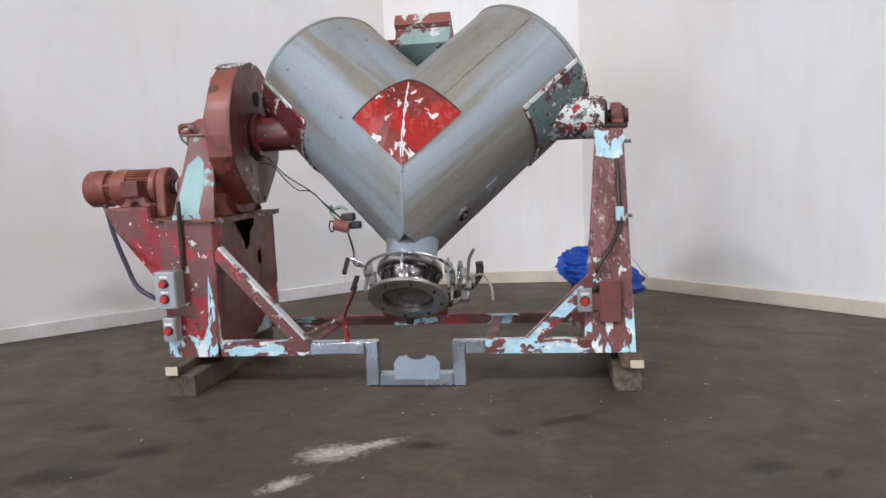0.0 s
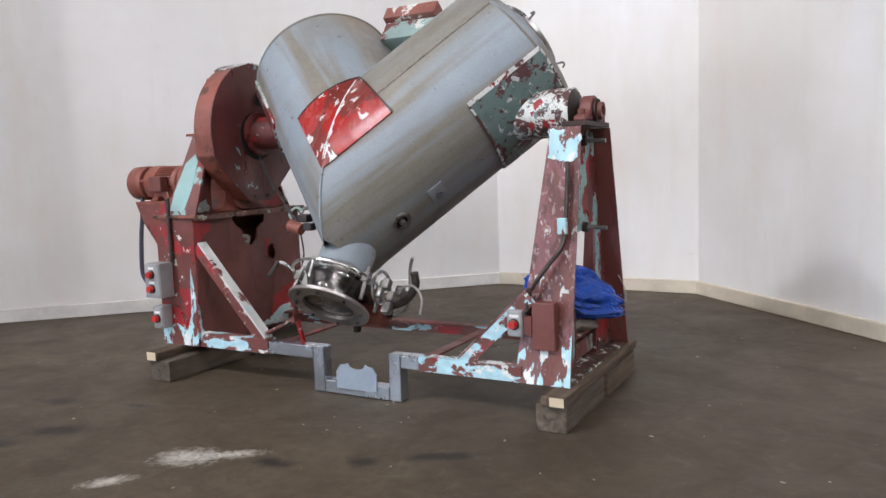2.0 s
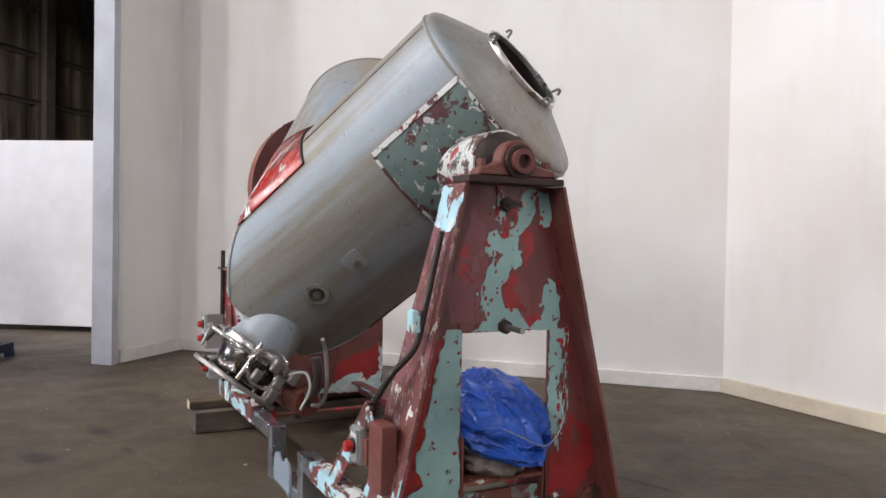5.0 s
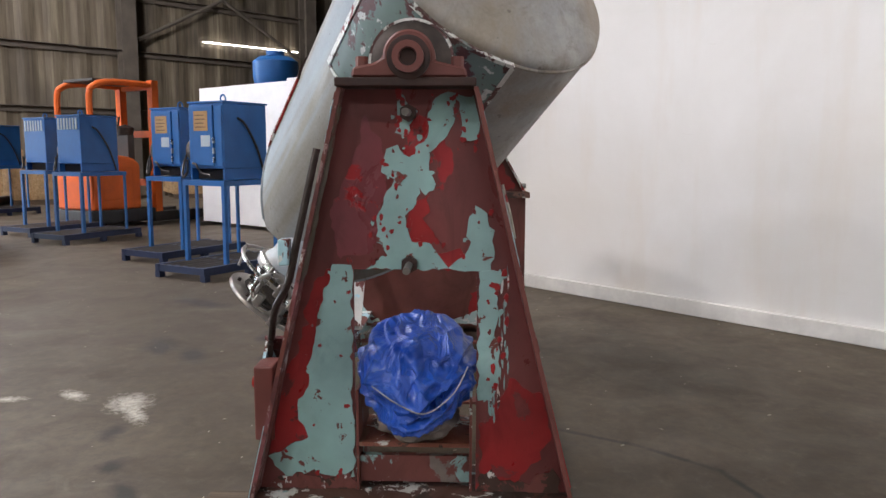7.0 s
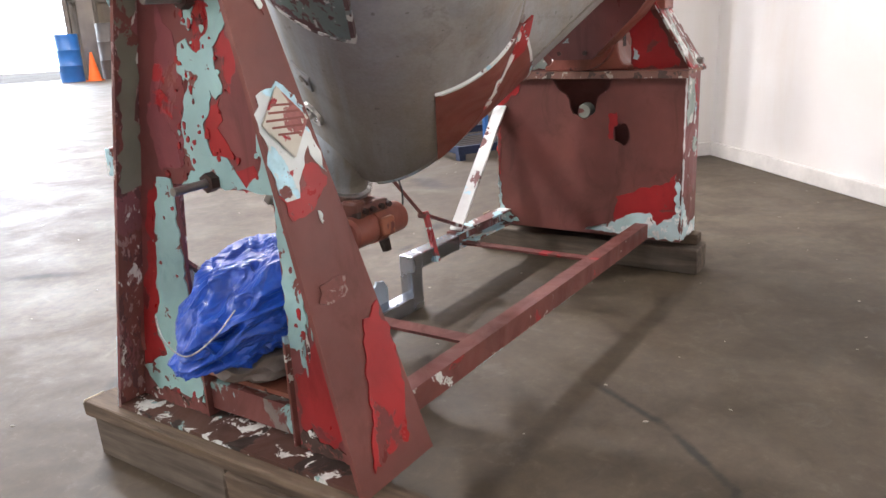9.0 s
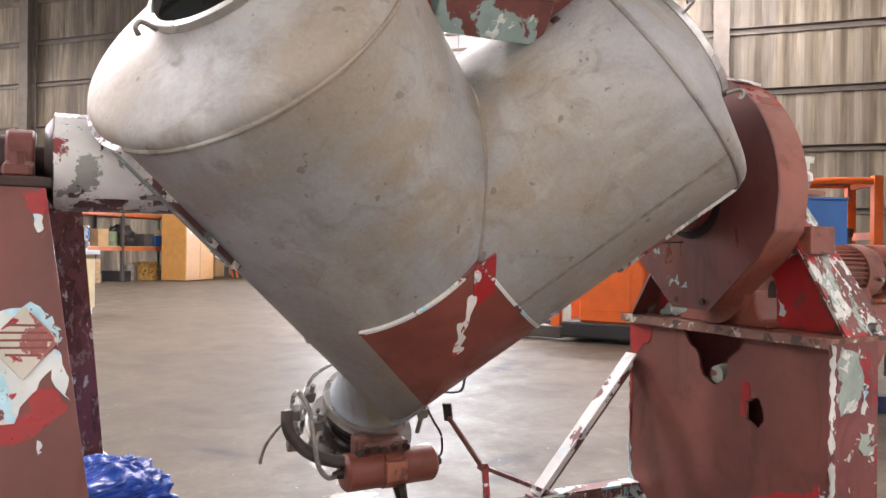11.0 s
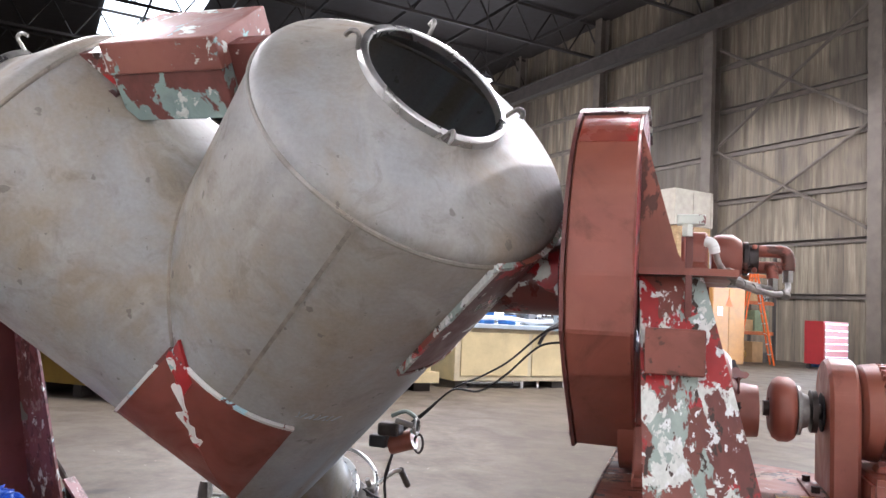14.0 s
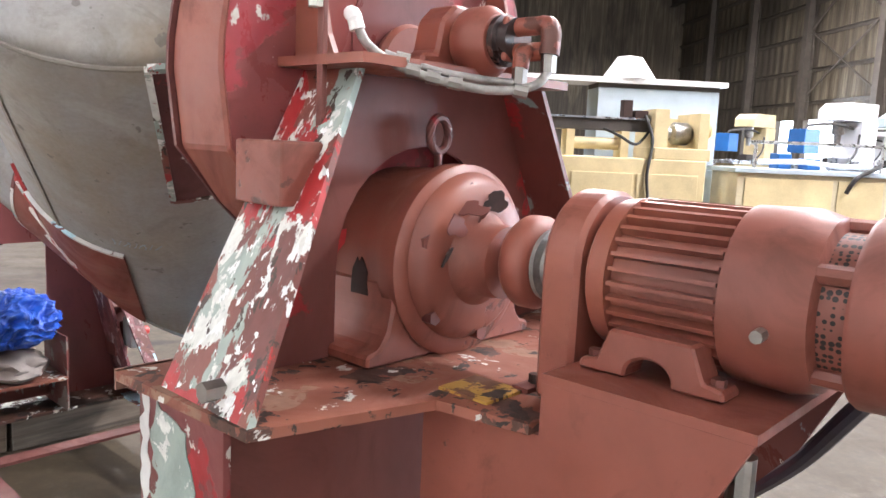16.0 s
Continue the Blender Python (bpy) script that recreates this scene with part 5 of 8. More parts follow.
down([(0.912, 0.122), (0.912, 0.188), (0.915, 0.191), (0.925, 0.191), (0.928, 0.188), (0.928, 0.122)], flange_steel, "outlet_flange", "bright flat outlet flange", closed=True)
down([(0.904, 0.136), (0.904, 0.123), (0.929, 0.123)], dark_steel, "outlet_throat")
down([(0.910, 0.123), (0.914, 0.09), (0.916, 0.0)], plain("valve_disc_steel", (0.22, 0.19, 0.17), 0.25, 0.9, 0.4, 14, 0.1), "valve_disc")
for d in range(15, 375, 45):
    o = VM.to_3x3() @ Vector((math.cos(radians(d)), math.sin(radians(d)), 0))
    c = DO + DN * 0.929 + o * 0.140
    part("flange_bolt", rod(c - DN * 0.028, c + DN * 0.008, 0.0065, seg=6), dark_steel, vessel)

def loc(x, y, z):
    return VM @ Vector((x, y, z))


# clamp hoop, handle and brackets round the valve
hoop = [loc(0.190 * math.cos(radians(a)), 0.190 * math.sin(radians(a)), -0.812) for a in range(180, 361, 12)]
part("clamp_hoop", tube(hoop, 0.0065, 8, 2), bright_steel, vessel, smooth=True)
part("hoop_rod", rod(loc(0, -0.190, -0.80), loc(0, -0.172, -0.880), 0.005, seg=10), bright_steel, vessel)
part("crank_arm", tube([loc(-0.19, -0.06, -0.80), loc(-0.225, -0.095, -0.785), loc(-0.245, -0.105, -0.79)], 0.007, 8, 3), bright_steel, vessel, smooth=True)
part("crank_handle", rod(loc(-0.245, -0.105, -0.785), loc(-0.250, -0.115, -0.86), 0.010, seg=12), dark_steel, vessel)
for sx, ys in ((-1, (-0.04, 0.05)), (1, (-0.05, 0.06))):
    for yv in ys:
        part("swing_bolt", rod(loc(sx * 0.166, yv, -0.765), loc(sx * 0.176, yv, -0.905), 0.0075, seg=10), valve_steel, vessel)
        part("bolt_clamp", B(sx * 0.17 - 0.016, sx * 0.17 + 0.016, yv - 0.013, yv + 0.013, -0.83, -0.79, m=VM, bevel=0.004), valve_steel, vessel)
wheel = [loc(0.215, 0.0 + 0.062 * math.cos(radians(a)), -0.825 + 0.062 * math.sin(radians(a))) for a in range(0, 361, 24)]
part("hand_wheel", tube(wheel, 0.007, 8, 2), bright_steel, vessel, smooth=True)
for k, (dx, dy, dz, s) in enumerate(((0.222, 0.02, -0.80, 0.016), (0.240, 0.05, -0.84, 0.015), (0.230, -0.02, -0.86, 0.014), (0.25, 0.08, -0.80, 0.016), (0.23, 0.06, -0.885, 0.017))):
    part("valve_fitting", B(dx - s, dx + s, dy - s, dy + s, dz - s * 1.4, dz + s * 1.4, m=VM, bevel=0.006), valve_steel, vessel)
part("air_hose", tube([loc(0.25, 0.06, -0.80), loc(0.29, 0.09, -0.765), loc(0.33, 0.12, -0.80), loc(0.34, 0.13, -0.87)], 0.005, 8, 6), hose_grey, vessel, smooth=True)
rust_primer = chipped("rusty_primer_bracket", (0.12, 0.045, 0.032), [((0.04, 0.022, 0.018), 0.4, 12, 3)], 0.5)
act = part("actuator", lathe([(-0.142, 0.0), (-0.142, 0.044), (-0.132, 0.053), (-0.030, 0.053), (-0.026, 0.057), (0.026, 0.057), (0.030, 0.053), (0.132, 0.053), (0.142, 0.044), (0.142, 0.0)], (0.104, 0.037, 0.361), (1, 0.05, 0), 32), primer_bright, vessel, "primer painted round valve actuator", smooth=True)
for sx in (-1, 1):
    part("end_cap_bolt", rod((0.104 + sx * 0.140, 0.037 + sx * 0.007, 0.361), (0.104 + sx * 0.168, 0.037 + sx * 0.008, 0.359), 0.015, 0.011, seg=10), dark_steel, act)
part("mid_lug", B(0.070, 0.135, 0.085, 0.105, 0.335, 0.395, bevel=0.006), chipped("copper_primer_lug", (0.36, 0.13, 0.075), [(PRIMER, 0.3, 14, 3)], 0.45), act)
part("actuator_knob", rod((0.080, 0.060, 0.312), (0.072, 0.064, 0.272), 0.020, 0.017, seg=8), dark_steel, act)
part("actuator_bracket", B(0.055, 0.195, -0.010, 0.075, 0.408, 0.448, bevel=0.012), rust_primer, vessel)
for x in (0.068, 0.105, 0.150, 0.185):
    part("bracket_bolt", rod((x, 0.075, 0.430), (x, 0.088, 0.428), 0.010, seg=6), rust_dark, vessel)
part("bracket_block", B(0.165, 0.212, 0.000, 0.070, 0.400, 0.462, bevel=0.012), rust_primer, vessel)
# made-up curved bar drawn as the dark crescent of the flange rim
part("flange_crescent", tube([(0.398, 0.02, 0.545), (0.395, 0.03, 0.49), (0.350, 0.04, 0.435), (0.285, 0.045, 0.402), (0.225, 0.045, 0.390)], 0.017, 12, 6), plain("dull_brown_crescent", (0.08, 0.066, 0.058), 0.5, 0.4, 0.4, 18.0, 0.3), vessel, smooth=True)
part("air_hose", tube([(0.375, 0.05, 0.60), (0.350, 0.07, 0.555), (0.338, 0.08, 0.47), (0.325, 0.08, 0.40), (0.295, 0.07, 0.362), (0.262, 0.045, 0.358)], 0.0072, 8, 6), hose_grey, vessel, smooth=True)
part("cable", tube([(-0.040, 0.030, 0.359), (-0.066, 0.034, 0.385), (-0.060, 0.042, 0.44), (-0.030, 0.055, 0.485), (-0.003, 0.070, 0.525)], 0.0036, 6, 6), black_rubber, vessel)
# small switch and cables on the leg towards the drive
sw = Vector((-0.205, 0.035, 0.722))
part("limit_switch", rod(sw + Vector((-0.035, 0, 0.01)), sw + Vector((0.03, 0, -0.01)), 0.026, seg=18), primer_bright, vessel, "primer painted limit switch", smooth=True)
part("switch_ring", tube([sw + Vector((-0.048 + 0.012 * math.cos(radians(a)), 0.0, 0.024 * math.sin(radians(a)))) for a in range(0, 361, 40)], 0.0035, 6, 3), dark_steel, vessel)
for k in range(2):
    o = Vector((0.0, 0.02 * k, -0.030 * k))
    rng = random.Random(77 + k)
    ends = [Vector((-0.695, 0.345, 1.060)) + o, Vector((-0.62, 0.29, 1.035)) + o, Vector((-0.52, 0.22, 0.965)) + o, Vector((-0.44, 0.16, 0.915)) + o * 0.7, Vector((-0.36, 0.10, 0.880)) + o * 0.3, Vector((-0.27, 0.06, 0.80)), sw + Vector((0.01, 0, 0.02))]
    part("cable", tube([p + Vector((rng.uniform(-0.006, 0.006), 0, rng.uniform(-0.010, 0.010))) for p in ends], 0.0027, 6, 6), black_rubber, vessel)
    part("cable", tube([sw + Vector((0.02, 0, -0.02)), sw + Vector((0.05, -0.02, -0.10 - 0.02 * k)), sw + Vector((0.06, -0.05, -0.17)), loc(-0.17, 0.0, -0.76)], 0.0030, 6, 6), black_rubber, vessel)
# hand valve and junction above the switch
hv = Vector((-0.292, 0.185, 0.790))
part("hand_valve", rod(hv + Vector((0.05, 0.0, 0.01)), hv, 0.008, seg=10), valve_steel, vessel, smooth=True)
part("valve_wheel", tube([hv + Vector((-0.004, 0.018 * math.cos(radians(a)), 0.018 * math.sin(radians(a)))) for a in range(0, 361, 36)], 0.0045, 6, 2), valve_steel, vessel, smooth=True)
part("junction", B(sw.x - 0.01, sw.x + 0.05, sw.y + 0.01, sw.y + 0.06, sw.z + 0.02, sw.z + 0.055, bevel=0.008), dark_steel, vessel)
part("junction", B(sw.x + 0.03, sw.x + 0.08, sw.y + 0.0, sw.y + 0.04, sw.z - 0.015, sw.z + 0.018, bevel=0.006), black_rubber, vessel)
part("switch_bracket", tube([sw + Vector((-0.03, 0.01, 0.03)), sw + Vector((-0.05, 0.02, 0.06)), sw + Vector((-0.02, 0.03, 0.085)), sw + Vector((0.02, 0.03, 0.07))], 0.006, 8, 4), teal_grey, vessel, smooth=True)

# ---- pillow block bearing on the pedestal ----
bearing = thing("pillow_block_bearing", "red oxide pillow block bearing on the pedestal head", "bearing")
pb = [(0.205 + 0.045, 1.119), (0.505, 1.119), (0.50, 1.140), (0.452, 1.150)]
pb += [(VY + 0.057 * math.cos(a), VZ + 0.004 + 0.057 * math.sin(a)) for a in [radians(d) for d in range(-10, 191, 12)]]
pb += [(0.302, 1.150), (0.254, 1.140)]
part("housing", prism(pb, 0, 0.995, 1.045, bevel=0.005), primer, bearing)
part("bearing_ring", lathe([(0, 0.030), (0, 0.047), (0.012, 0.047), (0.014, 0.042), (0.012, 0.030)], (1.045, VY, VZ), (1, 0, 0), 36, closed=True), rust_dark, bearing, smooth=True)
part("bearing_collar", lathe([(0.012, 0.020), (0.012, 0.034), (0.030, 0.034), (0.030, 0.020), (0.018, 0.018)], (1.045, VY, VZ), (1, 0, 0), 36, closed=True), primer, bearing, smooth=True)
for yy in (0.272, 0.482):
    part("bolt", rod((1.02, yy, 1.14), (1.02, yy, 1.165), 0.014, seg=6), primer, bearing)

# ---- gear reducer, coupling, guard and motor ----
MZ, MY = 0.915, 0.378
reducer = thing("gear_reducer", "round red oxide gear reducer with a lifting eye", "gearbox")
part("case", lathe([(-0.80 + 0.80, 0.0), (0, 0.125), (0.10, 0.128), (0.13, 0.128), (0.145, 0.136), (0.172, 0.136), (0.178, 0.130), (0.180, 0.118), (0.180, 0.0)], (-0.80, MY, MZ - 0.008), (-1, 0, 0), 56), primer_bright, reducer, smooth=True)
part("case_cover", lathe([(0, 0.118), (0.012, 0.112), (0.022, 0.10), (0.024, 0.066), (0.040, 0.052), (0.072, 0.049), (0.075, 0.0)], (-0.980, MY, MZ), (-1, 0, 0), 48), primer_bright, reducer, smooth=True)
flare = [(0.172, LT + 0.013), (0.172, LT + 0.030), (0.150, LT + 0.036), (0.137, LT + 0.055), (0.130, LT + 0.085), (0.128, MZ - 0.03)]
part("case_foot", prism([(MY + y, z) for y, z in flare] + [(MY - y, z) for y, z in reversed(flare)], 0, -0.968, -0.83, bevel=0.004), primer_bright, reducer)
for sx, sy, sz, k in ((0.006, 0.035, 0.070, 0), (0.004, -0.02, 0.078, 1), (0.007, 0.062, 0.048, 2), (0.003, 0.075, 0.010, 3), (0.005, 0.012, 0.060, 4)):
    part("curled_flake", blob((0, 0, 0), (0.020 - 0.002 * k, 0.013 + 0.002 * (k % 3)), 80 + k, 0, -0.002), flake_dark if k % 2 else primer, reducer, "curled rusty paint flake").matrix_world = Matrix.Translation((-1.006 - sx, MY + sy, MZ + sz)) @ Matrix.Rotation(0.5 * (k - 2), 4, "Z") @ Matrix.Rotation(0.35 * (2 - k), 4, "Y")
part("oil_run", blob((-0.90, MY + 0.1285, LT + 0.10), (0.016, 0.050), 91, 1, 0.0008, 22, 0.12), flake_dark, reducer, "dark oil run on the case")
for d in range(20, 360, 60):
    c = Vector((-0.982, MY + 0.104 * math.cos(radians(d)), MZ - 0.008 + 0.104 * math.sin(radians(d))))
    part("case_bolt", rod(c, c + Vector((-0.016, 0, 0)), 0.011, seg=6), primer, reducer)
eye = [(-0.915, MY + 0.019 * math.cos(radians(a)), MZ + 0.168 + 0.024 * math.sin(radians(a))) for a in range(-90, 271, 24)]
lift = part("lifting_eye", tube(eye, 0.0065, 8, 2, bm=rod((-0.915, MY, MZ + 0.115), (-0.915, MY, MZ + 0.146), 0.006, seg=10)), primer, reducer, smooth=True)

coupling = thing("shaft_coupling", "red oxide shaft coupling between reducer and motor", "coupling")
CZ = MZ + 0.008
part("shaft", rod((-1.062, MY, CZ), (-1.215, MY, CZ), 0.015, seg=20), dark_steel, coupling, smooth=True)
part("coupling_half", lathe([(0, 0.02), (0, 0.040), (0.006, 0.054), (0.016, 0.061), (0.034, 0.061), (0.044, 0.054), (0.048, 0.040), (0.048, 0.02)], (-1.072, MY, CZ), (-1, 0, 0), 40, closed=True), primer_bright, coupling, smooth=True)
part("coupling_insert", lathe([(0, 0.016), (0, 0.046), (0.006, 0.046), (0.008, 0.034), (0.020, 0.030), (0.020, 0.016)], (-1.1205, MY, CZ), (-1, 0, 0), 32, closed=True), hose_grey, coupling, smooth=True)
part("coupling_ring", lathe([(0, 0.016), (0, 0.040), (0.010, 0.040), (0.010, 0.016)], (-1.1445, MY, CZ), (-1, 0, 0), 32, closed=True), dark_steel, coupling, smooth=True)

cguard = thing("coupling_guard", "round-topped red oxide coupling guard standing on the motor shelf", "machine guard")
go = [(MY - 0.085, LT + 0.0130), (MY + 0.085, LT + 0.0130)] + [(MY + 0.085 * math.cos(a), 0.940 + 0.085 * math.sin(a)) for a in [math.pi * k / 16 for k in range(17)]]
part("guard_shell", prism(go, 0, -1.216, -1.166, bevel=0.006), primer_bright, cguard)
part("guard_foot", B(-1.158, -1.135, MY - 0.085, MY + 0.085, LT + 0.0130, LT + 0.019), primer, cguard)
for sy in (-1, 1):
    part("bolt", rod((-1.147, MY + sy * 0.055, LT + 0.019), (-1.147, MY + sy * 0.055, LT + 0.030), 0.008, seg=6), rust_dark, cguard)
# black disc painted for the shade in the shaft hole
part("shaft_hole_disc", rod((-1.1655, MY, MZ + 0.008), (-1.163, MY, MZ + 0.008), 0.036, seg=24), opening_black, cguard, "black disc for the shaded shaft hole")

MMZ = 0.930
motor = thing("electric_motor", "finned red oxide electric motor with brake on the motor shelf", "electric motor")
part("motor_body", rod((-1.222, MY, MMZ), (-1.42, MY, MMZ), 0.078, seg=48), primer_bright, motor, smooth=True)
for k in range(34):
    a = 2 * math.pi * k / 34
    if 250 < math.degrees(a) < 290:
        continue
    fin = B(-1.375, -1.255, -0.0022, 0.0022, 0.076, 0.090)
    bmesh.ops.transform(fin, verts=fin.verts, matrix=Matrix.Translation((0, MY, MMZ)) @ Matrix.Rotation(a - math.pi / 2, 4, "X"))
    part("cooling_fin", fin, primer_bright, motor)
part("end_bell", lathe([(0, 0.03), (0, 0.075), (0.008, 0.086), (0.032, 0.090), (0.034, 0.078)], (-1.220, MY, MMZ), (-1, 0, 0), 48), primer_bright, motor, smooth=True)
part("end_bell", lathe([(0, 0.078), (0.002, 0.093), (0.06, 0.095), (0.085, 0.088), (0.09, 0.070)], (-1.376, MY, MMZ), (-1, 0, 0), 48), primer_bright, motor, smooth=True)
part("brake_neck", rod((-1.462, MY, MMZ), (-1.494, MY, MMZ), 0.074, seg=40), mesh_sheet, motor, "perforated brake band", smooth=True)
for d in (30, 100, 170, 240, 310):
    c = Vector((0, MY + 0.078 * math.cos(radians(d)), MMZ + 0.078 * math.sin(radians(d))))
    part("brake_rib", rod(c + Vector((-1.44, 0, 0)), c + Vector((-1.50, 0, 0)), 0.010, seg=8), primer_bright, motor)
part("brake_cover", lathe([(0, 0.06), (0, 0.090), (0.006, 0.094), (0.10, 0.092), (0.118, 0.078), (0.122, 0.0)], (-1.492, MY, MMZ), (-1, 0, 0), 48), primer_bright, motor, smooth=True)
arch_foot = [(-1.235, 0.8350), (-1.292, 0.8350)] + [(-1.3175 + 0.0255 * math.cos(a), 0.8420 + 0.018 * math.sin(a)) for a in [math.pi * k / 10 for k in range(11)]] + [(-1.343, 0.8350), (-1.400, 0.8350), (-1.398, 0.846), (-1.378, 0.850), (-1.364, 0.885), (-1.271, 0.885), (-1.257, 0.850), (-1.237, 0.846)]
for sy in (-1, 1):
    part("motor_foot", prism(arch_foot, 1, MY + sy * 0.082 - 0.020, MY + sy * 0.082 + 0.020, bevel=0.003), primer_bright, motor)
    for x in (-1.248, -1.387):
        part("foot_bolt", rod((x, MY + sy * 0.086, 0.846), (x, MY + sy * 0.086, 0.855), 0.008, seg=6), primer, motor)
part("terminal_box", B(-1.37, -1.28, MY - 0.135, MY - 0.080, 0.885, 0.965, bevel=0.006), primer, motor)
part("drain_plug", rod((-1.425, MY + 0.085, MMZ - 0.02), (-1.425, MY + 0.108, MMZ - 0.022), 0.0065, seg=8), valve_steel, motor)
part("motor_cable", tube([(-1.50, MY - 0.07, 0.85), (-1.46, 0.27, 0.79), (-1.39, 0.195, 0.69), (-1.29, 0.10, 0.577), (-1.19, 0.02, 0.47), (-1.056, -0.02, 0.41)], 0.0115, 10, 6), plain("blue_grey_cable", (0.032, 0.032, 0.052), 0.4, 0.0, 0.2), motor)

# ---- rotary joint on the tower ----
oily = chipped("oily_dark_red", (0.10, 0.045, 0.035), [((0.03, 0.02, 0.018), 0.5, 9, 4)], 0.3)
flaky_white = chipped("white_flaked_bar", (0.62, 0.62, 0.58), [(PRIMER, 0.14, 16, 4)], 0.5)
joint = thing("rotary_joint", "red oxide rotary joint with pipe elbows on the tower top", "pipe joint")
part("bearing_block", prism([(VY - 0.085, TW1 + 0.014), (VY + 0.085, TW1 + 0.014), (VY + 0.08, TW1 + 0.03), (VY + 0.055, 1.19), (VY + 0.045, 1.235), (VY + 0.02, 1.258), (VY - 0.02, 1.258), (VY - 0.045, 1.235), (VY - 0.055, 1.19), (VY - 0.08, TW1 + 0.03)], 0, -0.955, -0.905, bevel=0.005), primer_bright, joint)
part("body", lathe([(0, 0.0), (0, 0.040), (0.012, 0.047), (0.040, 0.047), (0.056, 0.036), (0.060, 0.0)], (-0.962, VY, 1.208), (-1, 0, 0), 36), primer_bright, joint, smooth=True)
part("neck", lathe([(0, 0.030), (0.004, 0.034), (0.012, 0.034), (0.014, 0.028), (0.030, 0.028), (0.030, 0.0)], (-1.018, VY, 1.208), (-1, 0, 0), 28), oily, joint, "oily dark neck of the joint", smooth=True)
for dz in (-0.014, 0.018):
    part("manifold_bar", rod((-1.040, VY, 1.206 + dz), (-1.092, VY, 1.206 + dz), 0.012, seg=16), primer_bright, joint, smooth=True)
part("manifold", B(-1.046, -1.036, VY - 0.022, VY + 0.022, 1.180, 1.236, bevel=0.004), primer_bright, joint)
part("elbow", tube([(-1.085, VY, 1.224), (-1.098, VY + 0.002, 1.220), (-1.102, VY + 0.004, 1.206), (-1.102, VY + 0.006, 1.186)], 0.013, 12, 5), primer_bright, joint, smooth=True)
part("elbow", tube([(-1.068, VY, 1.192), (-1.072, VY + 0.020, 1.188), (-1.073, VY + 0.026, 1.168)], 0.011, 12, 4), primer_bright, joint, smooth=True)
for x, y, z in ((-1.102, VY + 0.006, 1.180), (-1.073, VY + 0.026, 1.164)):
    part("fitting", rod((x, y, z + 0.008), (x, y, z - 0.016), 0.010, seg=6), valve_steel, joint)
part("hose", tube([(-1.102, VY + 0.006, 1.166), (-1.098, VY + 0.030, 1.146), (-1.068, VY + 0.075, 1.138), (-1.020, VY + 0.125, 1.148), (-0.985, VY + 0.165, 1.165), (-0.968, VY + 0.190, 1.185), (-0.962, VY + 0.200, 1.205)], 0.0058, 10, 6), hose_grey, joint, "braided metal hose", smooth=True)
part("hose", tube([(-1.073, VY + 0.026, 1.150), (-1.045, VY + 0.065, 1.152), (-1.005, VY + 0.115, 1.160), (-0.972, VY + 0.165, 1.176)], 0.0052, 10, 6), hose_grey, joint, smooth=True)
part("hose_elbow", tube([(-0.962, VY + 0.200, 1.200), (-0.957, VY + 0.202, 1.216), (-0.947, VY + 0.198, 1.220)], 0.0095, 10, 4), label_white, joint, smooth=True)
for k, (x, y, z) in enumerate(((-1.012, 0.132, 1.151), (-1.030, 0.112, 1.146), (-0.996, 0.150, 1.158), (-0.985, 0.158, 1.171), (-1.085, 0.052, 1.140))):
    part("hose_ferrule", rod((x, VY + y, z), (x - 0.012, VY + y - 0.012, z - 0.003), 0.0085, seg=8), valve_steel, joint, smooth=True)
part("upright_bar", B(-0.925, -0.913, VY + 0.214, VY + 0.222, 1.02, 1.245, bevel=0.002), primer, joint)
part("bar_cap", B(-0.945, -0.897, VY + 0.208, VY + 0.232, 1.246, 1.264, bevel=0.003), flaky_white, joint, "white flaked flat fitting")
part("bar_fitting", rod((-0.915, VY + 0.226, 1.226), (-0.915, VY + 0.226, 1.246), 0.010, seg=6), flaky_white, joint)

# ---- switch boxes, conduits ----


def switch_box(name, x0, x1, y0, z0, z1, buttons, label, depth):
    b = thing(name, label, "switch box")
    part("housing", B(x0, x1, y0, y0 + depth, z0, z1, bevel=0.004), box_grey, b)
    part("cover", B(x0 + 0.004, x1 - 0.004, y0 - 0.005, y0 - 0.0005, z0 + 0.004, z1 - 0.004, bevel=0.002), box_grey, b)
    for bx, bz in buttons:
        collar = part("button_collar", rod((bx, y0 - 0.005, bz), (bx, y0 - 0.012, bz), 0.021, seg=24), dark_steel, b, smooth=True)
        part("push_button", rod((bx, y0 - 0.012, bz), (bx, y0 - 0.030, bz), 0.0165, 0.0145, seg=24), button_red, collar, "red push button", smooth=True)
        part("name_plate", B(bx - 0.018, bx + 0.018, y0 - 0.0065, y0 - 0.0055, bz + 0.025, bz + 0.036), label_white, b)
    for sx in (x0 + 0.009, x1 - 0.009):
        for sz in (z0 + 0.009, z1 - 0.009):
            part("screw", rod((sx, y0 - 0.005, sz), (sx, y0 - 0.0075, sz), 0.004, seg=8), valve_steel, b)
    return b


switch_box("switch_box", -1.052, -0.950, -0.085, 0.385, 0.553, [(-1.003, 0.500), (-1.003, 0.431)], "grey metal switch box with two red buttons on the frame", 0.081)
switch_box("switch_box", -1.040, -0.977, -0.062, 0.232, 0.342, [(-1.010, 0.282)], "small grey switch box with one red button on the frame", 0.058)
switch_box("switch_box", 0.812, 0.874, -0.010, 0.322, 0.424, [(0.843, 0.372)], "small grey switch box with one red button beside the pedestal", 0.046)
cover_plate = thing("junction_cover", "primer painted junction cover on the pedestal flange", "cover")
part("cover", B(0.905, 0.995, 0.004, 0.050, 0.275, 0.455, bevel=0.004), primer, cover_plate)
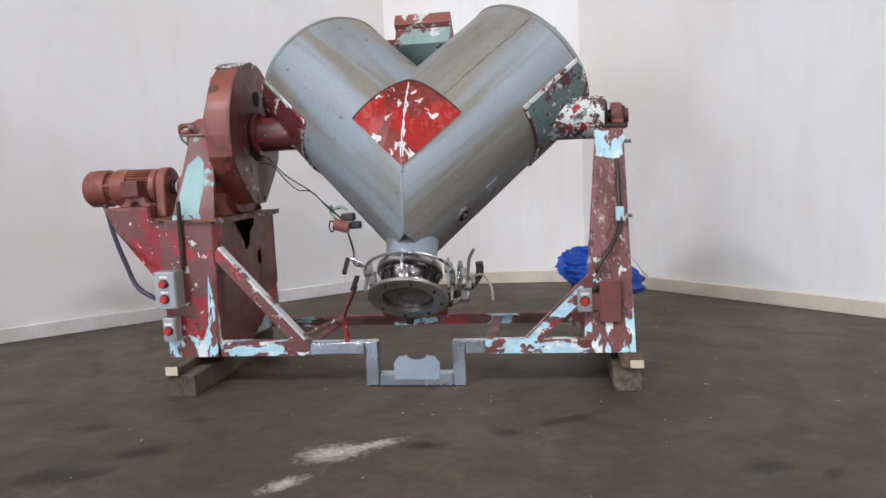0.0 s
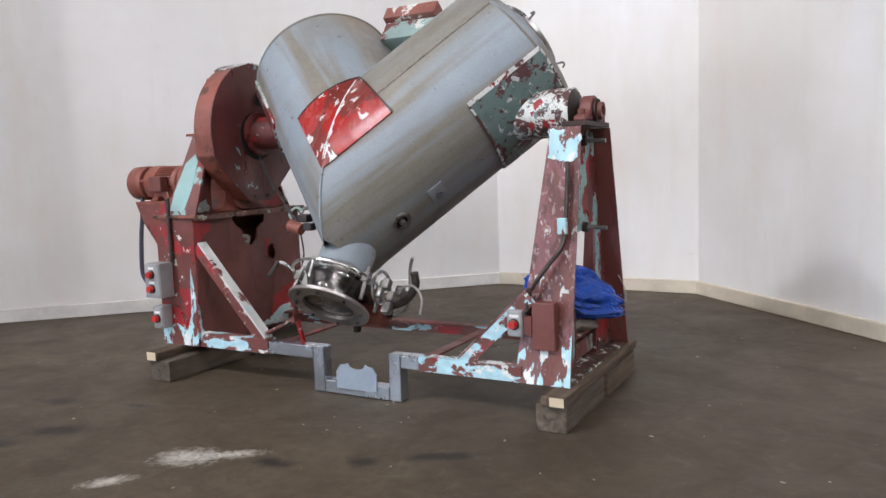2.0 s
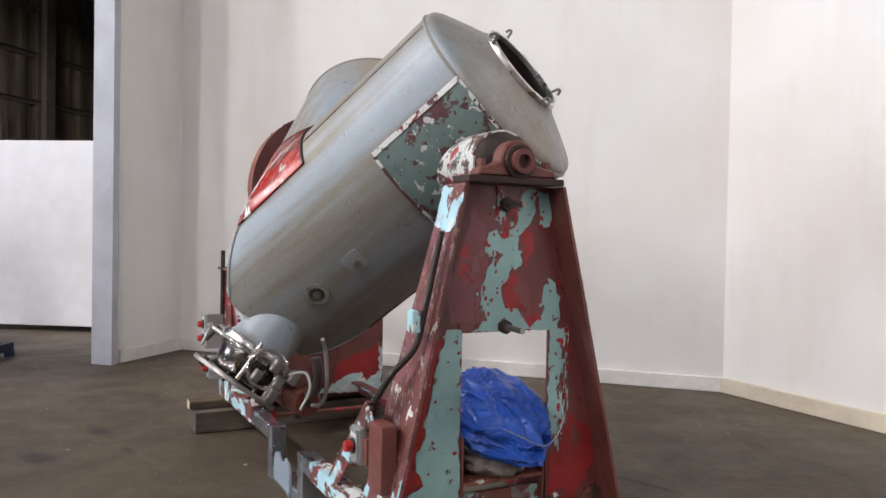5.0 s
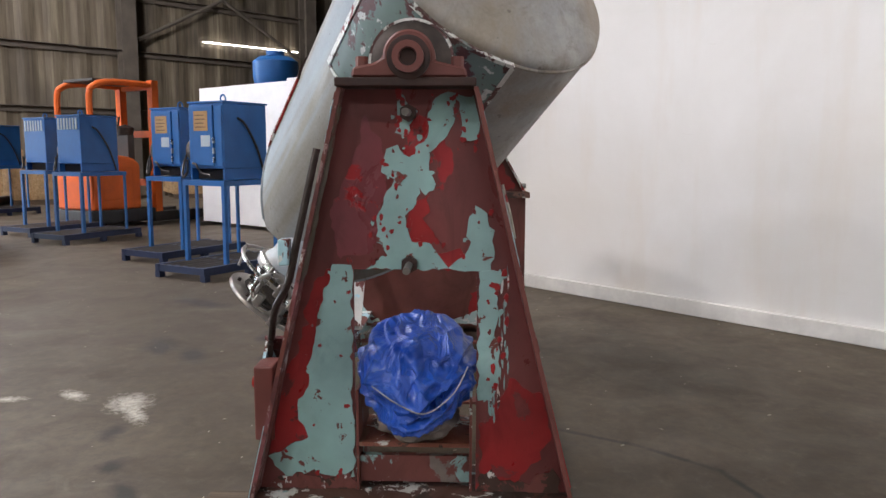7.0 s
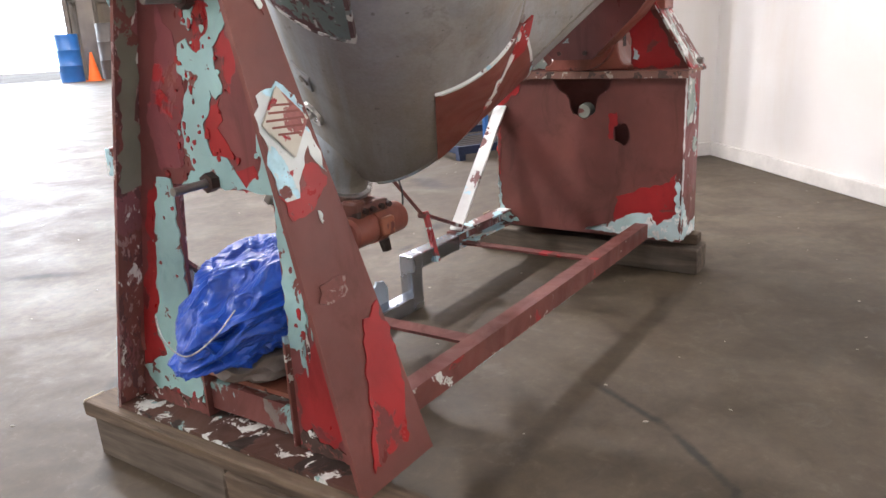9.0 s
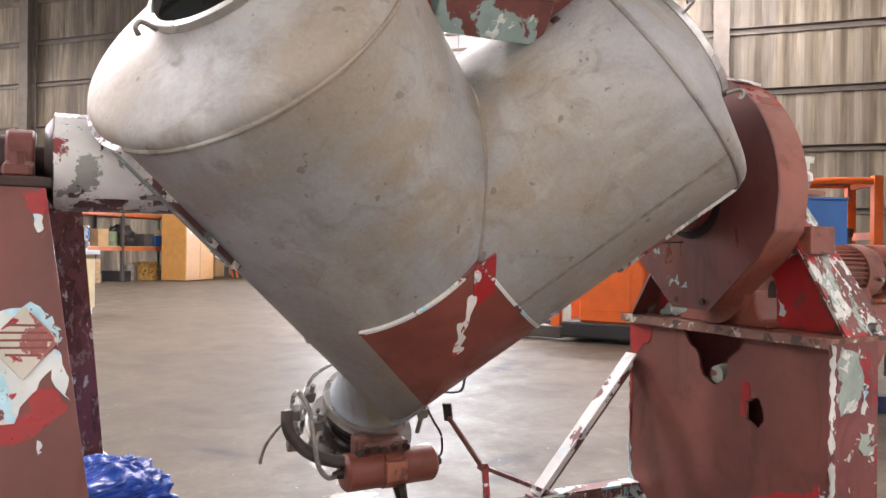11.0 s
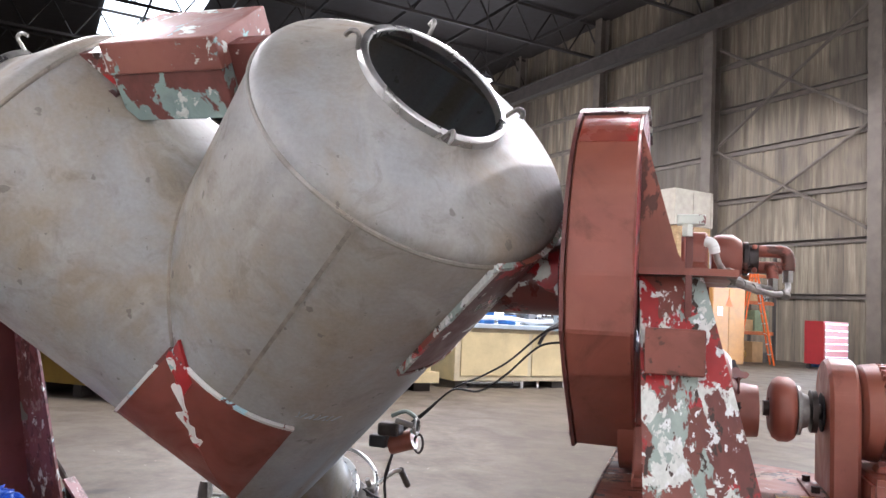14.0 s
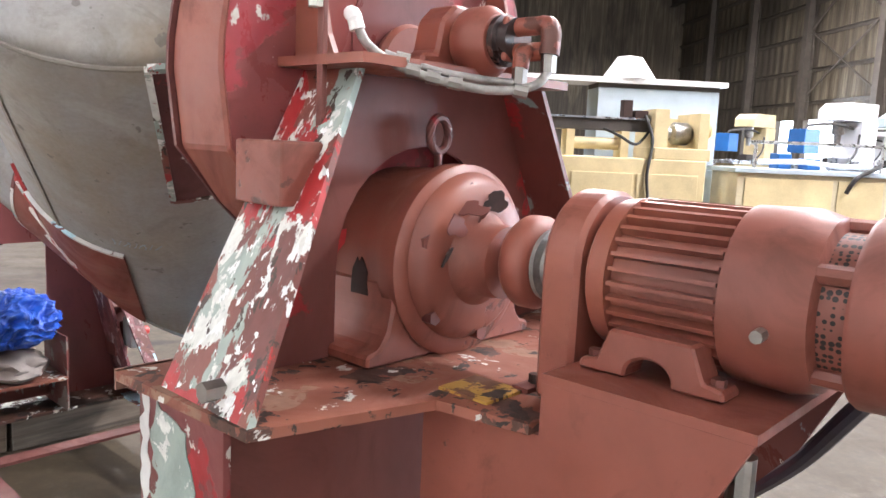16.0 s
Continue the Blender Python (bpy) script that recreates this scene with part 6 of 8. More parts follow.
part("bracket", B(0.875, 0.905, 0.000, 0.030, 0.33, 0.40), primer, cover_plate)
cond = thing("conduit", "dark flexible conduit fixed to the pedestal flange", "conduit")
part("conduit_run", tube([(0.885, 0.008, 0.42), (0.90, 0.024, 0.50), (0.955, 0.050, 0.585), (1.0, 0.094, 0.66), (1.005, 0.118, 0.76), (1.003, 0.150, 0.90), (1.0, 0.165, 0.965)], 0.009, 8, 6), dark_steel, cond)
part("conduit_clip", B(0.985, 1.02, 0.075, 0.10, 0.70, 0.76, m=None, bevel=0.004), foot_paint, cond)
cond2 = thing("conduit", "dark straight conduit above the switch box", "conduit")
part("conduit_run", rod((-0.945, -0.012, 0.553), (-0.945, -0.012, 0.86), 0.010, seg=12), dark_steel, cond2)

# ---- blue tarpaulin bundle ----
rng = random.Random(7)
bm = bmesh.new()
bmesh.ops.create_icosphere(bm, subdivisions=6, radius=1)
for v in bm.verts:
    d = v.co.normalized()
    q = noise.noise_vector(d * 1.1 + Vector((5, 2, 8)))
    crease = 0.0
    for f, amp in ((1.2, 0.20), (2.3, 0.17), (4.6, 0.040), (11.0, 0.008)):
        w = d * f + q * 1.8 + Vector((f, 0, 2 * f))
        crease += amp * (0.30 - abs(noise.noise(Vector((w.x * 0.55, w.y, w.z * 1.5)))) * 1.5)
    v.co = d * (1 + crease)
    point = max(0.0, d.x) ** 3 * 0.18
    v.co = Vector((v.co.x * (0.185 + 0.25 * point), v.co.y * 0.143 * (1 - point), v.co.z * 0.101 * (1 - point) - 0.16 * point))
    if v.co.z < -0.085:
        v.co.z = -0.085 + (v.co.z + 0.085) * 0.35
bundle = thing("tarpaulin_bundle", "crumpled blue tarpaulin bundle tied with string in the pedestal", "tarpaulin")
ob = part("tarpaulin", bm, tarp, bundle, smooth=False)
ob.data.polygons.foreach_set("use_smooth", [True] * len(ob.data.polygons))
ob.matrix_world = Matrix.Translation((0.920, 0.387, 0.446)) @ Matrix.Rotation(radians(14), 4, "Y")
part("loose_corner", prism([(0.04, 0.33), (0.10, 0.36), (0.14, 0.42), (0.08, 0.41), (0.03, 0.36)], 1, 0.44, 0.452, m=Matrix.Translation((0.98, 0, 0))), tarp, bundle)
part("string", tube([(1.115, 0.30, 0.45), (1.145, 0.36, 0.42), (1.145, 0.42, 0.40), (1.125, 0.48, 0.44), (1.09, 0.51, 0.49)], 0.0016, 6, 6), hose_grey, bundle)
bm = bmesh.new()
bmesh.ops.create_icosphere(bm, subdivisions=4, radius=1)
for v in bm.verts:
    d = v.co.normalized()
    v.co = Vector((d.x * 0.13, d.y * 0.10, d.z * 0.05)) * (1 + 0.25 * noise.noise(d * 2.5))
sack = part("sack", bm, sack_grey, None, smooth=True)
sack.matrix_world = Matrix.Translation((0.90, 0.385, 0.310))
tagged(sack, "dirty grey sack on the pedestal shelf under the tarpaulin", "sack")

# ---- linkage on the front rail ----
link = thing("lever_linkage", "red and white flaked lever linkage on the front rail", "lever")


def strip(p, q, w, t, mat, name):
    p, q = Vector(p), Vector(q)
    m = Matrix.Translation((p + q) / 2) @ (q - p).to_track_quat("X", "Z").to_matrix().to_4x4()
    L = (q - p).length
    return part(name, B(-L / 2, L / 2, -w / 2, w / 2, -t / 2, t / 2, m=m, bevel=0.0015), mat, link)


strip((-0.44, 0.040, 0.220), (-0.222, 0.012, 0.318), 0.034, 0.012, post_paint, "lever_arm")
strip((-0.222, 0.008, 0.312), (-0.135, -0.060, 0.465), 0.018, 0.012, primer, "lever_arm")
strip((-0.212, 0.068, 0.150), (-0.222, 0.018, 0.330), 0.020, 0.014, primer_red, "lever_post")
strip((-0.145, -0.080, 0.45), (-0.125, -0.055, 0.51), 0.028, 0.008, dark_steel, "lever_pad")
part("pivot", rod((-0.222, -0.008, 0.316), (-0.222, 0.028, 0.316), 0.013, seg=12), primer, link)

# ---- the hall ----
HU, HV0, HV1, HZ = -22.0, -58.0, 26.0, 15.0       # gate wall, ends, eaves
GATE = (-10.5, -5.8, 5.0)                          # big roller gate: from, to, height of its opening
YARD = (-45.0, -25.0, 3.1)                         # long low opening to the yard


def hall_part(name, bm, mat, parent=None, label="", smooth=False):
    ob = part(name, bm, mat, parent, label, smooth)
    if not parent:
        ob.matrix_world = HALL
    return ob


def setting(name, bm, mat, label, category):
    return tagged(hall_part(name, bm, mat), label, category, kind="structure")


def corrugated(v0, v1, z0, z1, u, bm, pitch=0.76, depth=0.04):
    n = max(1, int(round((v1 - v0) / pitch)))
    cols = []
    for k in range(n * 4 + 1):
        v = v0 + (v1 - v0) * k / (n * 4)
        off = (0, 0, depth, depth)[k % 4]
        cols.append((bm.verts.new((u + off, v, z0)), bm.verts.new((u + off, v, z1))))
    for a, b in zip(cols, cols[1:]):
        bm.faces.new((a[0], b[0], b[1], a[1]))


bm = bmesh.new()
corrugated(HV0, YARD[0], 0, HZ, HU, bm)
corrugated(YARD[0], YARD[1], YARD[2], HZ, HU, bm)
corrugated(YARD[1], GATE[0], 0, HZ, HU, bm)
corrugated(GATE[0], GATE[1], 9.72, HZ, HU, bm)
corrugated(GATE[1], HV1, 0, HZ, HU, bm)
setting("wall_gates", bm, sheet_mat, "tall stained corrugated sheet metal hall wall with gates", "wall")
bm = bmesh.new()
box(bm, HU - 0.3, 30, HV0 - 0.2, HV0, 0, HZ)
setting("wall_far", bm, sheet_mat, "far dark stained sheet metal hall wall", "wall")
bm = bmesh.new()
corrugated(HU, 30, 0, HZ, 0, bm)
for v in bm.verts:
    v.co = Vector((v.co.y, HV1 - v.co.x, v.co.z))
setting("wall_near", bm, sheet_mat, "stained sheet metal hall wall behind the partition", "wall")
bm = bmesh.new()
box(bm, 30, 30.2, HV0, HV1, 0, HZ)
setting("wall_back", bm, sheet_mat, "stained sheet metal hall wall away from the gates", "wall")
bm = bmesh.new()
box(bm, HU - 0.3, 30.2, HV0 - 0.2, HV1 + 0.2, HZ, HZ + 0.15)
setting("ceiling", bm, roof_dark, "dark sheet metal roof of the hall", "ceiling")
# columns and girts along the gate wall
for v in [-5.2 + 6.6 * k for k in range(-7, 5)]:
    bm = B(HU + 0.12, HU + 0.17, v - 0.22, v + 0.22, 0, HZ)
    box(bm, HU + 0.17, HU + 0.55, v - 0.015, v + 0.015, 0, HZ)
    box(bm, HU + 0.55, HU + 0.60, v - 0.22, v + 0.22, 0, HZ)
    setting("column", bm, iron_brown, "brown rolled steel column against the hall wall", "column")
for z in (2.1, 3.9, 5.6, 7.4, 9.1, 10.8, 12.5):
    for v0, v1 in ((HV0, GATE[0] - 0.1), (GATE[0] - 0.1, GATE[1] + 0.1), (GATE[1] + 0.1, HV1)):
        if v1 - v0 < 7 and z < 9.5:
            continue
        if z < YARD[2] and v0 == HV0:
            v0 = YARD[1]
        bm = B(HU + 0.06, HU + 0.115, v0, v1, z, z + 0.16)
        box(bm, HU + 0.06, HU + 0.26, v0, v1, z + 0.16, z + 0.175)
        setting("girt", bm, iron_brown, "horizontal steel girt along the hall wall", "girt")
# columns and girts along the near wall
for u in [HU + 2.5 + 6.2 * k for k in range(5)]:
    bm = B(u - 0.22, u + 0.22, HV1 - 0.17, HV1 - 0.12, 0, HZ)
    box(bm, u - 0.015, u + 0.015, HV1 - 0.55, HV1 - 0.17, 0, HZ)
    box(bm, u - 0.22, u + 0.22, HV1 - 0.60, HV1 - 0.55, 0, HZ)
    setting("column", bm, iron_brown, "brown rolled steel column against the hall wall", "column")
for z in (2.1, 3.9, 5.6, 7.3, 9.0):
    bm = B(HU + 0.4, 29.9, HV1 - 0.115, HV1 - 0.06, z, z + 0.16)
    box(bm, HU + 0.4, 29.9, HV1 - 0.26, HV1 - 0.06, z + 0.16, z + 0.175)
    setting("girt", bm, iron_brown, "horizontal steel girt along the hall wall", "girt")
for v0 in (-38.2, -18.4, 8.0):
    for za, zb in ((11.6, 7.9), (7.8, 11.5), (7.6, 4.3), (4.4, 7.6)):
        setting("wind_brace", rod((HU + 0.35, v0 + 0.35, za), (HU + 0.35, v0 + 6.25, zb), 0.055, seg=8), iron_brown, "diagonal steel wind brace on the hall wall", "brace")
# crane beam along the wall
bm = B(HU + 0.9, HU + 1.25, HV0, HV1, 12.86, 12.9)
box(bm, HU + 1.06, HU + 1.09, HV0, HV1, 12.26, 12.86)
box(bm, HU + 0.9, HU + 1.25, HV0, HV1, 12.22, 12.26)
setting("crane_beam", bm, iron_dark, "dark crane runway beam under the roof", "beam")
# roof trusses
for v in [-44 + 6.2 * k for k in range(10)]:
    bm = B(HU, 30, v - 0.07, v + 0.07, 13.2, 13.32)
    box(bm, HU, 30, v - 0.07, v + 0.07, 14.8, 14.92)
    for k in range(26):
        u0 = HU + 2 * k
        rod((u0, v, 13.26), (u0 + 1, v, 14.86), 0.04, seg=6, bm=bm)
        rod((u0 + 1, v, 14.86), (u0 + 2, v, 13.26), 0.04, seg=6, bm=bm)
    setting("roof_truss", bm, roof_dark, "dark steel roof truss", "truss")
for u in [HU + 3.2 * k for k in range(1, 15)]:
    setting("purlin", B(u, u + 0.08, HV0, HV1, 13.7, 13.85), roof_dark, "dark steel purlin between the trusses", "purlin")
# roller gate
gate = thing("roller_gate", "half open grey sectional gate with daylight under it", "gate", at=HALL)
# added dark board keeps the daylight out of the panel gaps
part("added_gate_backing", B(HU + 0.10, HU + 0.13, GATE[0] + 0.05, GATE[1] - 0.05, 5.0, 9.72), iron_dark, gate)
rows_z = [5.0 + 0.525 * k for k in range(9)]
for k, z in enumerate(rows_z):
    for j in range(5):
        v0 = GATE[0] + 0.05 + (GATE[1] - GATE[0] - 0.1) / 5 * j
        bm = B(HU + 0.14, HU + 0.18, v0 + 0.012, v0 + (GATE[1] - GATE[0] - 0.1) / 5 - 0.012, z + 0.012, z + 0.50)
        box(bm, HU + 0.18, HU + 0.195, v0 + 0.02, v0 + 0.90, z + 0.24, z + 0.26)
        part("gate_panel", bm, gate_grey, gate)
    part("gate_strut", B(HU + 0.18, HU + 0.26, GATE[0] + 0.06, GATE[1] - 0.06, z + 0.44, z + 0.515), iron_brown, gate)
for v in (GATE[0], GATE[1]):
    part("gate_rail", B(HU + 0.10, HU + 0.24, v - 0.06, v + 0.06, 0, 9.8), iron_brown, gate)
part("gate_bottom", B(HU + 0.13, HU + 0.20, GATE[0] + 0.06, GATE[1] - 0.06, 4.93, 5.0), iron_dark, gate)
# daylight beyond the openings
setting("backdrop", B(HU - 9.05, HU - 9.0, -60, 14, 0.0, 10), day, "bright hazy daylight outside the gates", "backdrop")
for vv in (-41, -38, -34, -31.5, -28, -26.5):
    setting("column", B(HU + 0.05, HU + 0.35, vv - 0.12, vv + 0.12, 0, YARD[2]), iron_brown, "steel post in the open yard side", "column")

# high-bay lamps, most of them added for brightness
for lu, lv in LAMPS:
    lamp = thing("high_bay_lamp", "round metal high-bay lamp in a partly made-up grid under the roof", "ceiling lamp", "hall lamps", at=Matrix.Translation(hall(lu, lv, 9.45)))
    part("shade", lathe([(0.0, 0.26), (0.12, 0.22), (0.26, 0.10), (0.34, 0.07), (0.36, 0.0)], (0, 0, 0), (0, 0, 1), 24), galv, lamp, smooth=True)
    part("bulb", rod((0, 0, -0.02), (0, 0, 0.03), 0.20, seg=20), bulb, lamp)
    part("hanger", rod((0, 0, 0.36), (0, 0, 3.76), 0.015, seg=6), iron_dark, lamp)

# ---- blue cabinets on stands ----


def stand_cabinet(m, label, plates=True):
    c = thing("blue_cabinet_stand", label, "machine cabinet", "blue cabinets on stands", at=m @ Matrix.Diagonal((0.86, 0.86, 1, 1)))
    hood = B(-0.215, 0.215, -0.27, 0.27, 0.83, 1.33, bevel=0.008)
    box(hood, 0.195, 0.215, -0.27, 0.27, 0.745, 0.83)
    box(hood, -0.215, -0.195, -0.27, 0.27, 0.745, 0.83)
    box(hood, -0.195, 0.195, 0.25, 0.27, 0.745, 0.83)
    part("housing", hood, machine_blue, c)
    # black block in place of the shade under the housing
    part("chute", B(-0.19, 0.19, -0.20, 0.24, 0.748, 0.825), opening_black, c, "black block for the shaded chute under the housing")
    part("housing_lid", B(-0.225, 0.225, -0.28, 0.28, 1.331, 1.345, bevel=0.003), machine_blue, c)
    if plates:
        part("door", B(-0.195, 0.10, -0.292, -0.271, 0.85, 1.31, bevel=0.006), machine_blue, c)
        part("side_panel", B(0.11, 0.205, -0.282, -0.271, 0.85, 1.31, bevel=0.004), machine_blue, c)
        part("rating_plate", B(-0.13, 0.045, -0.295, -0.2925, 1.12, 1.27), cardboard, c, "yellowed rating plate")
        for k in range(4):
            part("plate_line", B(-0.11, 0.02 - 0.02 * (k % 2), -0.2965, -0.2952, 1.145 + 0.03 * k, 1.151 + 0.03 * k), plank_mat, c)
        part("notice", B(-0.045, 0.07, -0.295, -0.2925, 1.00, 1.085), grey_blue, c)
        for z in (1.05, 0.97, 0.90):
            part("latch", B(0.102, 0.118, -0.300, -0.271, z - 0.025, z + 0.02), galv, c)
        part("cable", tube([(-0.15, -0.30, 0.87), (-0.08, -0.33, 0.86), (-0.04, -0.31, 0.80), (0.05, -0.29, 0.78)], 0.010, 6, 5), black_rubber, c)
    else:
        for k in range(7):
            part("louvre", B(-0.18 + 0.054 * k, -0.155 + 0.054 * k, -0.280, -0.271, 1.19, 1.31), grey_blue, c)
    part("lifting_eye", tube([(0.17, -0.22 + 0.03 * math.cos(radians(a)), 1.36 + 0.03 * math.sin(radians(a))) for a in range(0, 361, 45)], 0.008, 6, 2), machine_blue, c)
    part("cable", tube([(0.217, -0.10, 1.22), (0.235, -0.02, 1.17), (0.24, 0.12, 0.98), (0.23, 0.22, 0.76)], 0.011, 6, 5), black_rubber, c)
    part("outlet", lathe([(0, 0.0), (0, 0.15), (0.16, 0.13), (0.26, 0.09), (0.26, 0.0)], (-0.215, 0.0, 0.97), (-1, 0, 0), 24), dark_steel, c, "dark round outlet cone", smooth=True)
    part("outlet_hose", tube([(-0.46, -0.06, 0.99), (-0.50, -0.10, 0.85), (-0.40, -0.2, 0.76), (-0.25, -0.28, 0.80), (-0.22, -0.30, 0.90)], 0.012, 6, 5), black_rubber, c)
    part("stand_rim", box(box(box(B(-0.25, 0.27, -0.34, -0.30, 0.70, 0.742), -0.25, 0.27, 0.30, 0.34, 0.70, 0.742), 0.235, 0.27, -0.30, 0.30, 0.70, 0.742), -0.25, 0.235, -0.30, 0.30, 0.722, 0.740), machine_blue, c)
    for x, y in ((-0.235, -0.32), (0.252, -0.32), (-0.235, 0.32), (0.252, 0.32)):
        r = 0.018 if y < 0 else 0.013
        part("leg", B(x - r, x + r, y - r, y + r, 0.10, 0.70), machine_blue, c)
    for y in (-0.62, -0.08, 0.46):
        part("skid", B(-0.32, 0.29, y, y + 0.05, 0.05, 0.10), navy, c)
    for x in (-0.32, 0.25):
        part("skid_side", B(x, x + 0.045, -0.625, 0.515, 0.045, 0.104), navy, c)
    for x in (-0.22, -0.12, -0.02, 0.08, 0.18):
        part("skid_slat", rod((x, -0.60, 0.088), (x, 0.50, 0.088), 0.018, seg=8), iron_dark, c)
    for x in (-0.30, 0.27):
        for y in (-0.59, -0.06, 0.49):
            part("skid_foot", B(x - 0.03, x + 0.03, y - 0.03, y + 0.03, 0, 0.045), navy, c)
    return c


navy = plain("navy_pallet_steel", (0.018, 0.030, 0.075), 0.55, 0.1, 0.35, 6, 0.2)


def turned(x, y, deg, size=1.0):
    return Matrix.Translation((x, y, 0)) @ Matrix.Rotation(radians(deg), 4, "Z") @ Matrix.Scale(size, 4)


stand_cabinet(turned(-3.33, -1.41, 62), "blue steel machine cabinet with rating plates on a slatted stand")
stand_cabinet(turned(-4.19, -2.07, 62), "blue steel machine cabinet beside another on a slatted stand")
stand_cabinet(turned(-5.47, -3.64, 65), "blue steel machine cabinet in front of the orange truck", False)
stand_cabinet(turned(-8.60, -6.60, 65), "blue steel machine cabinet farther back on its stand", False)
stand_cabinet(turned(-6.15, -4.40, 65), "blue steel machine cabinet behind two others on its stand", False)

# ---- white boards behind the cabinets ----
for (x0, y0), (x1, y1), top in (((-7.28, -3.02), (-6.1, -1.50), 1.78), ((-5.55, -1.45), (-4.45, 0.20), 1.75)):
    d = Vector((x1 - x0, y1 - y0, 0))
    m = Matrix.Translation((x0, y0, 0)) @ d.to_track_quat("X", "Z").to_matrix().to_4x4()
    sc = thing("white_screen", "white board screen standing on the floor", "screen", "white screens", at=m)
    part("board", B(0, d.length, -0.02, 0.02, 0.05, top, bevel=0.004), board_white, sc)
    for x in (0.08, d.length - 0.14):
        part("foot", B(x, x + 0.06, -0.2, 0.2, 0, 0.05), iron_dark, sc)
blue_motor = thing("blue_drum_motor", "blue electric motor on a post behind the white boards", "motor", at=turned(-7.6, -2.1, 30))
part("post", B(-0.12, 0.12, -0.12, 0.12, 0, 1.86), iron_dark, blue_motor)
part("motor_drum", lathe([(0, 0.0), (0, 0.28), (0.10, 0.30), (0.30, 0.30), (0.36, 0.22), (0.38, 0.0)], (0, 0, 1.86), (0, 0, 1), 32), machine_blue, blue_motor, smooth=True)
part("motor_cap", lathe([(0, 0.12), (0.06, 0.12), (0.07, 0.0)], (0, 0, 2.24), (0, 0, 1), 20), machine_blue, blue_motor, smooth=True)

# ---- orange reach trucks ----


def truck(m, label):
    t = thing("lift_truck", label, "lift truck", "orange lift trucks", at=m)
    part("body", prism([(-0.42, 0.22), (0.28, 0.22), (0.28, 0.80), (0.18, 0.88), (-0.30, 0.96), (-0.42, 0.80)], 1, -0.38, 0.38, bevel=0.02), orange_paint, t)
    part("battery_cover", B(-0.28, 0.16, -0.385, 0.385, 0.34, 0.76, bevel=0.01), orange_paint, t)
    part("backrest", B(-0.40, -0.30, -0.34, 0.34, 0.97, 1.30, bevel=0.02), black_rubber, t)
    part("base", B(-0.47, 0.47, -0.42, 0.42, 0.05, 0.22, bevel=0.02), black_rubber, t)
    part("control_post", B(0.24, 0.34, -0.20, 0.20, 0.80, 1.18, bevel=0.01), iron_dark, t)
    for y in (-0.34, 0.34):
        part("mast_post", B(0.50, 0.60, y - 0.05, y + 0.05, 0.10, 1.90), orange_paint, t)
        part("guard_post", tube([(-0.35, y, 0.9), (-0.38, y, 1.6), (-0.30, y, 1.78), (0.0, y, 1.84), (0.5, y, 1.84)], 0.04, 8, 5), orange_paint, t, smooth=True)
        part("fork", B(0.62, 1.75, y * 0.7 - 0.06, y * 0.7 + 0.06, 0.06, 0.11), galv, t)
        part("outrigger", B(0.47, 1.35, y - 0.07, y + 0.07, 0.03, 0.16, bevel=0.01), iron_dark, t)
    for z in (0.5, 1.15, 1.78):
        part("mast_crossbar", B(0.52, 0.58, -0.29, 0.29, z, z + 0.09), orange_paint, t)
    part("roof_guard", B(-0.30, 0.50, -0.31, 0.31, 1.84, 1.87), iron_dark, t)
    part("control_head", lathe([(0, 0.10), (0.10, 0.12), (0.14, 0.0)], (0.29, -0.08, 1.18), (0, 0, 1), 20), dark_steel, t, smooth=True)
    part("lever", rod((0.29, 0.1, 1.17), (0.33, 0.1, 1.42), 0.015, seg=8), dark_steel, t)
    part("seat", B(-0.29, -0.02, -0.22, 0.22, 0.95, 1.03, bevel=0.03), black_rubber, t)
    for y in (-0.25, 0.25):
        part("wheel", rod((-0.25, y - 0.05, 0.07), (-0.25, y + 0.05, 0.07), 0.07, seg=16), black_rubber, t)
        part("wheel", rod((1.25, y - 0.04, 0.06), (1.25, y + 0.04, 0.06), 0.06, seg=16), black_rubber, t)
    return t


truck(turned(-4.42, -4.68, 306), "orange lift truck with its mast lowered on the hall floor")
truck(turned(-7.15, -4.3, 150), "orange lift truck behind a blue cabinet")
truck(turned(-9.5, -8.0, 190), "orange lift truck parked farther back in the hall")

# ---- cream moulding machine ----


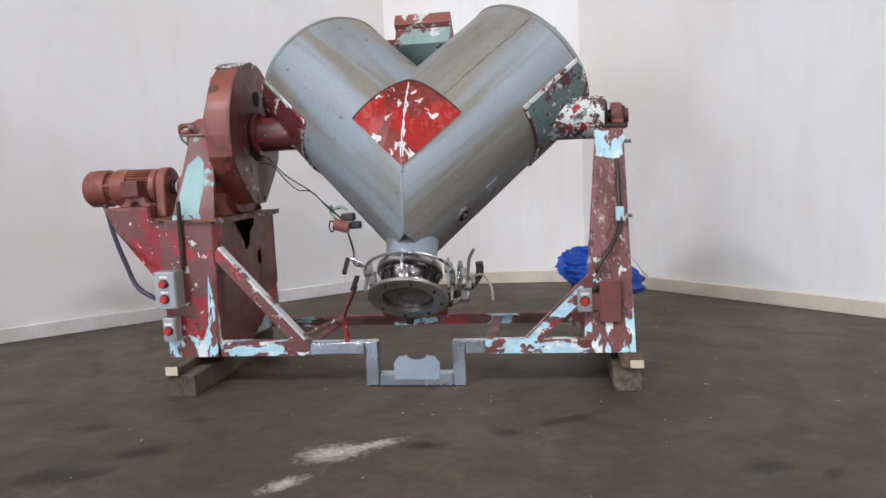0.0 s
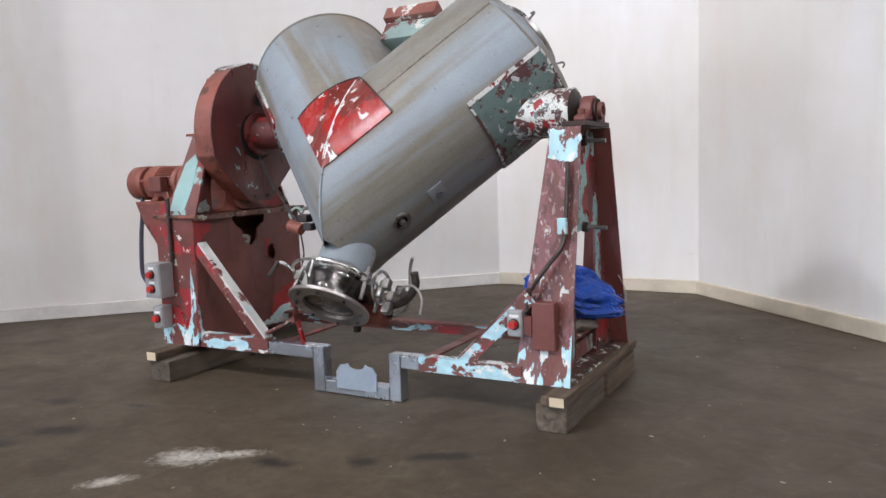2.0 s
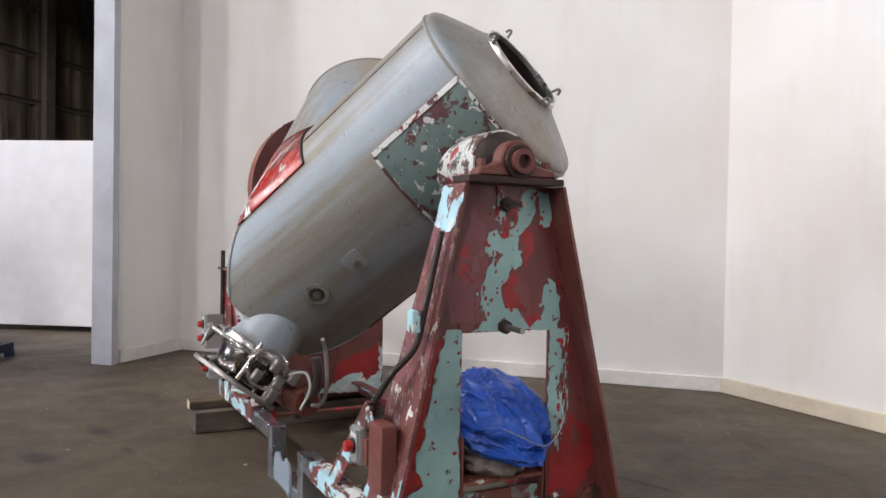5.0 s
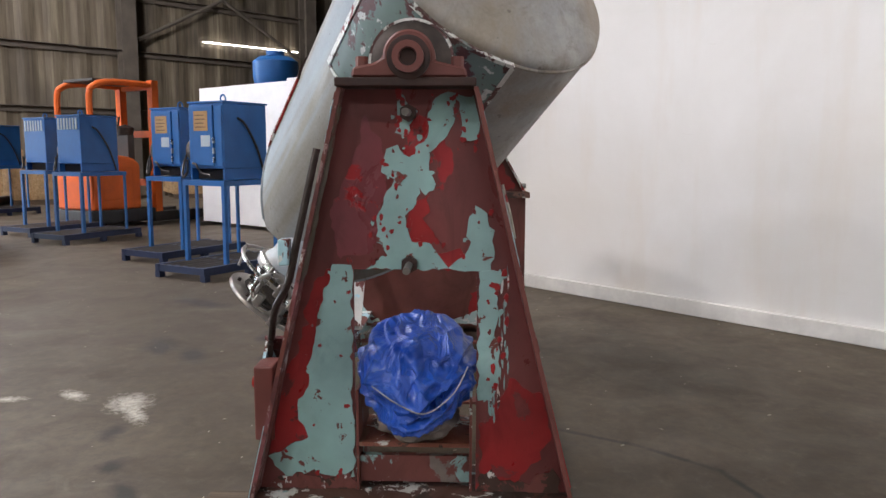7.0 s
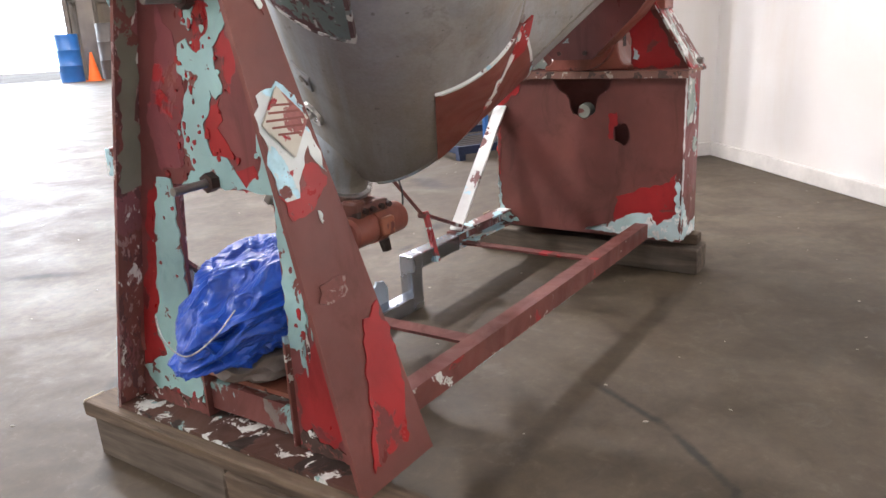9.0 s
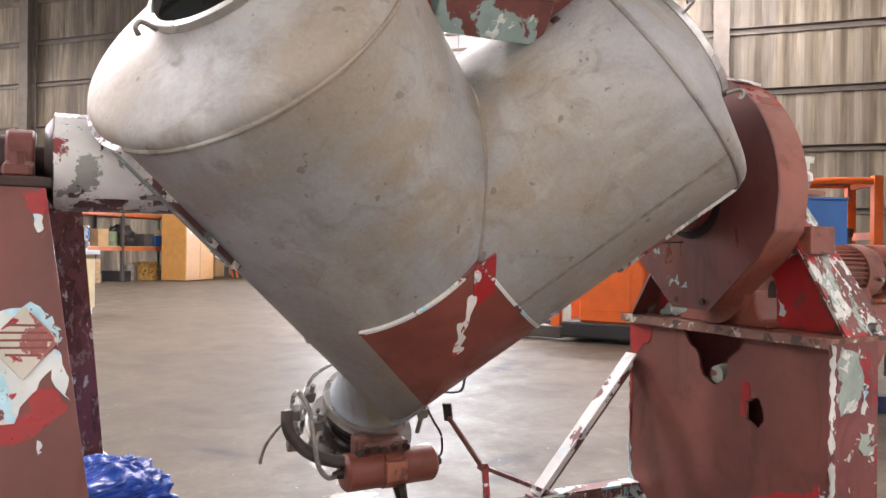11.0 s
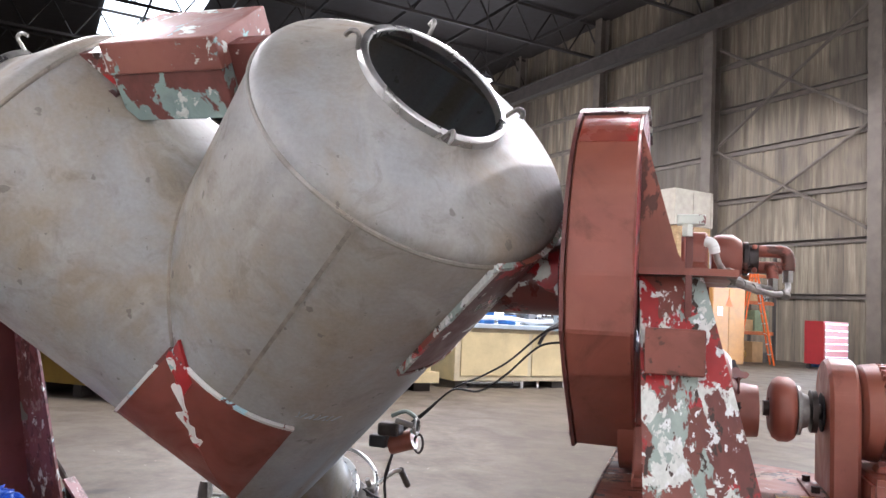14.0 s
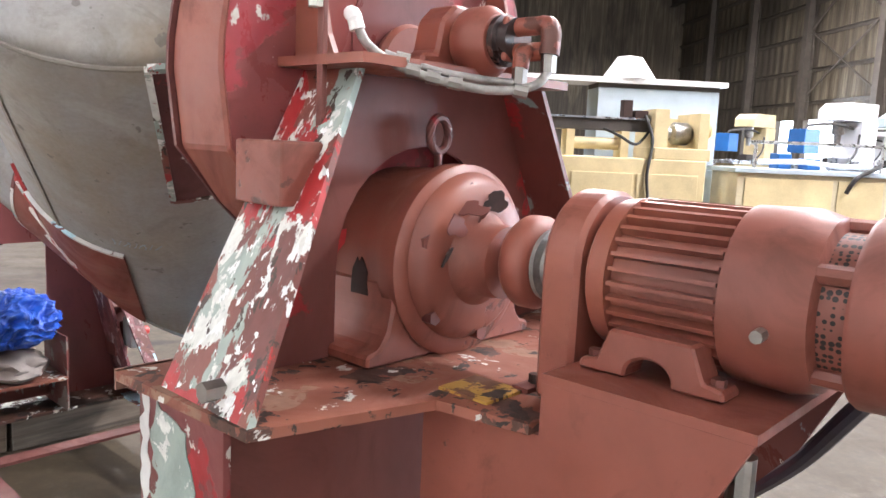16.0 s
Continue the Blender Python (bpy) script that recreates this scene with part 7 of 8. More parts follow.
def moulder(m, label, scale=1.0):
    c = thing("moulding_machine", label, "machine", "moulding machines", at=m)
    part("plinth", B(-2.2, 2.2, -0.5, 0.5, 0.12, 0.26), cream_paint, c)
    for x in (-2.0, -0.7, 0.7, 2.0):
        part("foot", B(x - 0.12, x + 0.12, -0.4, 0.4, 0, 0.12), iron_dark, c)
    part("bed", B(-2.1, 0.3, -0.45, 0.45, 0.26, 0.98, bevel=0.015), cream_paint, c)
    part("tank", B(0.32, 2.1, -0.45, 0.45, 0.26, 0.86, bevel=0.015), cream_paint, c)
    for x0, x1 in ((-2.0, -1.25), (-1.2, -0.45), (-0.4, 0.25), (0.45, 1.2), (1.25, 2.0)):
        part("door_panel", B(x0, x1, 0.452, 0.47, 0.34, 0.80, bevel=0.004), cream_paint, c)
    head = B(-2.15, -1.45, -0.42, 0.42, 0.98, 1.12, bevel=0.01)
    box(head, -2.12, -2.0, -0.38, 0.38, 1.12, 1.55)
    box(head, -1.62, -1.45, -0.38, 0.38, 1.12, 1.58)
    box(head, -2.0, -1.62, -0.38, -0.30, 1.12, 1.50)
    part("clamp_head", head, cream_paint, c)
    part("clamp_knuckle", lathe([(0, 0.0), (0, 0.10), (0.05, 0.14), (0.22, 0.14), (0.26, 0.09), (0.33, 0.09), (0.33, 0)], (-1.99, 0.1, 1.30), (1, 0, 0), 20), valve_steel, c, smooth=True)
    part("clamp_wheel", lathe([(0, 0.0), (0, 0.12), (0.05, 0.13), (0.09, 0.10), (0.09, 0)], (-2.16, 0.12, 1.38), (-1, 0, 0), 20), cream_paint, c, smooth=True)
    part("slide_bar", B(-1.44, 0.60, 0.05, 0.22, 1.30, 1.44, bevel=0.008), iron_dark, c)
    part("slide_top", B(-1.44, 0.60, 0.02, 0.25, 1.442, 1.465), galv, c)
    part("ram", rod((-1.1, 0.15, 1.14), (-0.45, 0.15, 1.14), 0.075, seg=18), cream_paint, c, smooth=True)
    for x in (-1.12, -0.45, 0.2):
        part("ram_stand", B(x - 0.05, x + 0.05, 0.0, 0.3, 0.98, 1.299), cream_paint, c)
    part("hose", tube([(-1.45, 0.25, 1.35), (-1.25, 0.35, 1.15), (-1.0, 0.4, 1.25), (-0.85, 0.3, 1.32)], 0.018, 8, 6), black_rubber, c)
    part("hose", tube([(-1.35, 0.3, 1.5), (-1.42, 0.42, 1.2), (-1.36, 0.5, 0.8), (-1.40, 0.5, 0.45)], 0.02, 8, 6), black_rubber, c)
    for x0, x1, z1 in ((-1.42, -1.25, 1.56), (-1.22, -1.10, 1.68)):
        part("valve_stack", B(x0, x1, 0.05, 0.2, 1.466, z1, bevel=0.01), rust_dark, c)
    part("injection_unit", lathe([(0, 0.0), (0, 0.10), (0.4, 0.12), (0.42, 0.15), (0.9, 0.15), (0.92, 0.12), (1.3, 0.12), (1.3, 0)], (0.7, 0, 1.22), (1, 0, 0), 24), cream_paint, c, smooth=True)
    part("carriage", B(0.55, 1.35, -0.32, 0.32, 0.86, 1.06, bevel=0.01), cream_paint, c)
    part("hose", tube([(0.2, 0.4, 0.9), (0.1, 0.55, 1.1), (-0.2, 0.55, 0.8), (-0.25, 0.5, 0.4)], 0.03, 8, 6), black_rubber, c)
    part("hose", tube([(1.5, 0.4, 0.9), (1.6, 0.55, 1.05), (1.75, 0.52, 0.7)], 0.025, 8, 6), black_rubber, c)
    part("control_box", B(1.55, 2.0, 0.1, 0.4, 1.0, 1.45, bevel=0.01), grey_blue, c)
    part("rear_cabinet", B(-2.70, -1.03, -1.40, -0.80, 0.0, 1.90, bevel=0.01), grey_blue, c)
    part("cabinet_roof", B(-2.78, 0.0, -1.45, -0.72, 1.96, 2.03), board_white, c)
    part("roof_frame", B(-2.70, -1.03, -1.38, -0.82, 1.901, 1.959), iron_dark, c)
    part("roof_prop", B(-0.10, -0.04, -1.1, -1.04, 0.0, 1.959), iron_dark, c)
    part("roof_hopper", lathe([(0, 0.38), (0.30, 0.17), (0.33, 0.0)], (-1.5, -1.05, 2.031), (0, 0, 1), 16), board_white, c, smooth=True)
    return c


moulder(HALL @ Matrix.Translation((-1.9, -7.45, 0)), "long cream moulding machine with clamp and hopper")


def bench(m, label):
    b = thing("test_bench", label, "machine bench", at=m)
    part("body", B(-0.70, 1.3, -0.40, 0.40, 0.10, 0.86, bevel=0.012), plain("pale_cream_paint", (0.55, 0.49, 0.34), 0.5), b)
    part("bench_top", B(-0.74, 1.36, -0.45, 0.45, 0.861, 0.92, bevel=0.006), grey_blue, b)
    for x in (-0.55, 1.15):
        part("foot", B(x - 0.1, x + 0.1, -0.35, 0.35, 0, 0.10), iron_dark, b)
    part("door_panel", B(-0.62, -0.02, 0.402, 0.415, 0.18, 0.80, bevel=0.004), cream_paint, b)
    part("door_panel", B(0.05, 1.2, 0.402, 0.415, 0.18, 0.80, bevel=0.004), cream_paint, b)
    part("pipe_rail", tube([(-0.62, 0.3, 0.92), (-0.62, 0.3, 1.20), (-0.57, 0.3, 1.25), (1.0, 0.3, 1.25), (1.05, 0.3, 1.20), (1.05, 0.3, 0.92)], 0.022, 8, 4), bright_steel, b, smooth=True)
    part("manifold_pipe", tube([(0.9, 0.1, 1.0), (0.3, 0.1, 1.02), (-0.2, 0.1, 0.98), (-0.6, 0.1, 1.0)], 0.035, 10, 4), board_white, b, smooth=True)
    for x, z in ((-0.6, 1.06), (-0.3, 1.10), (0.1, 1.07), (0.5, 1.12)):
        part("valve_block", B(x - 0.09, x + 0.09, -0.25, 0.0, 0.921, z, bevel=0.01), galv if x < 0 else machine_blue, b)
    part("hose", tube([(-0.65, 0.2, 1.05), (-0.5, 0.45, 1.0), (-0.2, 0.5, 0.85), (-0.1, 0.46, 0.65)], 0.028, 8, 6), black_rubber, b)
    return b


bench(HALL @ Matrix.Translation((-5.85, -7.75, 0)), "pale cream test bench with pipes and hoses on top")
# ---- pallet racks with goods ----


def rack(u0, v, bays, seed):
    rng = random.Random(seed)
    r = thing("pallet_rack", "orange and green pallet rack filled with parts and boxes", "rack", "pallet racks", at=HALL @ Matrix.Translation((u0, v, 0)))
    L = 2.6
    for k in range(bays + 1):
        for y in (0, 0.95):
            part("upright", B(-L * k - 0.045, -L * k + 0.045, y - 0.04, y + 0.04, 0, 3.35), iron_dark if k % 2 else green_grey, r)
    for k in range(bays):
        for z in (0.95, 1.88, 2.72):
            for y in (0, 0.95):
                part("beam", B(-L * (k + 1) + 0.05, -L * k - 0.05, y - 0.025, y + 0.025, z - 0.1, z), rack_orange, r)
            part("deck", B(-L * (k + 1) + 0.05, -L * k - 0.05, 0.03, 0.92, z, z + 0.02), pallet_wood, r)
    goods = [cardboard, pallet_wood, iron_dark, valve_steel, iron_brown, machine_blue, rust_dark, black_rubber, green_grey, galv, yellow_dirty]
    for k in range(bays):
        for z in (0.0, 0.971, 1.901):
            x = -L * k - 0.12
            while x > -L * (k + 1) + 0.35:
                w, h, d = rng.uniform(0.22, 0.70), rng.uniform(0.22, 0.70), rng.uniform(0.5, 0.88)
                x1 = max(x - w, -L * (k + 1) + 0.1)
                mat = rng.choice(goods)
                kind = rng.random()
                if kind < 0.55:
                    ob = part("stored_box", B(x1, x, 0.93 - d, 0.93, z + 0.001, z + h, bevel=0.008), mat)
                    tagged(ob, "box of parts stored on the pallet rack", "box", "goods on the racks")
                elif kind < 0.8:
                    rr = min(w, 0.5) / 2
                    ob = part("stored_drum", lathe([(0, 0.0), (0, rr), (h * 0.3, rr), (h * 0.32, rr + 0.01), (h * 0.34, rr), (h, rr * 0.96), (h, 0.0)], (x - rr, 0.6, z + 0.001), (0, 0, 1), 16), mat, smooth=True)
                    tagged(ob, "drum stored on the pallet rack", "drum", "goods on the racks")
                else:
                    t = bmesh.new()
                    bmesh.ops.create_icosphere(t, subdivisions=3, radius=1)
                    for q in t.verts:
                        dd = q.co.normalized()
                        q.co = Vector((dd.x * w / 2, dd.y * 0.35, dd.z * h / 2)) * (1 + 0.3 * noise.noise(dd * 2.2 + Vector((x, z, k))))
                        q.co += Vector((x - w / 2, 0.5, z + h / 2 - 0.02))
                    ob = part("wrapped_parcel", t, mat)
                    tagged(ob, "wrapped parcel stored on the pallet rack", "parcel", "goods on the racks")
                ob.matrix_world = HALL @ Matrix.Translation((u0, v, 0))
                x = x1 - rng.uniform(0.02, 0.08)
    return r


rack(-12.0, -14.95, 3, 5)
for name, u0, u1, z0, z1, mat, lab in (("wooden_crate", -16.9, -15.55, 2.745, 3.94, pallet_wood, "large plywood crate on top of the pallet rack"), ("wooden_crate", -17.0, -15.45, 3.945, 5.02, plain("pale_crate_ply", (0.36, 0.33, 0.27), 0.7), "large pale crate on top of another crate"),
                                      ("cardboard_box", -14.7, -14.05, 2.745, 3.12, cardboard, "cardboard box on top of the pallet rack"), ("white_carton", -15.38, -14.78, 2.745, 3.06, board_white, "white carton on top of the pallet rack"),
                                      ("white_carton", -13.3, -12.7, 2.745, 2.90, board_white, "flat white carton on the pallet rack"), ("cardboard_box", -19.1, -18.3, 2.745, 3.4, cardboard, "tall cardboard box on the pallet rack")):
    crate = thing(name, lab, "crate" if "crate" in name else "box", "goods on the racks", at=HALL @ Matrix.Translation((0, -14.95, 0)))
    part("crate_body", B(u0, u1, 0.05, 0.92, z0, z1, bevel=0.01), mat, crate)
    if name == "wooden_crate":
        for u in (u0 + 0.04, (u0 + u1) / 2, u1 - 0.04):
            part("batten", B(u - 0.04, u + 0.04, 0.921, 0.94, z0 + 0.01, z1 - 0.01), mat, crate)
        for z in (z0 + 0.06, z1 - 0.06):
            part("batten", B(u0 + 0.09, u1 - 0.09, 0.921, 0.937, z - 0.04, z + 0.04), mat, crate)
tub = thing("plastic_tub", "white plastic tub on the pallet rack", "tub", "goods on the racks", at=HALL)
part("tub_body", lathe([(0, 0.0), (0, 0.24), (0.5, 0.26), (0.52, 0.27), (0.54, 0.26), (0.55, 0)], (-17.7, -14.4, 2.745), (0, 0, 1), 20), board_white, tub, smooth=True)
# cupboard, ladders, tool chest near the racks
cup = thing("yellow_cupboard", "tall yellow wooden cupboard with an orange sign", "cupboard", at=HALL @ Matrix.Translation((-16.35, -13.2, 0)))
part("carcass", B(-0.65, 0.65, -0.4, 0.4, 0.02, 2.15, bevel=0.01), plain("orange_ply", (0.38, 0.19, 0.05), 0.5), cup)
part("door", B(-0.63, -0.01, 0.401, 0.42, 0.08, 2.1), plain("yellow_ply", (0.42, 0.20, 0.045), 0.5), cup)
part("door", B(0.01, 0.63, 0.401, 0.42, 0.08, 2.1), plain("yellow_ply_dark", (0.38, 0.18, 0.045), 0.5), cup)
part("sign", prism([(-0.15, 1.62), (0.15, 1.62), (0.0, 1.9)], 1, 0.4205, 0.425), orange_paint, cup)
part("notice", B(0.25, 0.45, 0.4205, 0.424, 1.35, 1.6), label_white, cup)


def ladder(m, h, label, rail_paint=None):
    rail_paint = rail_paint or orange_paint
    l = thing("step_ladder", label, "ladder", "step ladders", at=m)
    for x in (-0.24, 0.24):
        part("rail", rod((x, 0.55, 0), (x * 0.7, 0, h), 0.028, seg=8), rail_paint, l)
        part("rear_rail", rod((x, -0.45, 0), (x * 0.7, -0.02, h * 0.97), 0.022, seg=8), rail_paint, l)
    n = int(h / 0.3)
    for k in range(1, n):
        s = k / n
        part("rung", B(-0.24 + 0.07 * s, 0.24 - 0.07 * s, 0.55 * (1 - s) - 0.04, 0.55 * (1 - s) + 0.04, h * s - 0.012, h * s + 0.012), galv, l)
    part("top_cap", B(-0.2, 0.2, -0.07, 0.07, h, h + 0.03), rail_paint, l)
    return l


ladder(HALL @ Matrix.Translation((-18.1, -13.4, 0)) @ Matrix.Rotation(0.9, 4, "Z"), 3.0, "orange step ladder standing by the racks")
ladder(HALL @ Matrix.Translation((-12.3, -14.2, 0)) @ Matrix.Rotation(0.4, 4, "Z"), 2.0, "orange step ladder in front of the racks")
ladder(HALL @ Matrix.Translation((-11.5, -14.2, 0)) @ Matrix.Rotation(0.2, 4, "Z"), 2.0, "grey aluminium step ladder beside the racks", galv)
chest = thing("tool_chest", "red steel tool chest with drawers on castors", "tool chest", at=HALL @ Matrix.Translation((-19.2, -11.8, 0)))
chest_red = plain("dark_red_enamel", (0.26, 0.018, 0.022), 0.45, 0.0, 0.1)
part("chest_body", B(-0.55, 0.55, -0.3, 0.3, 0.14, 1.35, bevel=0.01), chest_red, chest)
for k in range(6):
    drawer = part("drawer", B(-0.52, 0.52, 0.301, 0.318, 0.2 + 0.185 * k, 0.37 + 0.185 * k, bevel=0.004), chest_red, chest)
    part("drawer_pull", B(-0.5, 0.5, 0.3185, 0.335, 0.345 + 0.185 * k, 0.36 + 0.185 * k), galv, drawer)
for x in (-0.45, 0.45):
    for y in (-0.22, 0.22):
        part("castor", rod((x - 0.025, y, 0.07), (x + 0.025, y, 0.07), 0.07, seg=12), black_rubber, chest)
cone = thing("traffic_cone", "orange traffic cone beside the gate", "traffic cone", at=HALL @ Matrix.Translation((-20.2, -5.0, 0)))
part("cone_body", lathe([(0.03, 0.17), (0.75, 0.03), (0.76, 0.0)], (0, 0, 0), (0, 0, 1), 20), orange_paint, cone, smooth=True)
part("cone_base", B(-0.2, 0.2, -0.2, 0.2, 0, 0.03), orange_paint, cone)
for k, (u, v, mat, h) in enumerate(((-20.4, -5.6, machine_blue, 1.25), (-20.8, -4.6, iron_dark, 1.5), (-20.1, -12.6, machine_blue, 0.95))):
    d = thing("steel_drum", "upright steel drum near the hall gate", "drum", "steel drums", at=HALL @ Matrix.Translation((u, v, 0)))
    part("drum_body", lathe([(0, 0.0), (0, 0.3), (h * 0.33, 0.3), (h * 0.34, 0.31), (h * 0.35, 0.3), (h * 0.66, 0.3), (h * 0.67, 0.31), (h * 0.68, 0.3), (h, 0.3), (h, 0.28), (h - 0.02, 0.0)], (0, 0, 0), (0, 0, 1), 24), mat, d, smooth=True)

ladder(turned(-7.8, -10.0, 150), 2.6, "aluminium step ladder standing behind the lift trucks", galv)

# ---- crates, boards and a bin behind the trucks ----


def crate_on_floor(m, w, d, h, mat, label):
    c = thing("floor_crate", label, "crate", "crates behind the trucks", at=m)
    part("crate_body", B(-w / 2, w / 2, -d / 2, d / 2, 0.09, h, bevel=0.006), mat, c)
    for x in (-w / 2 + 0.05, 0.0, w / 2 - 0.05):
        part("bearer", B(x - 0.045, x + 0.045, -d / 2, d / 2, 0, 0.0895), plank_mat, c)
    for x in (-w / 2 + 0.05, w / 2 - 0.05):
        for y in (-d / 2 - 0.02, d / 2 + 0.0005):
            part("batten", B(x - 0.045, x + 0.045, y, y + 0.0195, 0.10, h - 0.01), pallet_wood, c)
    for z in (0.15, h - 0.06):
        for y in (-d / 2 - 0.018, d / 2 + 0.0005):
            part("batten", B(-w / 2 + 0.10, w / 2 - 0.10, y, y + 0.0175, z - 0.04, z + 0.04), pallet_wood, c)
    return c


crate_on_floor(turned(-13.6, -5.55, 30), 1.3, 0.9, 0.62, pallet_wood, "low pale wooden crate on the hall floor")
crate_on_floor(turned(-13.2, -7.0, 25), 1.1, 0.8, 0.55, cardboard, "low brown wooden crate on the hall floor")
crate_on_floor(turned(-11.3, -7.6, 40), 1.2, 1.0, 0.85, pallet_wood, "pale wooden crate behind the blue cabinets")
crate_on_floor(turned(-12.0, -8.9, 50), 1.0, 0.8, 1.0, cardboard, "brown wooden crate behind the blue cabinets")
rng = random.Random(33)
for k in range(7):
    L = rng.uniform(2.2, 3.1)
    lean_m = turned(-11.0 + 0.22 * k, -10.4 - 0.10 * k, 40 + rng.uniform(-6, 6)) @ Matrix.Rotation(radians(rng.uniform(9, 14)), 4, "X")
    plank = part("leaning_board", B(-0.09, 0.09, -0.02, 0.02, 0.005, L, bevel=0.003), pallet_wood if k % 3 else plank_mat)
    plank.matrix_world = lean_m
    tagged(plank, "pale long board leaning in the hall behind the trucks", "board", "leaning boards")
board_rack = thing("board_rack", "dark steel rack holding the leaning boards", "rack", at=turned(-10.4, -10.95, 155))
for x in (-1.1, 1.1):
    for y in (-0.25, 0.25):
        part("upright", B(x - 0.04, x + 0.04, y - 0.04, y + 0.04, 0, 2.4), iron_dark, board_rack)
for z in (0.9, 2.0):
    for y in (-0.25, 0.25):
        part("crossbar", B(-1.06, 1.06, y - 0.03, y + 0.03, z, z + 0.08), iron_dark, board_rack)
for y in (-0.25, 0.25):
    part("brace", rod((-1.06, y, 0.95), (1.06, y, 1.95), 0.02, seg=8), iron_dark, board_rack)
bin_t = thing("grey_bin", "pale grey upright bin behind the lift truck", "bin", at=turned(-9.5, -8.3, 10))
part("bin_body", lathe([(0, 0.0), (0, 0.22), (0.55, 0.25), (0.56, 0.27), (0.59, 0.27), (0.59, 0.23), (0.10, 0.20), (0.10, 0.0)], (0, 0, 0), (0, 0, 1), 24), sack_grey, bin_t, smooth=True)

# ---- white step stand beside the bench ----


def step_stand(m, label):
    c = thing("step_stand", label, "step stand", at=m)
    for x in (-0.30, 0.30):
        part("side_frame", tube([(x, 0.42, 0.0), (x, 0.42, 0.30), (x, 0.15, 0.55), (x, -0.12, 0.78), (x, -0.38, 0.80), (x, -0.40, 0.0)], 0.022, 8, 3), board_white, c, smooth=True)
        part("upright", rod((x, -0.10, 0.0), (x, -0.10, 0.76), 0.018, seg=8), board_white, c)
    for y, z in ((0.32, 0.26), (0.06, 0.50), (-0.24, 0.76)):
        part("tread", B(-0.30, 0.30, y - 0.13, y + 0.13, z, z + 0.03, bevel=0.004), galv, c)
    return c


step_stand(turned(1.30, -9.75, 140), "white tubular step stand with three treads")


def lathe_machine(m, paint, label):
    c = thing("workshop_machine", label, "machine", "workshop machines", at=m)
    part("base", B(-0.8, 0.8, -0.35, 0.35, 0.0, 0.18, bevel=0.01), iron_dark, c)
    part("body", B(-0.75, 0.75, -0.32, 0.32, 0.181, 0.88, bevel=0.015), paint, c)
    part("table", B(-0.9, 0.9, -0.38, 0.38, 0.881, 0.96, bevel=0.006), galv, c)
    part("column", B(-0.72, -0.35, -0.28, 0.28, 0.961, 1.72, bevel=0.02), paint, c)
    part("head", prism([(-0.72, 1.721), (0.10, 1.721), (0.10, 1.90), (-0.05, 2.02), (-0.72, 2.02)], 1, -0.26, 0.26, bevel=0.012), paint, c)
    part("spindle", lathe([(0, 0.0), (0, 0.10), (0.22, 0.10), (0.24, 0.06), (0.42, 0.05), (0.42, 0.0)], (-0.12, 0, 1.72), (0, 0, -1), 20), valve_steel, c, smooth=True)
    part("vice", B(-0.20, 0.05, -0.12, 0.12, 0.961, 1.10, bevel=0.01), dark_steel, c)
    part("panel", B(0.45, 0.80, -0.20, 0.15, 1.15, 1.55, bevel=0.01), machine_blue, c)
    part("panel_arm", tube([(-0.35, 0.1, 1.6), (0.1, 0.15, 1.66), (0.55, 0.0, 1.62), (0.62, 0.0, 1.55)], 0.025, 8, 4), iron_dark, c, smooth=True)
    part("hose", tube([(-0.3, 0.28, 1.5), (-0.1, 0.40, 1.2), (0.1, 0.38, 1.0), (0.3, 0.34, 0.97)], 0.02, 8, 5), black_rubber, c)
    for x in (-0.55, 0.0, 0.50):
        part("door_panel", B(x - 0.20, x + 0.20, 0.321, 0.335, 0.26, 0.80, bevel=0.004), paint, c)
    return c


for u, v, deg, paint, lab in ((-7.6, -10.6, 20, board_white, "white milling machine with a blue control panel"), (-9.6, -12.2, -10, grey_blue, "pale blue milling machine with a control panel"), (-5.0, -11.6, 5, board_white, "white milling machine behind the cream machines"),
                              (-8.2, -15.2, 30, cream_paint, "cream milling machine farther back in the hall"), (-12.6, -17.6, 0, board_white, "white milling machine near the open yard side")):
    lathe_machine(HALL @ Matrix.Translation((u, v, 0)) @ Matrix.Rotation(radians(deg), 4, "Z"), paint, lab)

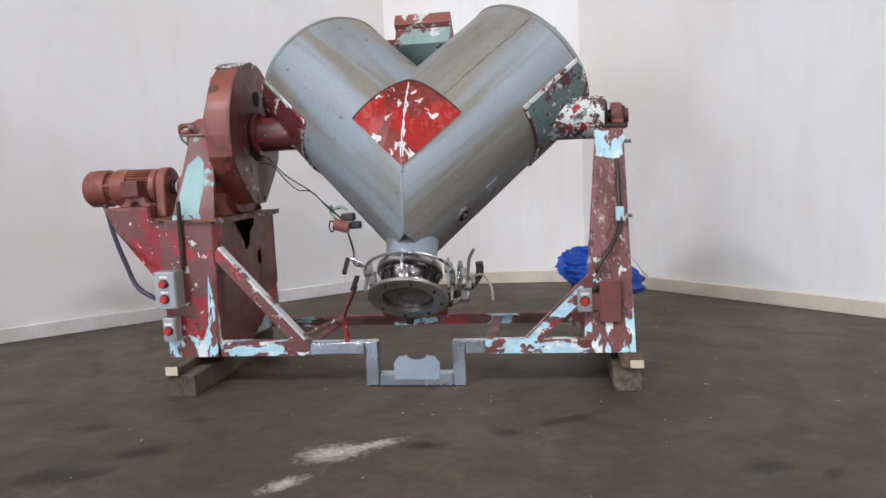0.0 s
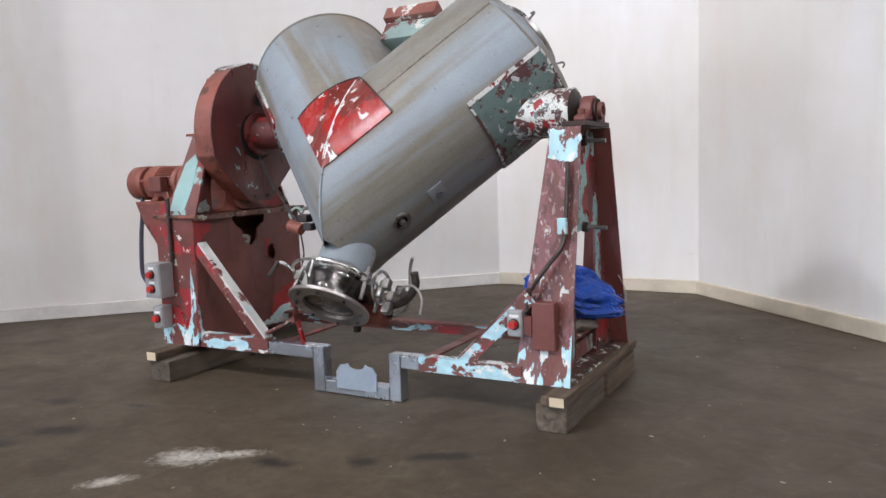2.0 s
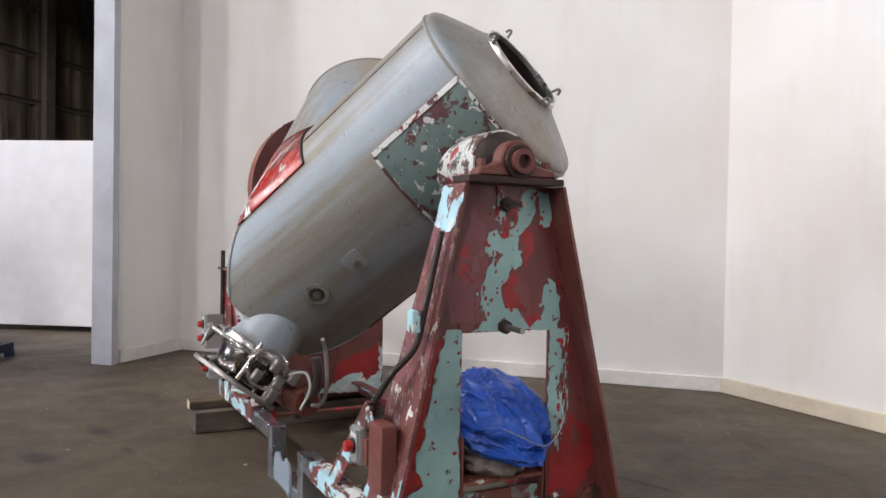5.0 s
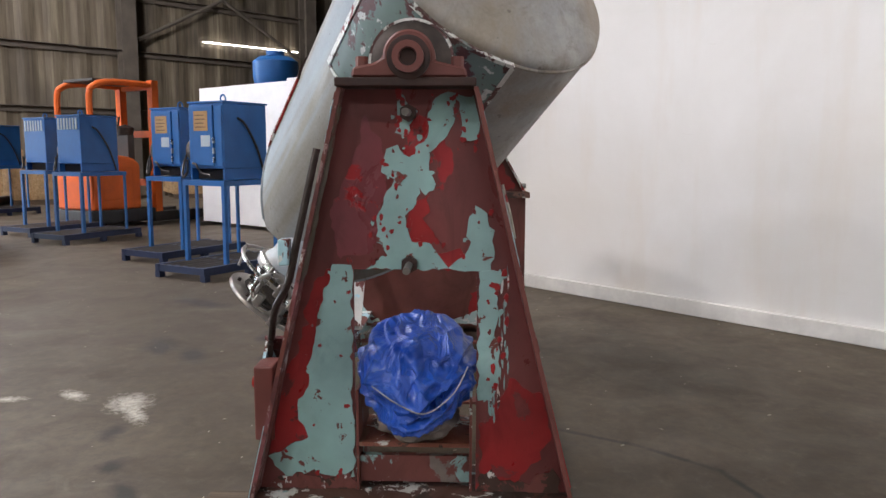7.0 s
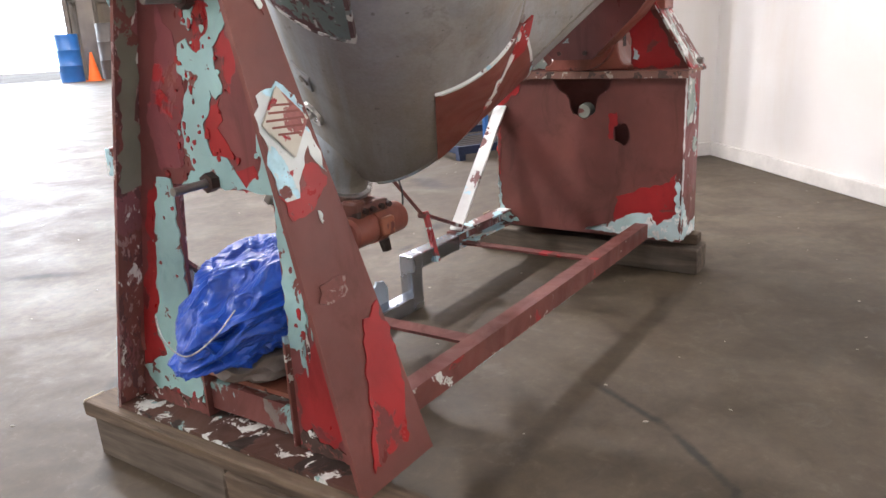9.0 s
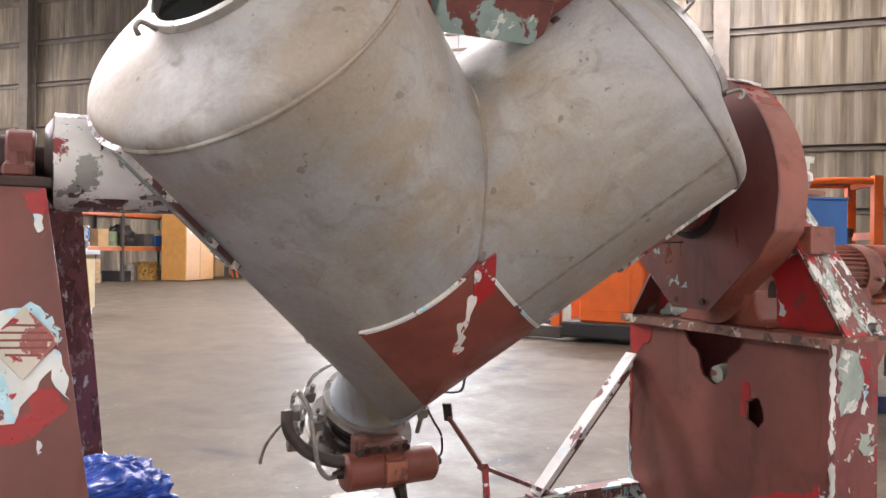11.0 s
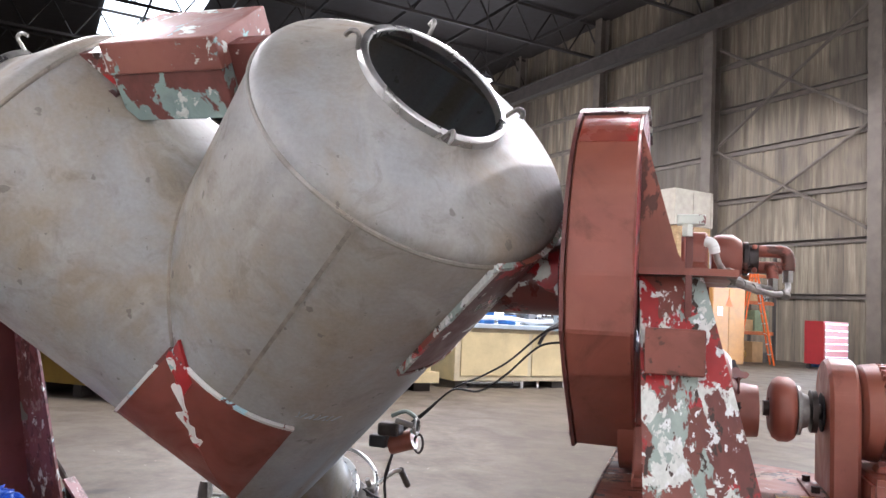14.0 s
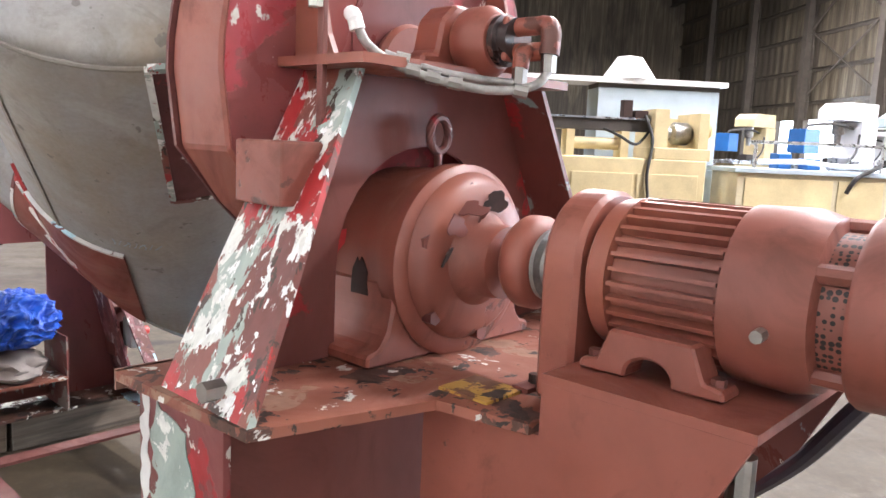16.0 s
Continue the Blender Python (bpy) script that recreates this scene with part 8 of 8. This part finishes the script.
# ---- yellow feeder on pallets ----
feeder = thing("yellow_feeder", "yellow sloping feeder on a dark gold base and pallets", "machine", at=Matrix.Translation((0, -4.9, 0)))
part("base", B(4.25, 5.7, -0.45, 0.45, 0.12, 0.46, bevel=0.01), plain("dark_gold_paint", (0.30, 0.19, 0.03), 0.5), feeder)
part("sloping_hood", prism([(4.15, 0.47), (5.75, 0.47), (5.75, 1.0), (4.95, 0.95)], 1, -0.48, 0.48, bevel=0.01), yellow_paint, feeder)
for x in (4.3, 4.95, 5.55):
    part("bearer", B(x, x + 0.1, -0.45, 0.45, 0, 0.12), iron_dark, feeder)
pal = thing("small_pallet", "small wooden pallet beside the yellow feeder", "pallet", at=Matrix.Translation((3.95, -5.15, 0)))
for y in (-0.22, 0.0, 0.22):
    part("board", B(-0.25, 0.25, y - 0.07, y + 0.07, 0.08, 0.10), pallet_wood, pal)
for x in (-0.2, 0.2):
    part("bearer", B(x - 0.04, x + 0.04, -0.28, 0.28, 0, 0.08), plank_mat, pal)

# ---- crumbs on the floor ----


rng = random.Random(11)
bm = bmesh.new()
for k in range(260):
    x, y = rng.uniform(-3.2, 3.2), rng.uniform(-3.4, 2.6)
    r = rng.uniform(0.002, 0.0055)
    t = bmesh.new()
    bmesh.ops.create_icosphere(t, subdivisions=1, radius=1)
    bmesh.ops.transform(t, verts=t.verts, matrix=Matrix.Translation((x, y, r * 0.3)) @ Matrix.Rotation(rng.uniform(0, 3), 4, "Z") @ Matrix.Diagonal((r * rng.uniform(0.8, 2.2), r, r * 0.4, 1)))
    join(bm, t)
tagged(part("floor_crumbs", bm, chalk), "pale crumbs and chips scattered on the concrete floor", "debris", kind="stuff")

# bright slit of daylight between two wall sheets
setting("wall_slit", B(HU + 0.13, HU + 0.15, 10.6, 14.3, 4.575, 4.605), bulb, "thin bright slit of daylight between wall sheets", "window")
# roof light far back
setting("roof_light", B(-5.4, -1.2, -42, -33, HZ - 0.06, HZ - 0.02), day, "bright roof light between the trusses", "roof light")
